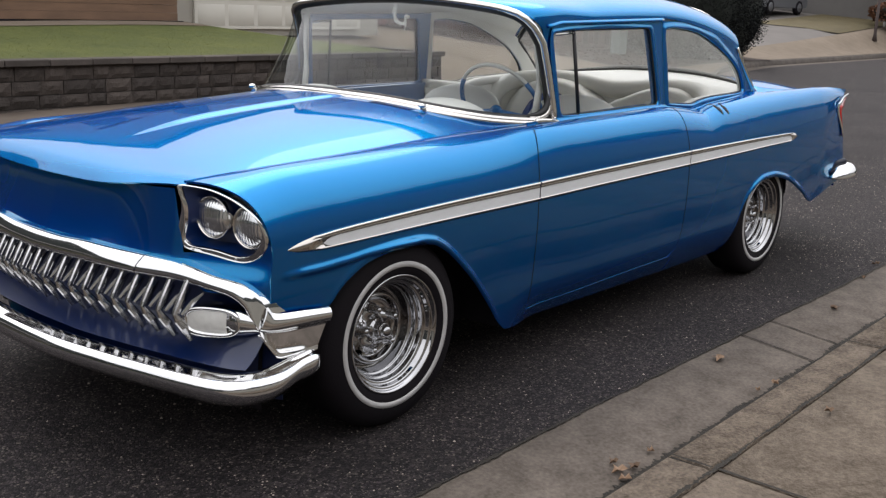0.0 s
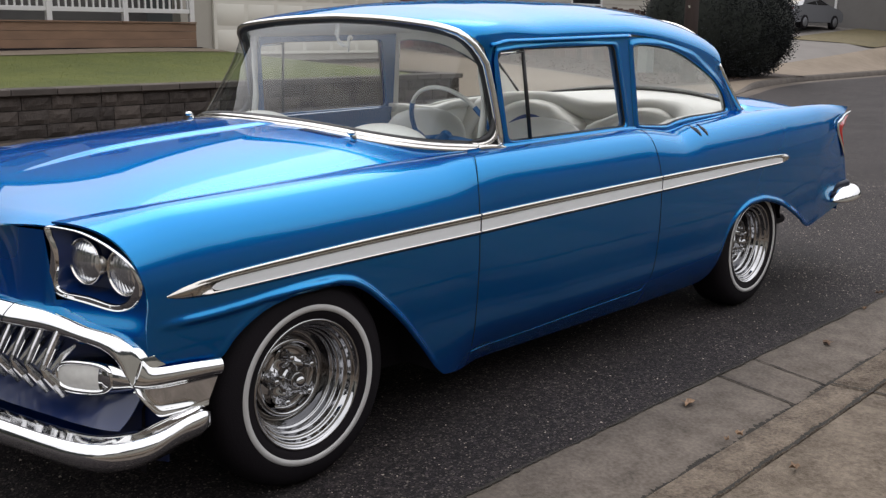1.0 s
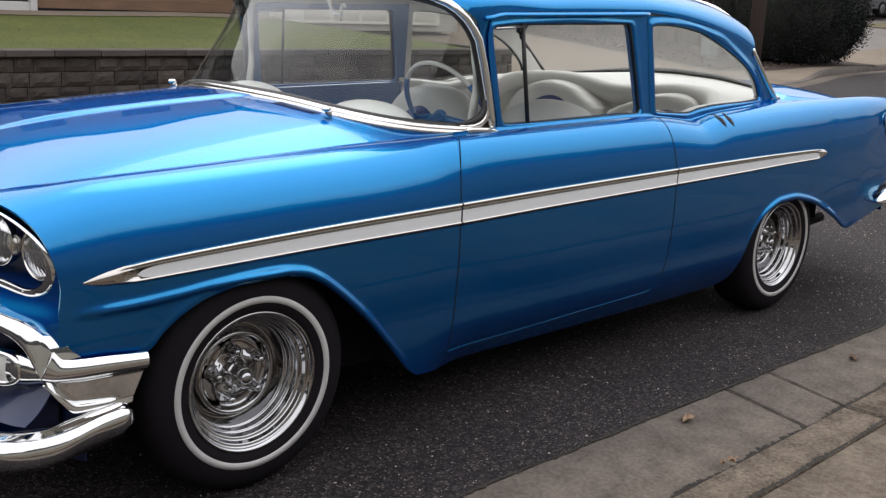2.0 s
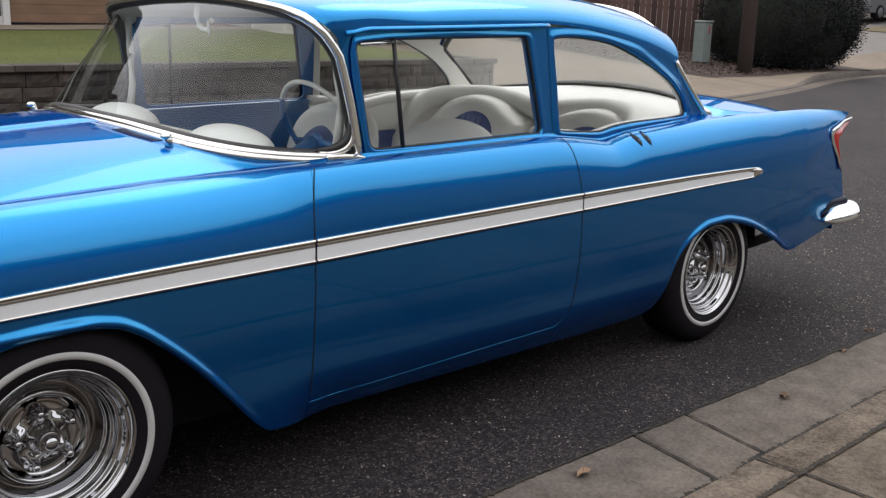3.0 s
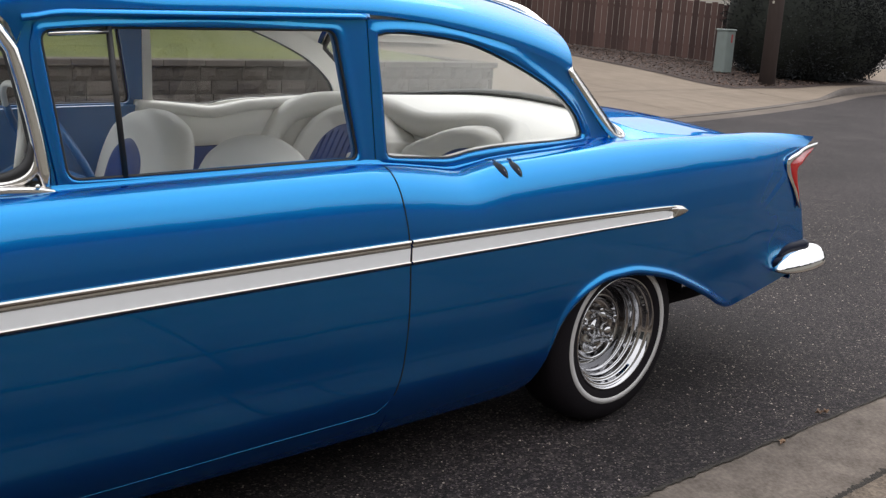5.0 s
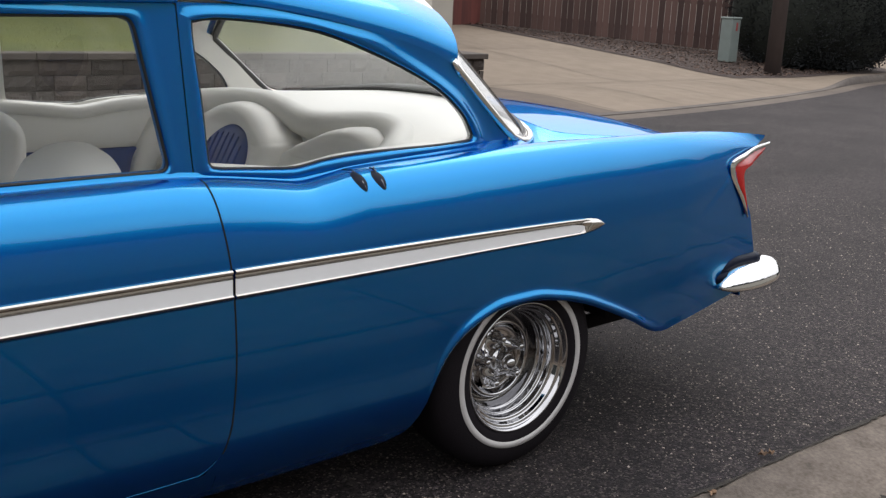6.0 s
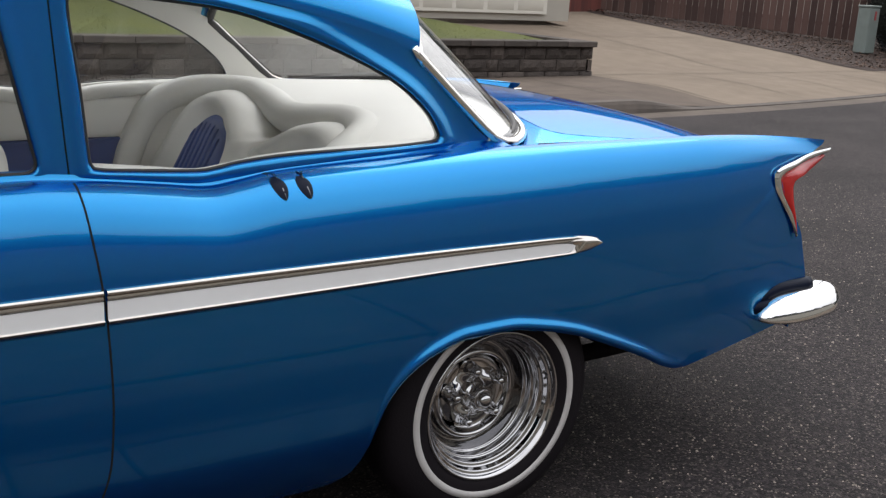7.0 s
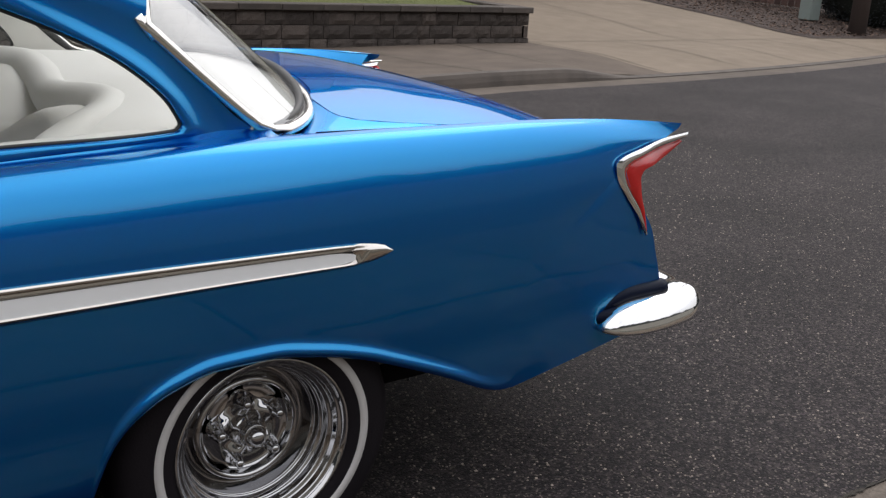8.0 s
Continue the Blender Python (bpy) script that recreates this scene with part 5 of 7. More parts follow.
def shelf_bm():
    def f(u, v):
        t = 2 * v - 1
        b = RG_LOW(abs(t))
        p = (roll(lerp(1, 0.36, abs(t))) + Vector((0.01, 0, 0.030))).lerp(Vector((b.x - 0.006, b.y, b.z + 0.004)), u)
        return Vector((p.x, p.y if t > 0 else -p.y, p.z))
    return grid(10, 30, f)


part("parcel_shelf", shelf_bm(), VINYL, car, "white vinyl parcel shelf", solid=0.02)


def cushion(keys, x_face, thick, lean, name, material, parent, label="", y0=0.0, dish=0.0):
    """A puffed back cushion: outline in (y, z), face towards the nose."""
    loop = outline(keys, 72)
    c = sum(loop, Vector((0, 0))) / len(loop)
    n_ = len(loop)

    def f(u, v):
        p = loop[int(round(u * n_)) % n_]
        k, d = ((1e-3, 0.0), (0.5, 0.0), (0.72, 0.003), (0.88, 0.014), (0.97, 0.045), (1.0, 0.08), (0.98, thick * 0.8), (0.90, thick), (1e-3, thick))[int(round(v * 8))]
        q = c + (p - c) * k
        d += dish * (1 - smooth(0.45, 0.85, k))
        return Vector((x_face + d + lean * (q.y - 0.6), y0 + q.x, q.y))
    return part(name, grid(n_, 8, f, wrap_u=True), material, parent, label)


# rear seat: a scalloped white bench back with blue inserts, a padded roll over its top
def scallop(sg):
    return [(0.02 * sg, 0.55), (0.02 * sg, 0.85), (0.05 * sg, 0.905), (0.12 * sg, 0.94), (0.22 * sg, 0.985), (0.34 * sg, 1.005), (0.45 * sg, 0.995), (0.54 * sg, 0.96), (0.60 * sg, 0.90), (0.63 * sg, 0.82), (0.64 * sg, 0.55)]


for sg in (1, -1):
    c = cushion(scallop(sg), 2.42, 0.20, 0.5, "rear_seat_back", VINYL, car, "white scalloped seat back with a blue insert", dish=0.06)
    arch = [(0.165 * sg, 0.56), (0.155 * sg, 0.76), (0.175 * sg, 0.855), (0.245 * sg, 0.922), (0.345 * sg, 0.945), (0.435 * sg, 0.92), (0.51 * sg, 0.85), (0.53 * sg, 0.75), (0.52 * sg, 0.56)]
    ins = cushion(arch, 2.462, 0.03, 0.5, "seat_insert", BLUEVINYL, c, "blue ribbed insert")
    for k in range(7):
        dy = 0.036 * (k - 3)
        top_z = 0.60 + 0.30 * (1 - (dy / 0.19) ** 4)
        part("rib", tube([Vector((2.4655 + 0.5 * (z - 0.6), (0.343 + dy) * sg, z)) for z in (0.60, lerp(0.60, top_z, 0.5), top_z - 0.02, top_z)], [0.010, 0.010, 0.008, 0.003], 8, flat=0.6), BLUEVINYL, ins)
pts = [roll(i / 30) for i in range(31)]
pts = pts + [Vector((p.x, -p.y, p.z)) for p in pts[-2::-1]]
part("seat_roll", tube(pts, [0.046 + 0.006 * math.sin(math.pi * i / (len(pts) - 1)) for i in range(len(pts))], 14), VINYL, car, "padded white vinyl roll over the seat back")
part("seat_shell", grid(60, 6, lambda u, v: (lambda p: Vector((p.x - 0.05 * v, p.y, lerp(p.z, min(p.z, 0.55), v))))(pts[int(round(u * 60))])), VINYL, car, solid=0.01)
part("rear_seat_base", box(1.95, 2.5, -0.64, 0.64, 0.52, 0.72, 0.05, 3), VINYL, car)

# front bucket seats
for sg in (1, -1):
    y0 = 0.34 * sg
    dome = [(-0.25, 0.50), (-0.27, 0.73), (-0.26, 0.85), (-0.21, 0.945), (-0.12, 0.99), (0, 1.005), (0.12, 0.99), (0.21, 0.945), (0.26, 0.85), (0.27, 0.73), (0.25, 0.50)]
    c = cushion(dome, 1.62, 0.13, 0.28, "front_seat_back", VINYL, car, "white bucket seat back with a blue insert", y0=y0)
    arch = [(-0.14, 0.52), (-0.15, 0.75), (-0.12, 0.87), (0, 0.93), (0.12, 0.87), (0.15, 0.75), (0.14, 0.52)]
    cushion(arch, 1.606, 0.03, 0.28, "seat_insert", BLUEVINYL, c, "blue ribbed insert", y0=y0)
    part("front_seat_base", box(1.10, 1.62, y0 - 0.26, y0 + 0.26, 0.52, 0.68, 0.05, 3), VINYL, c)

# dashboard with its two fan-shaped humps, steering wheel
dash = part("dashboard", sweep([(0.82, -0.655, 0.83), (0.81, 0.0, 0.84), (0.82, 0.655, 0.83)], [(0.15, -0.2), (0.15, 0.05), (0.12, 0.10), (0.05, 0.125), (-0.04, 0.130), (-0.06, 0.10), (-0.06, -0.2)]), DASHBLUE, car, "blue painted dashboard", even=False)
for y in (-0.36, 0.36):
    part("dash_hump", ellipsoid((0.80, y, 0.965), (0.11, 0.20, 0.075), 28, 16), VINYL, dash, "white fan-shaped gauge hump")
part("dash_top", grid(8, 40, lambda u, v: (lambda t: (lambda w: Vector((lerp(w.x + 0.03, max(0.90, w.x + 0.04), u), lerp(w.y - 0.02, 0.64 * abs(t), u) * (1 if t > 0 else -1), lerp(w.z - 0.035, 0.962, u))))(WS_LOW(abs(t) * 0.92)))(2 * v - 1)), VINYL, dash, solid=0.01)
hub = Vector((1.175, -0.36, 0.985))
tilt = Matrix.Rotation(radians(62), 4, "Y")
ring = [hub + (tilt @ Vector((0.205 * math.cos(k * 2 * math.pi / 48), 0.205 * math.sin(k * 2 * math.pi / 48), 0))) for k in range(48)]
sw = part("steering_wheel", tube(ring, 0.0085, 8, closed=True, up=(1, 0, 0.3)), VINYL, car, "white-rimmed steering wheel with blue lower rim and spokes")
low = [hub + (tilt @ Vector((0.205 * math.cos(a), 0.205 * math.sin(a), 0))) for a in [radians(lerp(-128, 128, k / 20)) for k in range(21)]]
part("rim_grip", tube(low, 0.0102, 8, up=(1, 0, 0.3)), DASHBLUE, sw)
for a in (75, 285):
    q = hub + (tilt @ Vector((0.2 * math.cos(radians(a)), 0.2 * math.sin(radians(a)), 0)))
    h2 = hub + (tilt @ Vector((0, 0, -0.05)))
    part("spoke", tube([h2, h2.lerp(q, 0.5), q], [0.018, 0.014, 0.012], 8), DASHBLUE, sw)
part("horn_button", ellipsoid(hub + (tilt @ Vector((0, 0, -0.045))), (0.022, 0.03, 0.03)), DASHBLUE, sw)
part("steering_column", tube([hub + (tilt @ Vector((0, 0, -0.05))), Vector((0.82, -0.36, 0.80))], 0.028, 10), DASHBLUE, sw)
for sg in (1, -1):
    part("pillar_cover", tube([(0.985, -0.655 * sg, 1.345), (0.995, -0.663 * sg, 1.2), (1.0, -0.668 * sg, 1.08), (0.985, -0.668 * sg, 0.97)], [0.015, 0.014, 0.014, 0.016], 10), VINYL, car, "white vinyl cover of the windshield pillar")
mir = part("rear_view_mirror", ellipsoid((0.965, 0.0, 1.352), (0.008, 0.014, 0.010)), VINYL, car)
part("mirror_stem", tube([(0.925, 0.03, 1.425), (0.93, 0.03, 1.40), (0.935, 0.045, 1.365), (0.94, 0.04, 1.335), (0.945, 0.02, 1.322), (0.95, -0.005, 1.322)], [0.011, 0.011, 0.011, 0.010, 0.008, 0.006], 8), VINYL, mir)
part("hanging_charm", tube([(0.95, -0.005, 1.352), (0.95, -0.006, 1.325), (0.95, -0.005, 1.295)], [0.004, 0.007, 0.003], 8), VINYL, mir, "small white charm hanging from the mirror")



# the car is wider than twice the near half as drawn above: its middle and far side stand further out
for ob in car.children_recursive:
    co = np.empty(len(ob.data.vertices) * 3)
    ob.data.vertices.foreach_get("co", co)
    y = co[1::3]
    k = np.clip((y + 0.62) / 1.24, 0, 1)
    co[1::3] = y + 0.057 * k * k * (3 - 2 * k)
    ob.data.vertices.foreach_set("co", co)
    ob.data.update()


# ---- street ----
def asphalt():
    """Dark binder with pale chippings of a few millimetres, blotched by wear."""
    m, n, l, b = nodes_of("asphalt")
    co = n.new("ShaderNodeTexCoord")
    cell = n.new("ShaderNodeTexVoronoi")
    cell.inputs["Scale"].default_value = 165
    l.new(co.outputs["Object"], cell.inputs["Vector"])
    sep = n.new("ShaderNodeSeparateColor")
    l.new(cell.outputs["Color"], sep.inputs["Color"])
    rp = n.new("ShaderNodeValToRGB")
    e = rp.color_ramp.elements
    e[0].position, e[0].color = 0.0, (0.006, 0.0055, 0.0057, 1)
    e[1].position, e[1].color = 1.0, (0.20, 0.172, 0.148, 1)
    for pos, c in ((0.50, 0.0110), (0.78, 0.025), (0.91, 0.060)):
        k = e.new(pos)
        k.color = (c * 1.22, c * 0.95, c * 1.04, 1)
    l.new(sep.outputs["Red"], rp.inputs["Fac"])
    # coarser stones show through in places
    stone = n.new("ShaderNodeTexVoronoi")
    stone.inputs["Scale"].default_value = 62
    l.new(co.outputs["Object"], stone.inputs["Vector"])
    ssep = n.new("ShaderNodeSeparateColor")
    l.new(stone.outputs["Color"], ssep.inputs["Color"])
    sr = n.new("ShaderNodeMapRange")
    sr.inputs["From Min"].default_value, sr.inputs["From Max"].default_value = 0.62, 1.0
    sr.inputs["To Min"].default_value, sr.inputs["To Max"].default_value = 0.0, 0.42
    l.new(ssep.outputs["Green"], sr.inputs["Value"])
    smix = n.new("ShaderNodeMix")
    smix.data_type = "RGBA"
    smix.inputs["B"].default_value = (0.085, 0.070, 0.066, 1)
    l.new(sr.outputs["Result"], smix.inputs["Factor"])
    l.new(rp.outputs["Color"], smix.inputs["A"])
    big = n.new("ShaderNodeTexNoise")
    big.inputs["Scale"].default_value, big.inputs["Detail"].default_value = 1.1, 5
    l.new(co.outputs["Object"], big.inputs["Vector"])
    mr = n.new("ShaderNodeMapRange")
    mr.inputs["From Min"].default_value, mr.inputs["From Max"].default_value = 0.3, 0.7
    mr.inputs["To Min"].default_value, mr.inputs["To Max"].default_value = 0.47, 0.90
    l.new(big.outputs["Fac"], mr.inputs["Value"])
    mx = n.new("ShaderNodeMix")
    mx.data_type, mx.blend_type = "RGBA", "MULTIPLY"
    mx.inputs["Factor"].default_value = 1.0
    l.new(smix.outputs["Result"], mx.inputs["A"])
    l.new(mr.outputs["Result"], mx.inputs["B"])
    l.new(mx.outputs["Result"], b.inputs["Base Color"])
    b.inputs["Roughness"].default_value = 0.9
    b.inputs["Specular IOR Level"].default_value = 0.3
    bp = n.new("ShaderNodeBump")
    bp.inputs["Strength"].default_value, bp.inputs["Distance"].default_value = 0.7, 0.004
    l.new(cell.outputs["Distance"], bp.inputs["Height"])
    bp.invert = True
    l.new(bp.outputs["Normal"], b.inputs["Normal"])
    return m


ASPHALT = asphalt()
CONCRETE = mat("gutter_concrete", (0.172, 0.144, 0.122), spec=0.2, rough=0.88, second=(0.070, 0.058, 0.048), scale=70, bump=0.2, bscale=160)
WALKCON = mat("pavement_concrete", (0.203, 0.164, 0.128), spec=0.2, rough=0.9, second=(0.067, 0.052, 0.038), scale=60, bump=0.5, bscale=120)
AGGREGATE = mat("worn_aggregate_concrete", (0.256, 0.207, 0.162), spec=0.2, rough=0.92, second=(0.062, 0.047, 0.035), scale=75, bump=0.9, bscale=110)
DRIVECON = mat("driveway_concrete", (0.208, 0.169, 0.130), spec=0.2, rough=0.9, second=(0.151, 0.121, 0.092), scale=3.0, bump=0.15, bscale=60)
JOINT = mat("joint_dirt", (0.026, 0.022, 0.017), rough=0.95, vary=0.3, scale=40, bump=0.6, bscale=120)
GRASS = mat("lawn_grass", (0.105, 0.115, 0.020), rough=0.9, second=(0.052, 0.070, 0.011), scale=9, bump=0.8, bscale=90)
DRYGRASS = mat("dry_lawn", (0.125, 0.098, 0.045), rough=0.9, second=(0.070, 0.058, 0.026), scale=4, bump=0.6, bscale=60)
SOIL = mat("ground_soil", (0.16, 0.14, 0.09), rough=0.95, second=(0.09, 0.085, 0.05), scale=1.5, bump=0.4, bscale=20)
BARK = mat("bark_chips", (0.126, 0.081, 0.060), rough=0.95, second=(0.039, 0.025, 0.020), scale=30, island=0.7, bump=0.5, bscale=80)
BLOCK = mat("split_face_block", (0.082, 0.066, 0.057), rough=0.92, second=(0.042, 0.034, 0.030), scale=14, bump=0.9, bscale=38, island=0.4)
CAPSTONE = mat("block_cap", (0.090, 0.075, 0.066), rough=0.9, second=(0.050, 0.042, 0.037), scale=9, bump=0.5, bscale=60, island=0.4)
FENCE = mat("weathered_fence_wood", (0.125, 0.072, 0.061), rough=0.85, second=(0.055, 0.031, 0.027), scale=6, bump=0.4, bscale=60, island=0.6, stretch=(1, 1, 0.15))
MAROON = mat("maroon_stained_wood", (0.15, 0.042, 0.034), rough=0.8, second=(0.085, 0.026, 0.022), scale=5, stretch=(1, 1, 0.2), island=0.4)
SIDING = mat("beige_siding", (0.364, 0.343, 0.301), rough=0.75, vary=0.05, scale=3)
GREYSIDE = mat("grey_siding", (0.130, 0.123, 0.117), rough=0.75, vary=0.07, scale=3)
WHITEWOOD = mat("white_painted_wood", (0.555, 0.547, 0.540), rough=0.6, vary=0.04, scale=8)
PLANTER = mat("weathered_planter_boards", (0.25, 0.148, 0.092), rough=0.85, second=(0.125, 0.078, 0.052), scale=4, stretch=(0.35, 1, 1), bump=0.2, bscale=50)
ROOFING = mat("roof_shingle", (0.10, 0.092, 0.086), rough=0.9, vary=0.25, scale=20, bump=0.4, bscale=40)
BOXGREEN = mat("utility_box_green", (0.192, 0.228, 0.216), rough=0.55, vary=0.08, scale=8)
POLE = mat("brown_post_wood", (0.060, 0.045, 0.042), rough=0.85, vary=0.25, scale=9, bump=0.3, bscale=40, stretch=(1, 1, 0.2))
LEAF = mat("hedge_leaf", (0.036, 0.039, 0.040), rough=0.8, second=(0.020, 0.022, 0.024), scale=3, island=0.5, spec=0.1)
SHRUBCORE = mat("shrub_core_dark", (0.008, 0.011, 0.007), rough=0.9)
SILVER = mat("silver_car_paint", (0.16, 0.165, 0.18), rough=0.4, metal=0.4, coat=0.4, vary=0.03)
DARKGLASS = mat("dark_car_glass", (0.012, 0.013, 0.015), rough=0.08, coat=1.0)
FALLEN = mat("dry_fallen_leaf", (0.27, 0.175, 0.11), rough=0.8, second=(0.13, 0.08, 0.05), scale=40, island=0.5)
DISTANT = mat("unseen_tree_dark", (0.045, 0.050, 0.048), rough=0.95, second=(0.024, 0.028, 0.027), scale=0.4)

ROAD_EDGE = curve1((-80, 5.2), (0, 5.25), (6, 5.62), (9, 6.22), (12, 6.45), (15, 6.85), (20, 7.95), (24, 9.1), (28, 9.7), (36, 9.9), (60, 10.5), (120, 12))


def road_z(y):
    return -0.015 * max(0, y)


def sheet(name, x0, x1, nx, y0, y1, ny, z, material, parent=None, **tags):
    """A draped sheet between two edges; y0, y1 and z may be functions."""
    fy0 = y0 if callable(y0) else (lambda x: y0)
    fy1 = y1 if callable(y1) else (lambda x: y1)

    def f(u, v):
        x = lerp(x0, x1, u)
        y = lerp(fy0(x), fy1(x), v)
        return Vector((x, y, z(x, y) if callable(z) else z))
    return grid(nx, ny, f)


def near_edge(x):
    return -1.235 - 0.018 * max(0, x - 0.5)


def structure(name, bm, material, label, category, even=False):
    ob = part(name, bm, material, None, label, even=even)
    return tagged(ob, label, category, kind="structure")


structure("ground", grid(24, 24, lambda u, v: Vector((lerp(-600, 700, u), lerp(-600, 700, v), -0.32))), SOIL, "dry earth reaching to the horizon", "ground")
structure("road", sheet("road", -80, 120, 200, near_edge, lambda x: ROAD_EDGE(x) - 0.38, 8, lambda x, y: road_z(min(y, 5.5)), ASPHALT), ASPHALT, "worn dark grey asphalt street with coarse chippings", "road")

# loose chippings that stand proud of the asphalt close to the camera
rnd = random.Random(4)
verts, faces = [], []
for i in range(15000):
    x = rnd.uniform(-0.8, 8.5)
    y = rnd.uniform(-1.23, 0.4) if x < 4.3 else rnd.uniform(-1.25, 3.2)
    if x < 3.4 and rnd.random() < 0.7:
        continue
    r = rnd.uniform(0.0018, 0.0040) + 0.003 * rnd.random() ** 4
    a = rnd.uniform(0, 6.28)
    k = len(verts)
    zz = road_z(y)
    for j in range(4):
        q = rnd.uniform(0.7, 1.3)
        verts.append((x + r * q * math.cos(a + j * 1.57), y + r * q * math.sin(a + j * 1.57), zz - 0.0005))
    verts.append((x + rnd.uniform(-0.4, 0.4) * r, y + rnd.uniform(-0.4, 0.4) * r, zz + r * rnd.uniform(0.5, 0.9)))
    faces += [(k, k + 1, k + 4), (k + 1, k + 2, k + 4), (k + 2, k + 3, k + 4), (k + 3, k, k + 4)]
me = bpy.data.meshes.new("road_chippings")
me.from_pydata(verts, [], faces)
CHIP = mat("stone_chipping", (0.37, 0.31, 0.265), rough=0.8, second=(0.010, 0.0085, 0.0085), scale=60, island=1.0)
me.materials.append(CHIP)
tagged(new("road_chippings", me), "pale stone chippings worn out of the asphalt", "gravel", kind="stuff")


def slab(x0, x1, y0, y1, z0, z1, depth=0.10, e=0.007, skew=0.0):
    """A cast slab whose top runs from z0 at y0 to z1 at y1, with worn edges."""
    bm = bmesh.new()
    ring = lambda d, h: [bm.verts.new((x0 + d, y0 + d, z0 + h)), bm.verts.new((x1 - d, y0 + d, z0 + h)), bm.verts.new((x1 - d, y1 - d, z1 + h)), bm.verts.new((x0 + d, y1 - d, z1 + h))]
    a, b, c = ring(0, -depth), ring(0, -e), ring(e, 0)
    for p, q in ((a, b), (b, c)):
        for k in range(4):
            bm.faces.new((p[k], p[(k + 1) % 4], q[(k + 1) % 4], q[k]))
    bm.faces.new(c)
    return bm


# near gutter pan, kerb and pavement
gutter = structure("gutter", sheet("gutter", -30, 60, 60, -1.74, lambda x: near_edge(x), 2, lambda x, y: lerp(-0.062, -0.012, (y + 1.74) / 0.5), JOINT), JOINT, "dirt in the joints of a concrete gutter", "gutter")


def pan(a, b, e=0.007):
    """One cast length of the gutter, its road edge following the asphalt."""
    xs = [a, a + e] + [lerp(a, b, k / 12) for k in range(1, 12)] + [b - e, b]
    rnd_ = random.Random(int(a * 100))

    def f(u, v):
        i, j = int(round(u * (len(xs) - 1))), int(round(v * 5))
        x = xs[i]
        y1 = near_edge(x) + 0.004 + rnd_.uniform(-0.004, 0.004)
        y = (-1.715, -1.715, -1.715 + e, y1 - e, y1, y1)[j]
        z = lerp(-0.050, 0.002, (y + 1.715) / (y1 + 1.715))
        low = j in (0, 5)
        edge = j in (1, 4) or i in (0, len(xs) - 1)
        return Vector((x, y, z - (0.10 if low else e if edge else 0)))
    return grid(len(xs) - 1, 5, f)


PAN_JOINTS = [-21.0, -18.0, -15.0, -12.0, -9.0, -6.0, -2.6, -1.25, 1.835, 2.14, 4.9, 7.9, 10.9, 14, 17, 20, 23, 26, 29]
for a, b in zip(PAN_JOINTS, PAN_JOINTS[1:]):
    part("gutter_slab", pan(a + 0.0045, b - 0.0045), CONCRETE, gutter)
kerb = structure("kerb", box(-30, 60, -1.865, -1.72, -0.2, 0.078), JOINT, "old aggregate concrete kerb along the gutter", "kerb")
KJ = [-5.8, -4.28, -2.76, -1.22, 0.31, 1.84, 3.36, 4.88, 6.4, 7.92, 9.44]
KJ = [-5.8 - 1.52 * k for k in range(10, 0, -1)] + KJ + [9.44 + 1.52 * k for k in range(1, 13)]
for a, b in zip(KJ, KJ[1:]):
    bm = slab(a + 0.004, b - 0.004, -1.868, -1.708, 0.092, 0.086, depth=0.16, e=0.016)
    part("kerbstone", bm, AGGREGATE, kerb)
pavement = structure("pavement", box(-30, 60, -3.6, -1.87, -0.2, 0.075), JOINT, "old concrete pavement slabs with dark joints", "pavement")
for a, b in zip(KJ, KJ[1:]):
    part("pavement_slab", slab(a + 0.005, b - 0.005, -3.5, -1.878, 0.096, 0.092), WALKCON, pavement)


def dirt_line(y_of, z, w, seed, x0=-3.0, x1=9.0, cut=0.35):
    """A ragged dark line along a joint: dirt, and at the kerb's foot shade too."""
    bm = bmesh.new()
    prev = None
    n_ = 1800
    for i in range(n_ + 1):
        x = lerp(x0, x1, i / n_)
        k = 0.8 * noise.noise(Vector((x * 6, seed, 0))) + 0.5 * noise.noise(Vector((x * 41, seed, 2))) + 0.5 * noise.noise(Vector((x * 97, seed, 4)))
        h = w * max(0.12, cut + 0.9 * k)
        h2 = w * max(0.10, cut + 0.6 * noise.noise(Vector((x * 5, seed, 7))) + 0.5 * noise.noise(Vector((x * 47, seed, 7))) + 0.5 * noise.noise(Vector((x * 103, seed, 9))))
        y = y_of(x)
        row = [bm.verts.new((x, y_, z(x, y_) if callable(z) else z)) for y_ in (y - h, y + h2)]
        if prev:
            bm.faces.new((prev[0], prev[1], row[1], row[0]))
        prev = row
    return bm


def dirt_cross(x, y0, y1, z0, z1, w, seed):
    bm = bmesh.new()
    prev = None
    n_ = 70
    for i in range(n_ + 1):
        y = lerp(y0, y1, i / n_)
        h = w * max(0.25, 0.6 + 0.9 * noise.noise(Vector((y * 17, seed, 0))))
        h2 = w * max(0.25, 0.6 + 0.9 * noise.noise(Vector((y * 17, seed, 9))))
        z = lerp(z0, z1, i / n_) + 0.0015
        row = [bm.verts.new((x - h, y, z)), bm.verts.new((x + h2, y, z))]
        if prev:
            bm.faces.new((prev[0], prev[1], row[1], row[0]))
        prev = row
    return bm


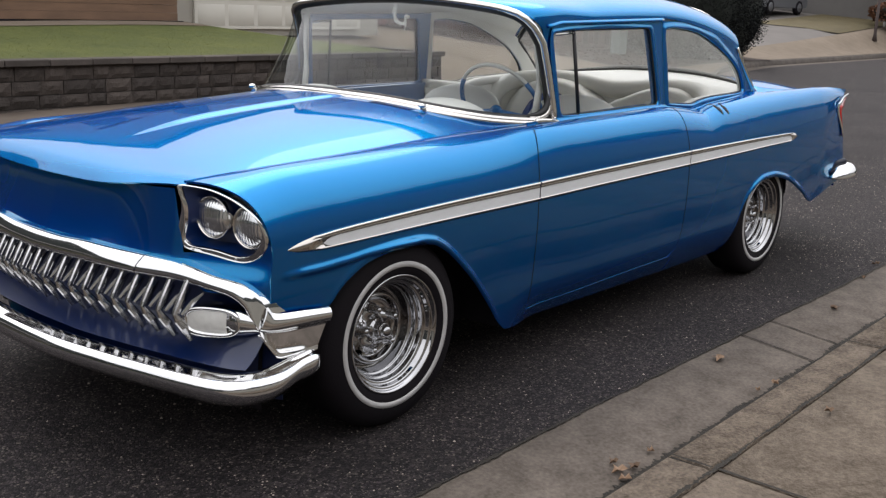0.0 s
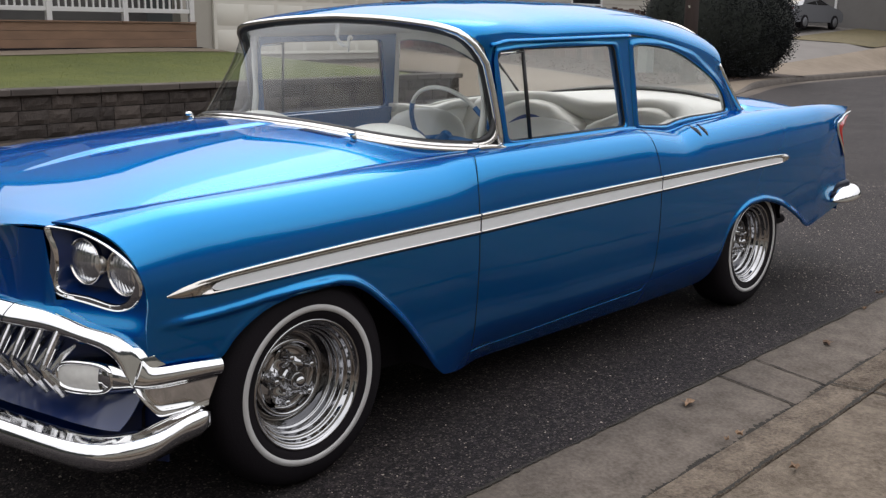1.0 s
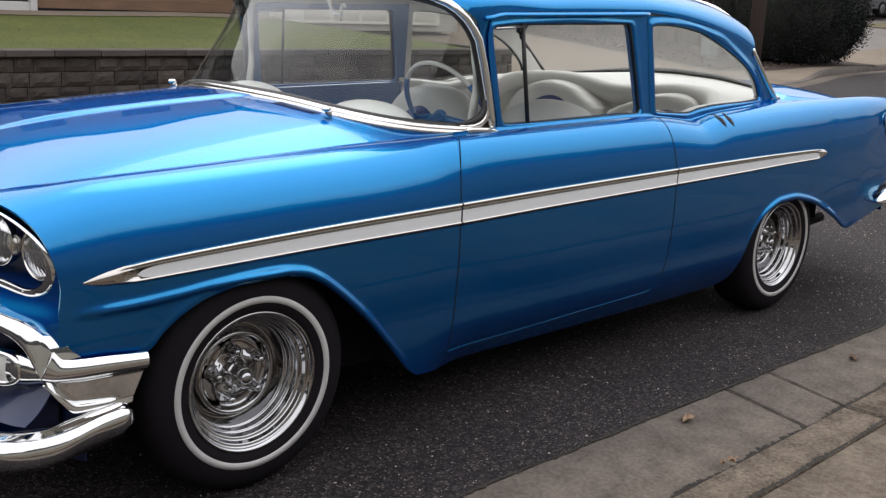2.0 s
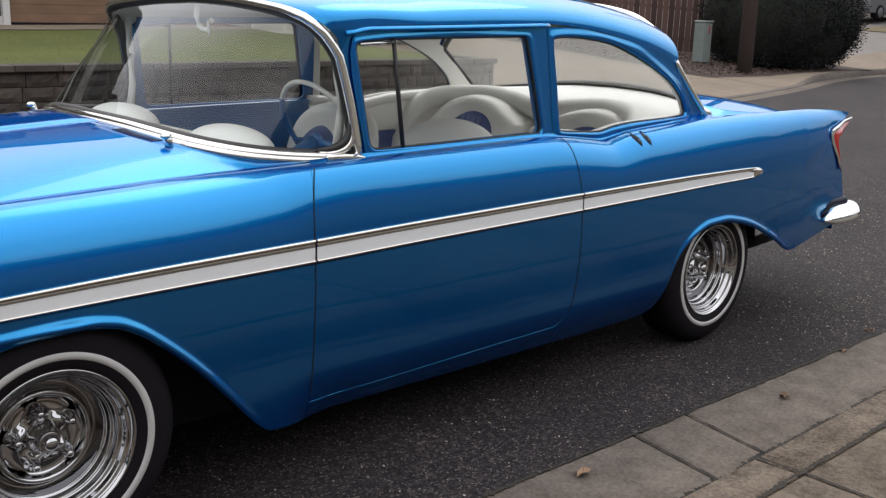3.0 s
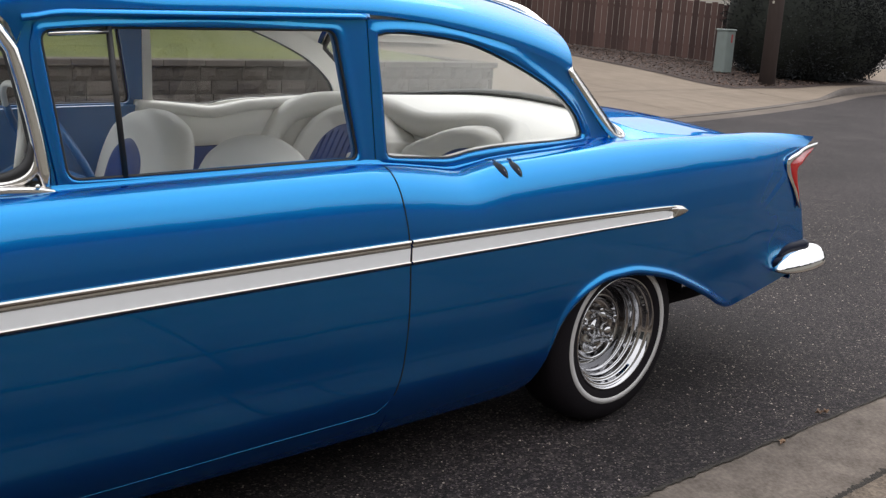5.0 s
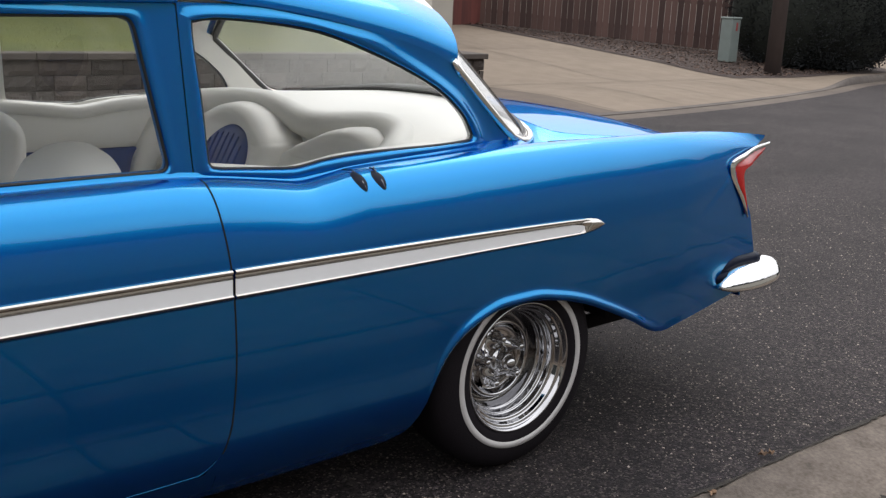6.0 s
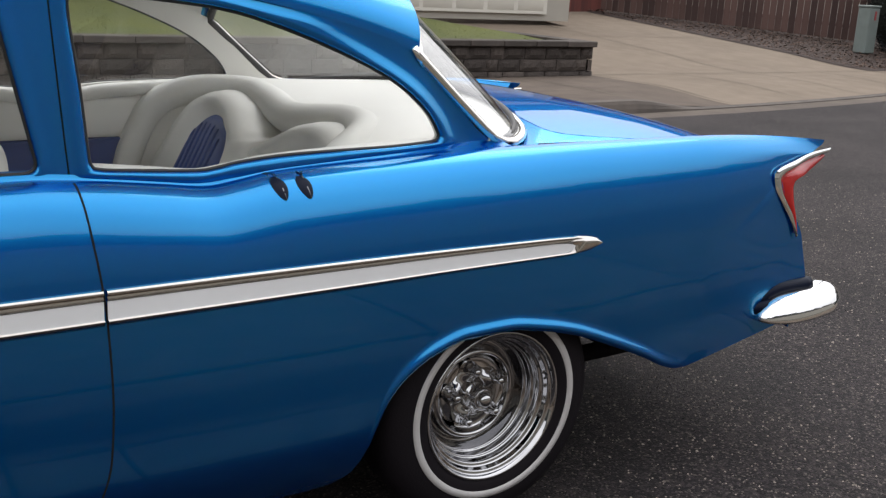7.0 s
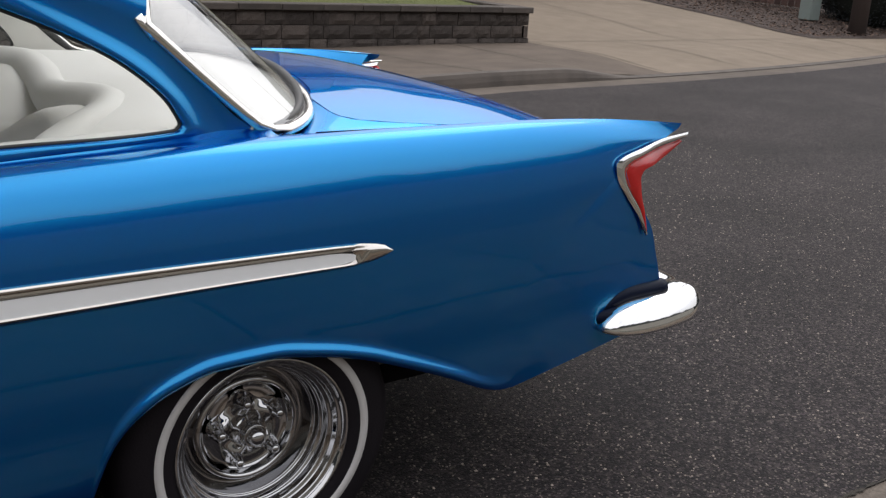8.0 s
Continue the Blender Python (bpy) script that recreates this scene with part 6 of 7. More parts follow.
# debris at the kerb's foot, with the shade there put into the same strip
part("joint_grime", dirt_line(lambda x: -1.60, lambda x, y: -0.048 + 0.052 * (y + 1.715) / 0.48, 0.034, 3.1), JOINT, gutter, kind="stuff")
part("road_grime", dirt_line(lambda x: near_edge(x) - 0.002, 0.0055, 0.014, 5.7), JOINT, gutter, kind="stuff")
part("kerb_grime", dirt_line(lambda x: -1.873, 0.0975, 0.015, 8.3), JOINT, pavement, kind="stuff")
for k, x in enumerate(PAN_JOINTS[7:11]):
    part("joint_grime", dirt_cross(x, -1.70, near_edge(x), -0.047, 0.004, 0.008, k), JOINT, gutter, kind="stuff")
for k, x in enumerate(KJ[13:19]):
    part("kerb_grime", dirt_cross(x, -1.86, -1.712, 0.094, 0.088, 0.009, k + 20), JOINT, kerb, kind="stuff")
    part("joint_grime", dirt_cross(x, -3.4, -1.88, 0.0975, 0.0945, 0.010, k + 40), JOINT, pavement, kind="stuff")
# unseen ground and wall, added for what the car's near flank reflects
structure("lawn_near", sheet("lawn_near", -40, 60, 50, -26, -3.5, 10, lambda x, y: 0.10 + 0.01 * (-3.5 - y), GRASS), mat("unseen_verge_grey", (0.062, 0.058, 0.045), rough=0.95, vary=0.3, scale=3), "added unseen ground behind the pavement, greyed for the car's reflections", "lawn")
structure("house_wall_behind", box(-60, 70, -14.3, -14, 0, 5.0), mat("unseen_wall_tan", (0.30, 0.285, 0.25), rough=0.85, vary=0.12, scale=2), "added unseen plain tan wall that shapes the car's reflections", "wall")

# far gutter, kerb with its dropped apron, pavement
FK = lambda x: 0.135 * (1 - smooth(10.1, 11.5, x) * (1 - smooth(20.5, 24.0, x)))
structure("gutter_far", sheet("gutter_far", -60, 60, 240, lambda x: ROAD_EDGE(x) - 0.42, lambda x: ROAD_EDGE(x) + 0.02, 2, lambda x, y: road_z(5.5) - 0.004, CONCRETE), mat("far_gutter_concrete", (0.130, 0.108, 0.090), spec=0.2, rough=0.9, second=(0.080, 0.066, 0.056), scale=4, bump=0.2, bscale=80), "concrete gutter across the street", "gutter")


def far_kerb_bm():
    def f(u, v):
        x = lerp(-60, 60, u)
        y, h = ROAD_EDGE(x), FK(x)
        zb = road_z(5.5)
        j = int(round(v * 5))
        return Vector((x, y + (0.0, 0.02, 0.045, 0.07, 0.16, 0.17)[j], zb + (-0.05, 0.01 + 0.3 * h, 0.01 + 0.75 * h, 0.012 + h, 0.02 + h, 0.02 + h)[j]))
    return grid(400, 5, f)


structure("kerb_far", far_kerb_bm(), mat("grimy_kerb_concrete", (0.120, 0.100, 0.086), rough=0.9, second=(0.050, 0.042, 0.037), scale=3.5, bump=0.4, bscale=70), "grimy concrete kerb dropping to a driveway apron", "kerb")


def land(x, y):
    """Height of the far side of the street."""
    k = ROAD_EDGE(x) + 0.16
    z0 = road_z(5.5) + 0.02 + FK(x)
    base = lerp(z0, 0.03, smooth(0, 1.6, y - k)) if y > k else z0
    return base + 0.078 * max(0, y - 9.6) * smooth(9.0, 12.0, y) * (1 if y < 19 else 1) + 0.055 * max(0, x - 27) * smooth(9, 13, y) * smooth(0, 1.5, y - k) - 0.017 * max(0, min(22, 11 - x)) * smooth(5.4, 8.5, y)


structure("pavement_far", sheet("pavement_far", -60, 12.2, 130, lambda x: ROAD_EDGE(x) + 0.15, 9.52, 12, land, CONCRETE), mat("grimy_pavement_concrete", (0.130, 0.104, 0.084), spec=0.2, rough=0.92, second=(0.075, 0.060, 0.050), scale=2.2, bump=0.2, bscale=60), "sandy concrete pavement below the block wall", "pavement")
drive = structure("driveway", sheet("driveway", 12.2, 19.75, 40, lambda x: ROAD_EDGE(x) + 0.15, 21.5, 50, land, DRIVECON), DRIVECON, "wide sandy concrete driveway sloping up to a garage", "driveway", even=True)
structure("pavement_corner", sheet("pavement_corner", 19.75, 60, 80, lambda x: ROAD_EDGE(x) + 0.15, lambda x: ROAD_EDGE(x) + 1.9, 10, lambda x, y: land(x, y) + 0.002, CONCRETE), DRIVECON, "concrete pavement round the corner", "pavement", even=True)
JOINT2 = mat("dark_control_joint", (0.11, 0.095, 0.07), rough=0.95, vary=0.3, scale=20)


def joint(pts, w=0.012):
    bm = bmesh.new()
    prev = None
    for i, p in enumerate(pts):
        q = pts[min(i + 1, len(pts) - 1)]
        r = pts[max(i - 1, 0)]
        d = Vector((q[0] - r[0], q[1] - r[1], 0)).normalized()
        nrm = Vector((-d.y, d.x, 0)) * w
        z = land(*p) + 0.004
        row = [bm.verts.new((p[0] + nrm.x, p[1] + nrm.y, z)), bm.verts.new((p[0] - nrm.x, p[1] - nrm.y, z))]
        if prev:
            bm.faces.new((prev[0], prev[1], row[1], row[0]))
        prev = row
    return bm


def line(a, b, n=30):
    return [(lerp(a[0], b[0], i / n), lerp(a[1], b[1], i / n)) for i in range(n + 1)]


for a, b in (((12.25, 9.6), (19.7, 9.75)), ((16.0, 7.2), (16.0, 21)), ((12.25, 14.0), (19.7, 14.0)), ((9.0, 6.3), (9.0, 9.5)), ((10.7, 6.5), (10.7, 9.5)), ((12.3, 6.7), (12.3, 9.5)), ((14.2, 7.0), (14.2, 9.6)), ((18.0, 7.6), (18.0, 9.7)), ((7.5, 6.0), (7.5, 9.5)), ((6.0, 5.7), (6.0, 9.5)), ((19.75, 8.1), (19.75, 9.7)), ((22, 8.7), (22, 10.3)), ((24.5, 9.4), (24.5, 11))):
    part("control_joint", joint(line(a, b)), JOINT2, drive, kind="stuff")


# raised lawn behind the block wall
def yard(x, y):
    return 0.50 + 0.40 * smooth(9.6, 15.5, y) + 0.02 * math.sin(x * 0.9) * smooth(10, 13, y)


def yard_edge(y):
    return curve1((9.5, 12.05), (11.0, 11.9), (12.5, 11.2), (14.0, 10.4), (16, 10.2))(y)


structure("lawn", grid(60, 26, lambda u, v: (lambda y: (lambda x: Vector((x, y, yard(x, y))))(lerp(-30, yard_edge(y), u)))(lerp(9.68, 16.0, v))), GRASS, "raised green lawn with patchy dry blades", "lawn", even=True)
structure("driveway_upper", grid(20, 20, lambda u, v: (lambda y: (lambda x: Vector((x, y, max(land(x, y), lerp(yard(x, y) - 0.02, land(12.2, y), u)))))(lerp(yard_edge(y) - 0.05, 12.25, u)))(lerp(12.3, 19.0, v))), DRIVECON, "sandy concrete beside the lawn", "driveway", even=True)

structure("garden_path", grid(30, 3, lambda u, v: (lambda y: (lambda x: Vector((x, y, yard(x, y) + 0.012)))(lerp(-20, 10.3, u)))(lerp(14.1, 15.02, v))), DRIVECON, "narrow pale path along the board wall", "path", even=True)
structure("lawn_edge_soil", grid(200, 2, lambda u, v: (lambda x: Vector((x, lerp(9.70, 9.79 + 0.05 * noise.noise(Vector((x * 5, 1, 1))), v), 0.525 + 0.006 * noise.noise(Vector((x * 9, 4, v))))))(lerp(-20, 12.0, u))), mat("edge_soil", (0.10, 0.062, 0.036), rough=0.95, second=(0.045, 0.028, 0.018), scale=20, bump=0.6, bscale=60), "bare brown soil along the wall's cap", "soil")

# short upright blades along the lawn's edge and over it
rnd = random.Random(11)
verts, faces = [], []
for i in range(9000):
    if i < 6000:
        y = rnd.uniform(9.68, 9.85)
        x = rnd.uniform(1.5, 12.0)
    else:
        y = 9.7 + 5.8 * rnd.random() ** 1.6
        x = rnd.uniform(1.5 + (y - 9.7) * 0.6, yard_edge(y))
    h = rnd.uniform(0.012, 0.03)
    a = rnd.uniform(0, 6.28)
    z = yard(x, y)
    w = 0.006
    k = len(verts)
    verts += [(x - w * math.cos(a), y - w * math.sin(a), z - 0.01), (x + w * math.cos(a), y + w * math.sin(a), z - 0.01), (x + rnd.uniform(-0.03, 0.03), y + rnd.uniform(-0.03, 0.03), z + h)]
    faces.append((k, k + 1, k + 2))
me = bpy.data.meshes.new("grass_blades")
me.from_pydata(verts, [], faces)
me.materials.append(mat("grass_blade", (0.165, 0.158, 0.040), rough=0.8, second=(0.110, 0.112, 0.026), scale=4, island=0.6))
tagged(new("grass_blades", me), "short mown grass blades, yellowing at the wall", "grass", kind="stuff")

# house across the street: planter boards, fence, garage
house = thing("house", (11, 18, 0.9), "beige house front with a garage door across the lawn", "house")
part("wall", box(10.12, 16.6, 15.6, 15.9, 0.6, 4.2), SIDING, house, even=False)
part("side_wall", box(16.3, 16.6, 15.9, 24, 0.6, 4.2), SIDING, house, even=False)
part("front_wall", box(-16, 10.1, 18.6, 18.9, 0.6, 4.2), SIDING, house, even=False)
gd = part("garage_door", box(10.9, 15.9, 15.53, 15.59, 0.75, 3.0), mat("cream_garage_door", (0.58, 0.56, 0.50), rough=0.6, vary=0.04, scale=2), house, even=False)
for k in range(4):
    for j in range(6):
        part("door_panel", slab(10.98 + j * 0.82, 10.98 + j * 0.82 + 0.72, 0, 0.46, 0, 0, depth=0.01), gd.data.materials[0], gd).matrix_basis = Matrix.Translation((0, 15.525, 0.82 + k * 0.55)) @ Matrix.Rotation(radians(90), 4, "X")
part("roof", grid(10, 2, lambda u, v: Vector((lerp(-17, 17.2, u), lerp(14.9, 21, v), lerp(4.15, 7.0, v)))), ROOFING, house, solid=0.15, even=False)
gable = [(3.2, 4.3), (12.8, 4.3), (12.8, 6.3), (8.0, 8.7), (3.2, 6.3)]
part("upper_wall", flat_with_holes([Vector(p) for p in gable], [], lambda a, b: Vector((a, 16.4, b))), SIDING, house, even=False, solid=0.15)
for sx in (-1, 1):
    part("gable_roof", grid(4, 6, lambda u, v: Vector((8.0 + sx * lerp(0, 5.3, u), lerp(15.9, 23.0, v), lerp(8.85, 6.15, u)))), ROOFING, house, even=False, solid=0.14)
    part("upper_side_wall", box(8.0 + sx * 4.7 - 0.08, 8.0 + sx * 4.7 + 0.08, 16.5, 23.0, 4.3, 6.3), SIDING, house, even=False)
for x in (4.7, 7.3, 9.9):
    uw = part("upper_window", box(x, x + 1.4, 16.34, 16.42, 4.75, 6.1, 0.01), WHITEWOOD, house, "white framed upper window", even=False)
    part("pane", box(x + 0.1, x + 1.3, 16.32, 16.36, 4.85, 6.0), DARKGLASS, uw, even=False)
planter = thing("planter_wall", (7.9, 15.1, 0.9), "low weathered brown board wall below a porch", "wall")
for k in range(3):
    part("board", box(5.70, 10.10, 15.0 + 0.006 * (k % 2), 15.08, 0.93 + k * 0.158, 1.085 + k * 0.158, 0.004), PLANTER, planter, even=False)
# solid dark strip below the boards, coloured as the shade of a gap
part("dark_gap", box(5.70, 10.22, 14.97, 15.1, 0.80, 0.925), UNDERSHADE, planter, even=False)
part("ledge", box(5.70, 10.10, 14.97, 15.12, 1.405, 1.43, 0.004), PLANTER, planter, even=False)
rail = thing("porch_rail", (7.9, 15.3, 1.43), "white painted porch rail on the board wall", "rail")
for x in (5.78, 6.95, 8.50, 10.00):
    part("post", box(x, x + 0.105, 15.05, 15.15, 1.432, 2.45, 0.006), WHITEWOOD, rail, even=False)
for z in (1.60, 2.28):
    part("rail", box(5.80, 10.06, 15.07, 15.13, z, z + 0.085, 0.006), WHITEWOOD, rail, even=False)
for k in range(30):
    part("baluster", box(5.95 + k * 0.138, 5.985 + k * 0.138, 15.085, 15.115, 1.684, 2.28), WHITEWOOD, rail, even=False)
bay = thing("bay_window", (4.2, 15.0, 0.85), "white framed window bay beside the porch", "window")
part("lower_panel", box(1.6, 5.58, 14.95, 15.10, 0.80, 1.03, 0.006), WHITEWOOD, bay, even=False)
for x in (1.6, 3.55, 5.56):
    part("trim", box(x, x + 0.12, 14.92, 15.10, 0.80, 2.9, 0.006), WHITEWOOD, bay, even=False)
for x in (1.72, 3.67):
    part("pane", box(x, x + 1.88, 15.02, 15.05, 1.03, 2.7), DARKGLASS, bay, even=False)
part("header", box(1.6, 5.68, 14.93, 15.10, 2.7, 2.95, 0.006), WHITEWOOD, bay, even=False)
structure("porch_back", box(-16, 10.1, 16.9, 17.0, 0.8, 4.0), GREYSIDE, "shaded grey wall behind the porch", "wall")

# bark bed, board fence, utility box, post, hedge
structure("bark_bed", sheet("bark_bed", 19.78, 28, 30, 9.72, 22, 40, lambda x, y: land(x, y) + 0.008, BARK), BARK, "planting bed covered in bark chips", "bed", even=True)
verts, faces = [], []
rnd = random.Random(8)
for i in range(7000):
    x, y = rnd.uniform(19.8, 24.6), rnd.uniform(9.8, 19)
    r, a = rnd.uniform(0.015, 0.05), rnd.uniform(0, 6.28)
    z = land(x, y) + 0.03
    k = len(verts)
    c, s = math.cos(a) * r, math.sin(a) * r
    t1, t2 = rnd.uniform(0, 0.03), rnd.uniform(0, 0.03)
    verts += [(x - c, y - s, z + t1), (x + s * 0.4, y - c * 0.4, z + t2), (x + c, y + s, z + t2 + 0.012), (x - s * 0.4, y + c * 0.4, z + t1 + 0.008)]
    faces.append((k, k + 1, k + 2, k + 3))
me = bpy.data.meshes.new("bark_chips")
me.from_pydata(verts, [], faces)
me.materials.append(BARK)
tagged(new("bark_chips", me), "scattered reddish bark chips and dead leaves", "bark", kind="stuff")

fence = thing("board_fence", (22.5, 16.2, 0.5), "weathered reddish dog-eared board fence", "fence")
fa, fb = Vector((24.6, 13.4, 0)), Vector((20.4, 19.0, 0))
dirn = (fb - fa).normalized()
nb = int((fb - fa).length / 0.165)
board_me = mesh_of("board", box(-0.0785, 0.0785, -0.012, 0.012, 0, 1.0, 0.004, 1), FENCE, False)
for k in range(nb):
    p = fa.lerp(fb, k / nb)
    ob = new("board", board_me)
    ob.parent, ob.matrix_parent_inverse = fence, fence.matrix_basis.inverted()
    rnd_h = 1.55 + 0.07 * ((k * 37) % 11) / 11
    ob.matrix_basis = Matrix.Translation((p.x, p.y, land(p.x, p.y) + 0.05)) @ Matrix.Rotation(math.atan2(dirn.y, dirn.x), 4, "Z") @ Matrix.Diagonal((1, 1, rnd_h, 1))
for z in (0.4, 1.25):
    part("rail", tube([(p.x + 0.05, p.y + 0.05, land(p.x, p.y) + z) for p in (fa, fa.lerp(fb, 0.5), fb)], 0.045, 4), FENCE, fence, even=False)
gate = thing("maroon_fence", (18.6, 18.2, 0.7), "maroon stained tall board fence", "fence")
for k in range(26):
    x = 16.7 + k * 0.15
    y = 18.0 + 0.25 * (x - 16.7)
    part("board", box(x, x + 0.14, y, y + 0.025, land(x, y), land(x, y) + 2.1), MAROON, gate, even=False)

ub = thing("utility_box", (22.4, 11.85, 0.3), "grey-green metal utility pedestal in the bark bed", "utility box")
uz = land(22.4, 11.85) + 0.02
part("cabinet", box(22.22, 22.58, 11.70, 12.02, uz, uz + 1.03, 0.02), BOXGREEN, ub, even=False)
part("lid", box(22.20, 22.60, 11.68, 12.04, uz + 1.03, uz + 1.08, 0.02), BOXGREEN, ub, even=False)
part("sticker", box(22.40, 22.46, 11.694, 11.70, uz + 0.75, uz + 0.95), mat("faded_red_sticker", (0.34, 0.05, 0.05), vary=0.1), ub, even=False)
post = thing("wooden_post", (21.9, 10.25, 0.2), "dark brown wooden utility pole beside the hedge", "pole")
pz = land(21.9, 10.25)
part("shaft", tube([(21.9, 10.25, pz - 0.2), (21.92, 10.27, pz + 4), (21.95, 10.3, pz + 9)], [0.19, 0.165, 0.13], 16), POLE, post)
part("pole_tag", box(21.72, 21.725, 10.2, 10.26, pz + 1.9, pz + 1.96), STEEL, post, even=False)


def leafy(name, label, category, blobs, count, leaf, seed, material, trunk=None):
    """A dense shrub: leaf blades in clumps that fill overlapping lobes, with an uneven outline."""
    top = thing(name, trunk, label, category)
    rd = random.Random(seed)
    verts, faces = [], []
    tot = sum(b[3] * b[4] * b[5] for b in blobs)
    for cx, cy, cz, rx, ry, rz in blobs:
        for _ in range(int(count * rx * ry * rz / tot)):
            d = Vector((rd.gauss(0, 1), rd.gauss(0, 1), rd.gauss(0, 1))).normalized()
            q = rd.uniform(0.80, 1.0) * (1 + 0.13 * noise.noise(Vector((d.x * 2.2 + cx, d.y * 2.2 + cy, d.z * 2.2 + cz))) + 0.08 * noise.noise(Vector((d.x * 6 + cx, d.y * 6, d.z * 6))))
            p = Vector((cx + d.x * rx * q, cy + d.y * ry * q, max(0.12 + 0.2 * rd.random(), cz + d.z * rz * q)))
            a, b = d.orthogonal().normalized(), None
            t = (d * 0.5 + Vector((rd.uniform(-1, 1), rd.uniform(-1, 1), rd.uniform(-0.3, 1)))).normalized()
            b = t.cross(a).normalized()
            s = leaf * rd.uniform(0.6, 1.3)
            k = len(verts)
            verts += [p, p + t * s * 0.5 + b * s * 0.28, p + t * s, p + t * s * 0.5 - b * s * 0.28]
            faces.append((k, k + 1, k + 2, k + 3))
    me = bpy.data.meshes.new("leaves")
    me.from_pydata([tuple(v) for v in verts], [], faces)
    me.materials.append(material)
    ob = new("leaves", me)
    ob.parent, ob.matrix_parent_inverse = top, top.matrix_basis.inverted()
    ob["kind"] = "stuff"
    # near-black solid cores fill the lobes behind the leaves
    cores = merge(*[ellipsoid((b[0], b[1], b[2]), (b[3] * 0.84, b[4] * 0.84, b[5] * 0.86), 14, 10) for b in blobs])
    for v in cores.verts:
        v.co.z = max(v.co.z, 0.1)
    part("inner_growth", cores, SHRUBCORE, top)
    return top


HEDGE = [(23.95, 11.35, 1.35, 0.95, 1.35, 1.5), (24.75, 10.95, 1.45, 1.2, 1.5, 1.55), (25.75, 10.75, 1.5, 1.2, 1.4, 1.5), (26.65, 10.72, 1.45, 1.05, 1.25, 1.42), (24.6, 11.95, 1.5, 1.3, 1.2, 1.55), (26.2, 11.95, 1.6, 1.3, 1.2, 1.5), (23.85, 12.0, 1.55, 0.8, 0.9, 1.45), (25.3, 11.3, 0.9, 2.2, 1.6, 1.0), (25.25, 10.83, 1.45, 1.3, 1.42, 1.53), (26.2, 10.73, 1.47, 1.2, 1.33, 1.47), (24.35, 11.12, 1.4, 1.1, 1.45, 1.53), (25.5, 10.9, 1.0, 2.0, 1.5, 1.15)]
leafy("hedge", "large dense dark evergreen hedge trimmed to a block", "hedge", HEDGE, 100000, 0.058, 5, LEAF, (24.9, 11.3, 0.2))

# second house with its garage, drive and car further along
house2 = thing("far_house", (40, 27, 1.5), "grey sided house with a white-framed garage door", "house")
part("wall", box(46.5, 47.0, 5, 30, 1.0, 5.6), GREYSIDE, house2, even=False)
part("garage_trim", merge(box(46.40, 46.5, 16.4, 16.5, 1.7, 3.72), box(46.40, 46.5, 21.4, 21.5, 1.7, 3.72), box(46.40, 46.5, 16.4, 21.5, 3.72, 3.82)), WHITEWOOD, house2, even=False)
part("garage_door", box(46.42, 46.5, 16.5, 21.4, 1.6, 3.72), GREYSIDE, house2, even=False)
part("wall_lamp", box(46.3, 46.5, 15.85, 16.0, 3.35, 3.75, 0.03), UNDERSHADE, house2, even=False)
part("roof", grid(2, 2, lambda u, v: Vector((lerp(46, 52, u), lerp(4, 31, v), lerp(5.5, 7.5, u)))), ROOFING, house2, solid=0.2, even=False)
part("dark_window", box(46.4, 46.5, 6.5, 8.5, 2.4, 4.0), DARKGLASS, house2, even=False)
house3 = thing("neighbour_house", (31, 20, 1), "beige sided house behind the fence with a white-framed window", "house")
part("wall", box(26.5, 38, 19.0, 19.3, 0.5, 5.2), SIDING, house3, even=False)
part("side_wall", box(26.5, 26.8, 19.3, 28, 0.5, 5.2), SIDING, house3, even=False)
win = part("window_frame", merge(box(28.6, 30.6, 18.93, 19.0, 2.2, 2.3), box(28.6, 28.7, 18.93, 19.0, 2.3, 3.7), box(30.5, 30.6, 18.93, 19.0, 2.3, 3.7), box(28.6, 30.6, 18.93, 19.0, 3.7, 3.8)), WHITEWOOD, house3, even=False)
part("pane", box(28.7, 30.5, 18.96, 19.0, 2.3, 3.7), DARKGLASS, win, even=False)
for k in range(24):
    part("siding_board", box(26.5, 38, 18.985, 19.0, 0.6 + k * 0.19, 0.605 + k * 0.19), GREYSIDE, house3, even=False)
structure("lawn_far", sheet("lawn_far", 38.25, 60, 60, lambda x: max(ROAD_EDGE(x) + 1.95, 11.8 + 3.3 * smooth(39.6, 38.25, x)), 15.3, 10, lambda x, y: land(x, y) + 0.006, DRYGRASS), DRYGRASS, "yellowed lawn by the far driveway", "lawn", even=True)
structure("yard_far", sheet("yard_far", 19.8, 80, 60, lambda x: ROAD_EDGE(x) + 1.7, 60, 40, lambda x, y: land(x, min(y, 24)) - 0.02, SOIL), mat("far_driveway_concrete", (0.135, 0.122, 0.112), rough=0.9, vary=0.15, scale=1.0), "pale concrete ground between the far houses", "driveway", even=True)


TAILRED = mat("tail_light_plastic", (0.10, 0.012, 0.012), rough=0.3)


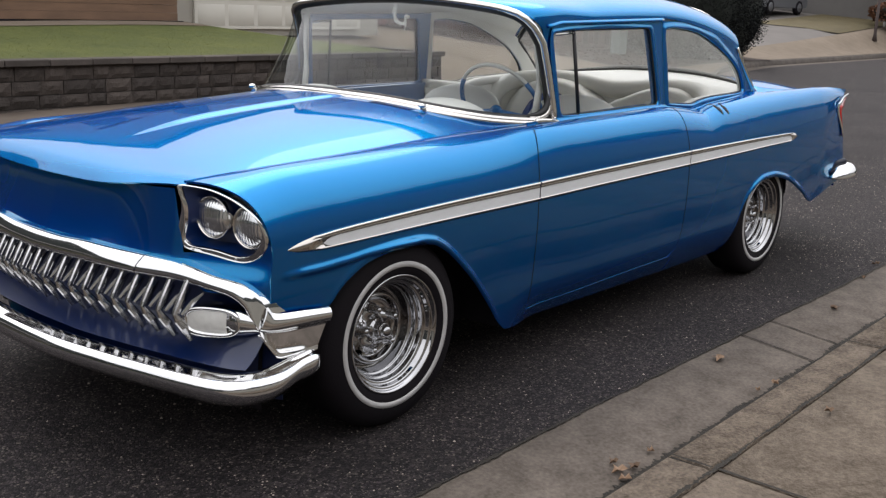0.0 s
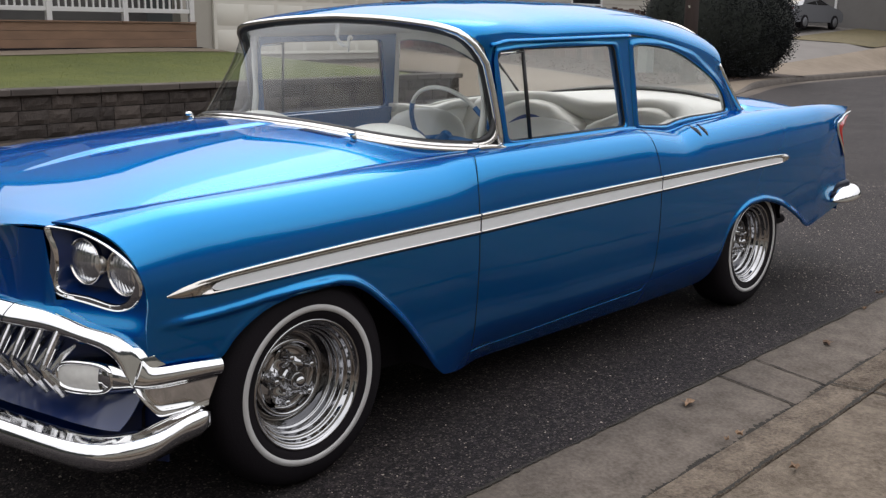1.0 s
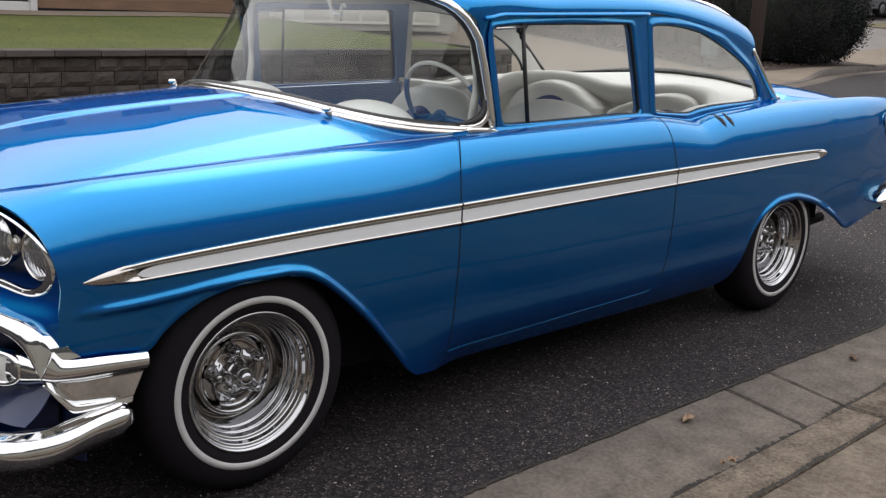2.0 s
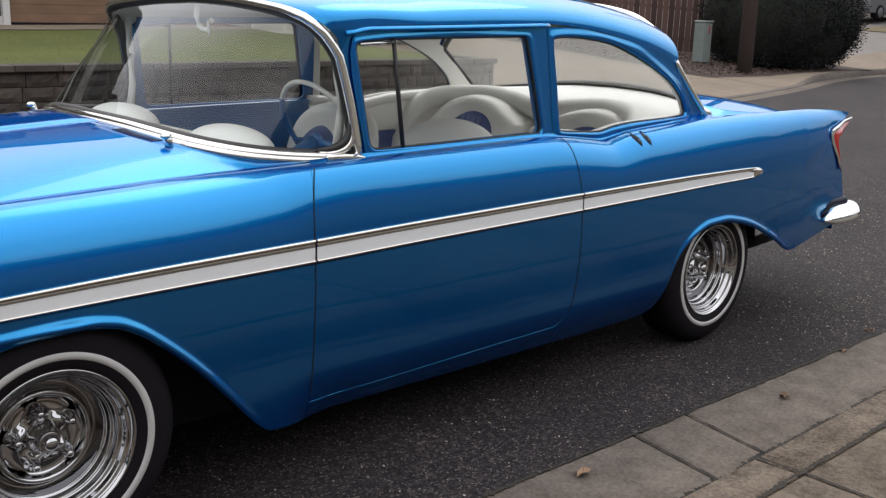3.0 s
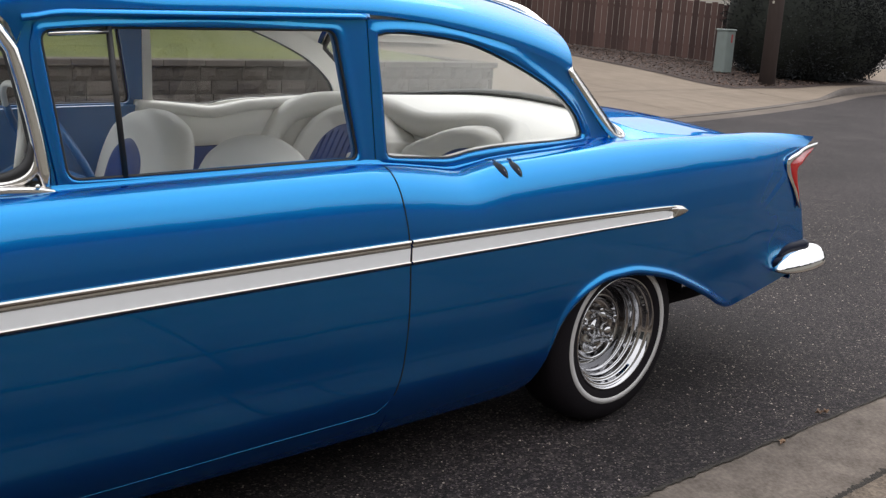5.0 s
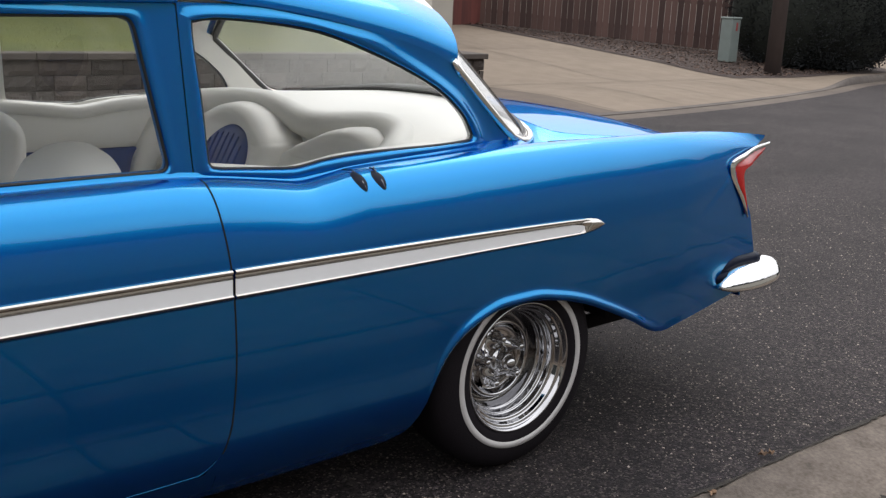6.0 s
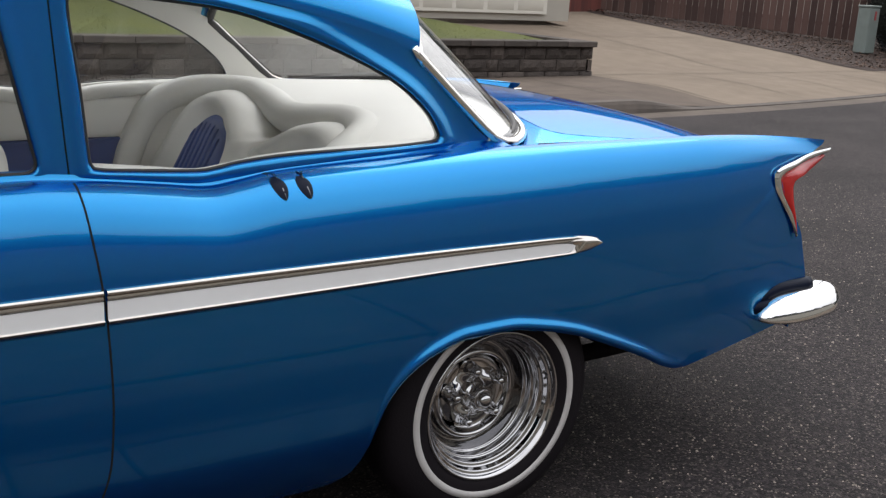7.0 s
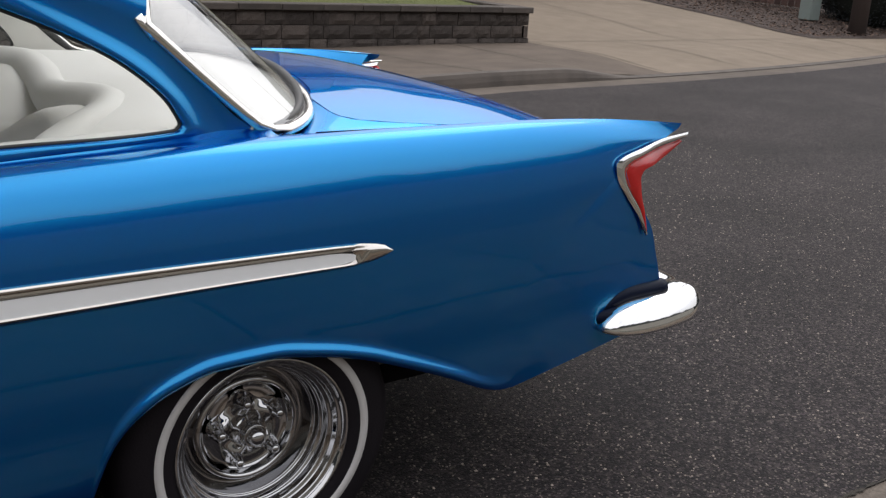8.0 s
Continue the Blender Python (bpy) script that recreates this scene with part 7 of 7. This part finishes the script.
def far_car():
    cx, cy = 43.35, 16.7
    z0 = land(cx, cy) + 0.01
    c = thing("silver_car", (cx, cy, z0), "silver sedan parked before the far garage", "car")
    ahead, left = Vector((0.996, -0.087, 0)), Vector((0.087, 0.996, 0))

    def at(a, b, z):
        return Vector((cx, cy, z0 + z)) + ahead * a + left * b
    prof = [(-2.12, 0.30), (-2.24, 0.48), (-2.22, 0.78), (-2.12, 1.00), (-1.62, 1.06), (-1.02, 1.40), (-0.5, 1.46), (0.15, 1.44), (0.98, 1.02), (1.8, 0.88), (2.14, 0.72), (2.22, 0.48), (2.1, 0.30)]
    rows = ((-1.0, 0.96), (-0.93, 1.0), (0.93, 1.0), (1.0, 0.96))
    bm = bmesh.new()
    grid_ = []
    for s_, k in rows:
        row = []
        for a, z in prof:
            half = 0.86 if z < 1.1 else 0.64
            row.append(bm.verts.new(at(a * (0.985 if k < 1 else 1), s_ * half, z if z < 0.5 else 0.5 + (z - 0.5) * k)))
        grid_.append(row)
    for a, b in zip(grid_, grid_[1:]):
        for i in range(len(prof) - 1):
            bm.faces.new((a[i], a[i + 1], b[i + 1], b[i]))
    bm.faces.new(grid_[0])
    bm.faces.new(grid_[-1][::-1])
    bmesh.ops.recalc_face_normals(bm, faces=bm.faces[:])
    part("body", bm, SILVER, c, auto=40)

    def panel(name, pts, material, thick=0.015):
        q = bmesh.new()
        q.faces.new([q.verts.new(p) for p in pts])
        bmesh.ops.solidify(q, geom=q.faces[:], thickness=thick)
        return part(name, q, material, c, even=False)
    for s_ in (-1, 1):
        side = lambda a, z: at(a, s_ * (lerp(0.86, 0.64, min(1, (z - 1.02) / 0.36)) + 0.012), z)
        panel("side_window", [side(-1.35, 1.09), side(-0.92, 1.33), side(-0.32, 1.37), side(-0.32, 1.05)], DARKGLASS)
        panel("side_window", [side(-0.25, 1.05), side(-0.25, 1.37), side(0.12, 1.36), side(0.72, 1.06)], DARKGLASS)
        panel("tail_light", [at(-2.235, s_ * 0.62, 0.83), at(-2.16, s_ * 0.83, 0.83), at(-2.13, s_ * 0.83, 0.96), at(-2.18, s_ * 0.62, 0.95)], TAILRED, 0.02)
    panel("rear_window", [at(-1.60, -0.60, 1.085), at(-1.60, 0.60, 1.085), at(-1.06, 0.52, 1.39), at(-1.06, -0.52, 1.39)], DARKGLASS)
    panel("windshield", [at(0.95, -0.62, 1.06), at(0.95, 0.62, 1.06), at(0.20, 0.54, 1.435), at(0.20, -0.54, 1.435)], DARKGLASS)
    panel("plate_recess", [at(-2.25, -0.26, 0.62), at(-2.25, 0.26, 0.62), at(-2.25, 0.26, 0.76), at(-2.25, -0.26, 0.76)], DARKGLASS)
    for a in (-1.35, 1.35):
        for s_ in (-1, 1):
            turn = Matrix.Translation(at(a, s_ * 0.80, 0.31)) @ Matrix.Rotation(math.atan2(-0.087, 0.996), 4, "Z")
            bm = lathe([(0, -0.1), (0.2, -0.1), (0.31, -0.09), (0.32, 0.0), (0.31, 0.1), (0, 0.1)], (0, 0), 20)
            bmesh.ops.transform(bm, matrix=turn, verts=bm.verts)
            w = part("wheel", bm, TYRE, c)
            bm = lathe([(0, -0.115), (0.19, -0.112), (0.2, -0.1)], (0, 0), 20)
            for v in bm.verts:
                v.co.y *= -s_
            bmesh.ops.transform(bm, matrix=turn, verts=bm.verts)
            part("hubcap", bm, SILVER, w)


far_car()
sign = thing("yard_sign", (45.4, 12.05, land(45.4, 12.05)), "white post with a hanging sign on the lawn", "sign")
sz = land(45.4, 12.05)
part("post", box(45.4, 45.49, 12.0, 12.09, sz, sz + 2.1), WHITEWOOD, sign, even=False)
part("arm", box(45.38, 45.47, 12.09, 12.9, sz + 1.95, sz + 2.04), WHITEWOOD, sign, even=False)
brd = part("board", box(45.42, 45.45, 12.2, 12.8, sz + 1.35, sz + 1.9), mat("dark_sign_board", (0.05, 0.055, 0.07), vary=0.1), sign, even=False)
part("text_bar", box(45.41, 45.42, 12.25, 12.75, sz + 1.45, sz + 1.56), WHITEWOOD, brd, even=False)
lamp = thing("dark_post", (41.75, 11.2, land(41.75, 11.2)), "slim dark post by the far lawn", "post")
lz = land(41.75, 11.2)
part("shaft", tube([(41.75, 11.2, lz), (41.75, 11.2, lz + 0.3), (41.75, 11.2, lz + 2.6)], [0.11, 0.065, 0.05], 10), POLE, lamp)
leafy("shrub", "low dark shrub in front of the far house", "shrub", [(46, 10.6, 2.2, 1.0, 1.4, 0.6), (46, 8.5, 2.4, 1.0, 1.2, 0.9)], 2600, 0.16, 9, LEAF, (46, 9.6, 1.6))
leafy("rust_shrub", "rust-coloured low shrub on the far lawn", "shrub", [(44.6, 11.5, 1.7, 0.6, 1.0, 0.4)], 1200, 0.14, 3, mat("rust_leaf", (0.20, 0.085, 0.04), second=(0.10, 0.04, 0.02), scale=3, island=0.6), (44.6, 11.5, 1.5))

# unseen tree lines, added to close the horizon and darken low reflections
rnd = random.Random(21)
bm = bmesh.new()
prev = None
for i in range(181):
    a = i / 180 * 2 * math.pi
    h = 13 + 6 * noise.noise(Vector((math.cos(a) * 6, math.sin(a) * 6, 0))) + 1.2 * noise.noise(Vector((math.cos(a) * 40, math.sin(a) * 40, 3)))
    r = 150
    row = [bm.verts.new((r * math.cos(a), r * math.sin(a), -1)), bm.verts.new((r * math.cos(a), r * math.sin(a), h))]
    if prev:
        bm.faces.new((prev[0], row[0], row[1], prev[1]))
    prev = row
structure("backdrop", bm, DISTANT, "added ring of dark trees, met only in reflections", "backdrop")
# unseen; heights set by where sky reflections should end on the car
structure("trees_beyond", grid(120, 4, lambda u, v: (lambda x: Vector((x, 31 + 1.2 * v * v, v * (15.0 + 3.0 * smooth(0, -10, x) - 4.0 * smooth(4, 13, x) + 1.4 * noise.noise(Vector((x * 0.13, 0, 15))) + 0.4 * noise.noise(Vector((x * 0.6, 0, 12)))))))(lerp(-90, 75, u))), DISTANT, "added unseen trees beyond the houses that darken the hood's reflections", "backdrop")
structure("trees_ahead", grid(80, 4, lambda u, v: (lambda y: Vector((-42 - 1.2 * v * v, y, v * (13.0 + 2.4 * noise.noise(Vector((y * 0.13, 3, 25))) + 1.2 * noise.noise(Vector((y * 0.6, 3, 22)))))))(lerp(-60, 70, u))), DISTANT, "added unseen trees past the car's nose that darken reflections", "backdrop")
structure("trees_behind", grid(160, 4, lambda u, v: (lambda x: Vector((x, -21 - 0.02 * abs(x) - 1.2 * v * v, v * (11.3 + 1.5 * smooth(6, -5, x) + 2.2 * noise.noise(Vector((x * 0.11, 0, 5))) + 1.1 * noise.noise(Vector((x * 0.5, 0, 2)))))))(lerp(-90, 100, u))), DISTANT, "added unseen trees on the near side that darken the flank's reflections", "backdrop")

# fallen leaves in the gutter
def leaf_bm(x, y, z, r, a, curl):
    pts = []
    for k in range(11):
        t = k / 10 * 2 * math.pi
        q = r * (0.55 + 0.45 * abs(math.sin(t * 2.5)))
        pts.append((x + q * math.cos(t + a), y + 0.75 * q * math.sin(t + a), z + 0.006 + curl * abs(math.sin(t * 1.5 + a))))
    bm = bmesh.new()
    c = bm.verts.new((x, y, z + 0.008))
    vs = [bm.verts.new(p) for p in pts[:-1]]
    for k in range(10):
        bm.faces.new((c, vs[k], vs[(k + 1) % 10]))
    return bm


for x, y, r in ((2.62, -1.40, 0.035), (1.47, -1.33, 0.036), (0.31, -1.55, 0.034), (0.37, -1.57, 0.026), (0.28, -1.59, 0.028), (0.34, -1.51, 0.020), (0.51, -1.55, 0.018), (3.66, -1.25, 0.02), (3.30, -1.31, 0.018), (3.69, -1.26, 0.015), (0.98, -1.96, 0.022), (1.31, -1.575, 0.014), (4.9, -1.36, 0.018), (2.35, -2.1, 0.02), (1.1, -1.72, 0.02), (5.5, -1.2, 0.02)):
    z = 0.095 if y < -1.71 else lerp(-0.05, 0.002, (y + 1.715) / 0.48) if y < -1.235 else 0
    lf = part("fallen_leaf", leaf_bm(x, y, z, r, x * 7, 0.016), FALLEN, None, even=False, solid=0.001)
    tagged(lf, "dry curled brown leaf lying in the gutter" if y > -1.71 else "dry curled brown leaf on the concrete", "leaf", group="fallen leaves")



# ---- block wall across the street ----
wall = structure("block_wall", box(-30, 12.05, 9.56, 9.86, -0.35, 0.47), UNDERSHADE, "low retaining wall of dark split-faced blocks", "wall")
structure("block_wall_return", box(11.79, 12.05, 9.86, 12.3, -0.05, 0.47), UNDERSHADE, "end of the retaining wall turning up the drive", "wall")


def block_bm(w, h, d, seed):
    """A block with a rough split face and chipped edges."""
    rd = random.Random(seed)
    nx, nz = 5, 3
    bm = bmesh.new()
    fr = [[bm.verts.new((w * (i / nx - 0.5), (0.018 if i in (0, nx) or j in (0, nz) else rd.uniform(-0.016, 0.004)), h * j / nz)) for j in range(nz + 1)] for i in range(nx + 1)]
    for i in range(nx):
        for j in range(nz):
            bm.faces.new((fr[i][j], fr[i + 1][j], fr[i + 1][j + 1], fr[i][j + 1]))
    rim = [fr[i][0] for i in range(nx + 1)] + [fr[nx][j] for j in range(1, nz + 1)] + [fr[i][nz] for i in range(nx - 1, -1, -1)] + [fr[0][j] for j in range(nz - 1, 0, -1)]
    back = [bm.verts.new((v.co.x, d, v.co.z)) for v in rim]
    for k in range(len(rim)):
        bm.faces.new((rim[k], back[k], back[(k + 1) % len(rim)], rim[(k + 1) % len(rim)]))
    return bm


COURSES = ((-0.228, 0.165), (-0.06, 0.165), (0.108, 0.18), (0.291, 0.185))
block_me = {}
for ci, (z, h) in enumerate(COURSES):
    x, k = 12.16 - (0.11, 0.0, 0.11, 0.0)[ci], ci
    while x > -12:
        kind = ((0.40, 0.33, 0.40, 0.27, 0.40), (0.40, 0.26, 0.40, 0.30, 0.40), (0.40, 0.40, 0.22, 0.40, 0.31), (0.30, 0.40, 0.40, 0.24, 0.40))[ci][k % 5]
        key = (kind, ci, k % 3)
        if key not in block_me:
            block_me[key] = mesh_of("block", block_bm(kind - 0.007, h - 0.006, 0.10, len(block_me)), BLOCK, False)
        ob = new("block", block_me[key])
        ob.parent = wall
        ob.matrix_parent_inverse = Matrix()
        ob.matrix_basis = Matrix.Translation((x - kind / 2, 9.478 + 0.012 * ci + 0.004 * ((k * 7) % 5 - 2), z))
        x -= kind
        k += 1
    for j in range(6):
        key = (0.40, ci, j % 3)
        ob = new("block", block_me[key])
        ob.parent = wall
        ob.matrix_basis = Matrix.Translation((12.167 - 0.012 * ci, 9.69 + 0.40 * j + 0.1 * (ci % 2), z)) @ Matrix.Rotation(radians(90), 4, "Z")
cap_me = mesh_of("cap", box(-0.30, 0.30, -0.02, 0.30, 0, 0.088, 0.010, 1), CAPSTONE, False)
x = 12.19
k = 0
while x > -12:
    ob = new("cap", cap_me)
    ob.parent = wall
    ob.matrix_basis = Matrix.Translation((x - 0.301, 9.475 + 0.003 * (k % 3), 0.478 + 0.001 * (k % 2)))
    x -= 0.606
    k += 1
for j in range(4):
    ob = new("cap", cap_me)
    ob.parent = wall
    ob.matrix_basis = Matrix.Translation((12.19, 10.09 + 0.606 * j, 0.4785)) @ Matrix.Rotation(radians(90), 4, "Z")
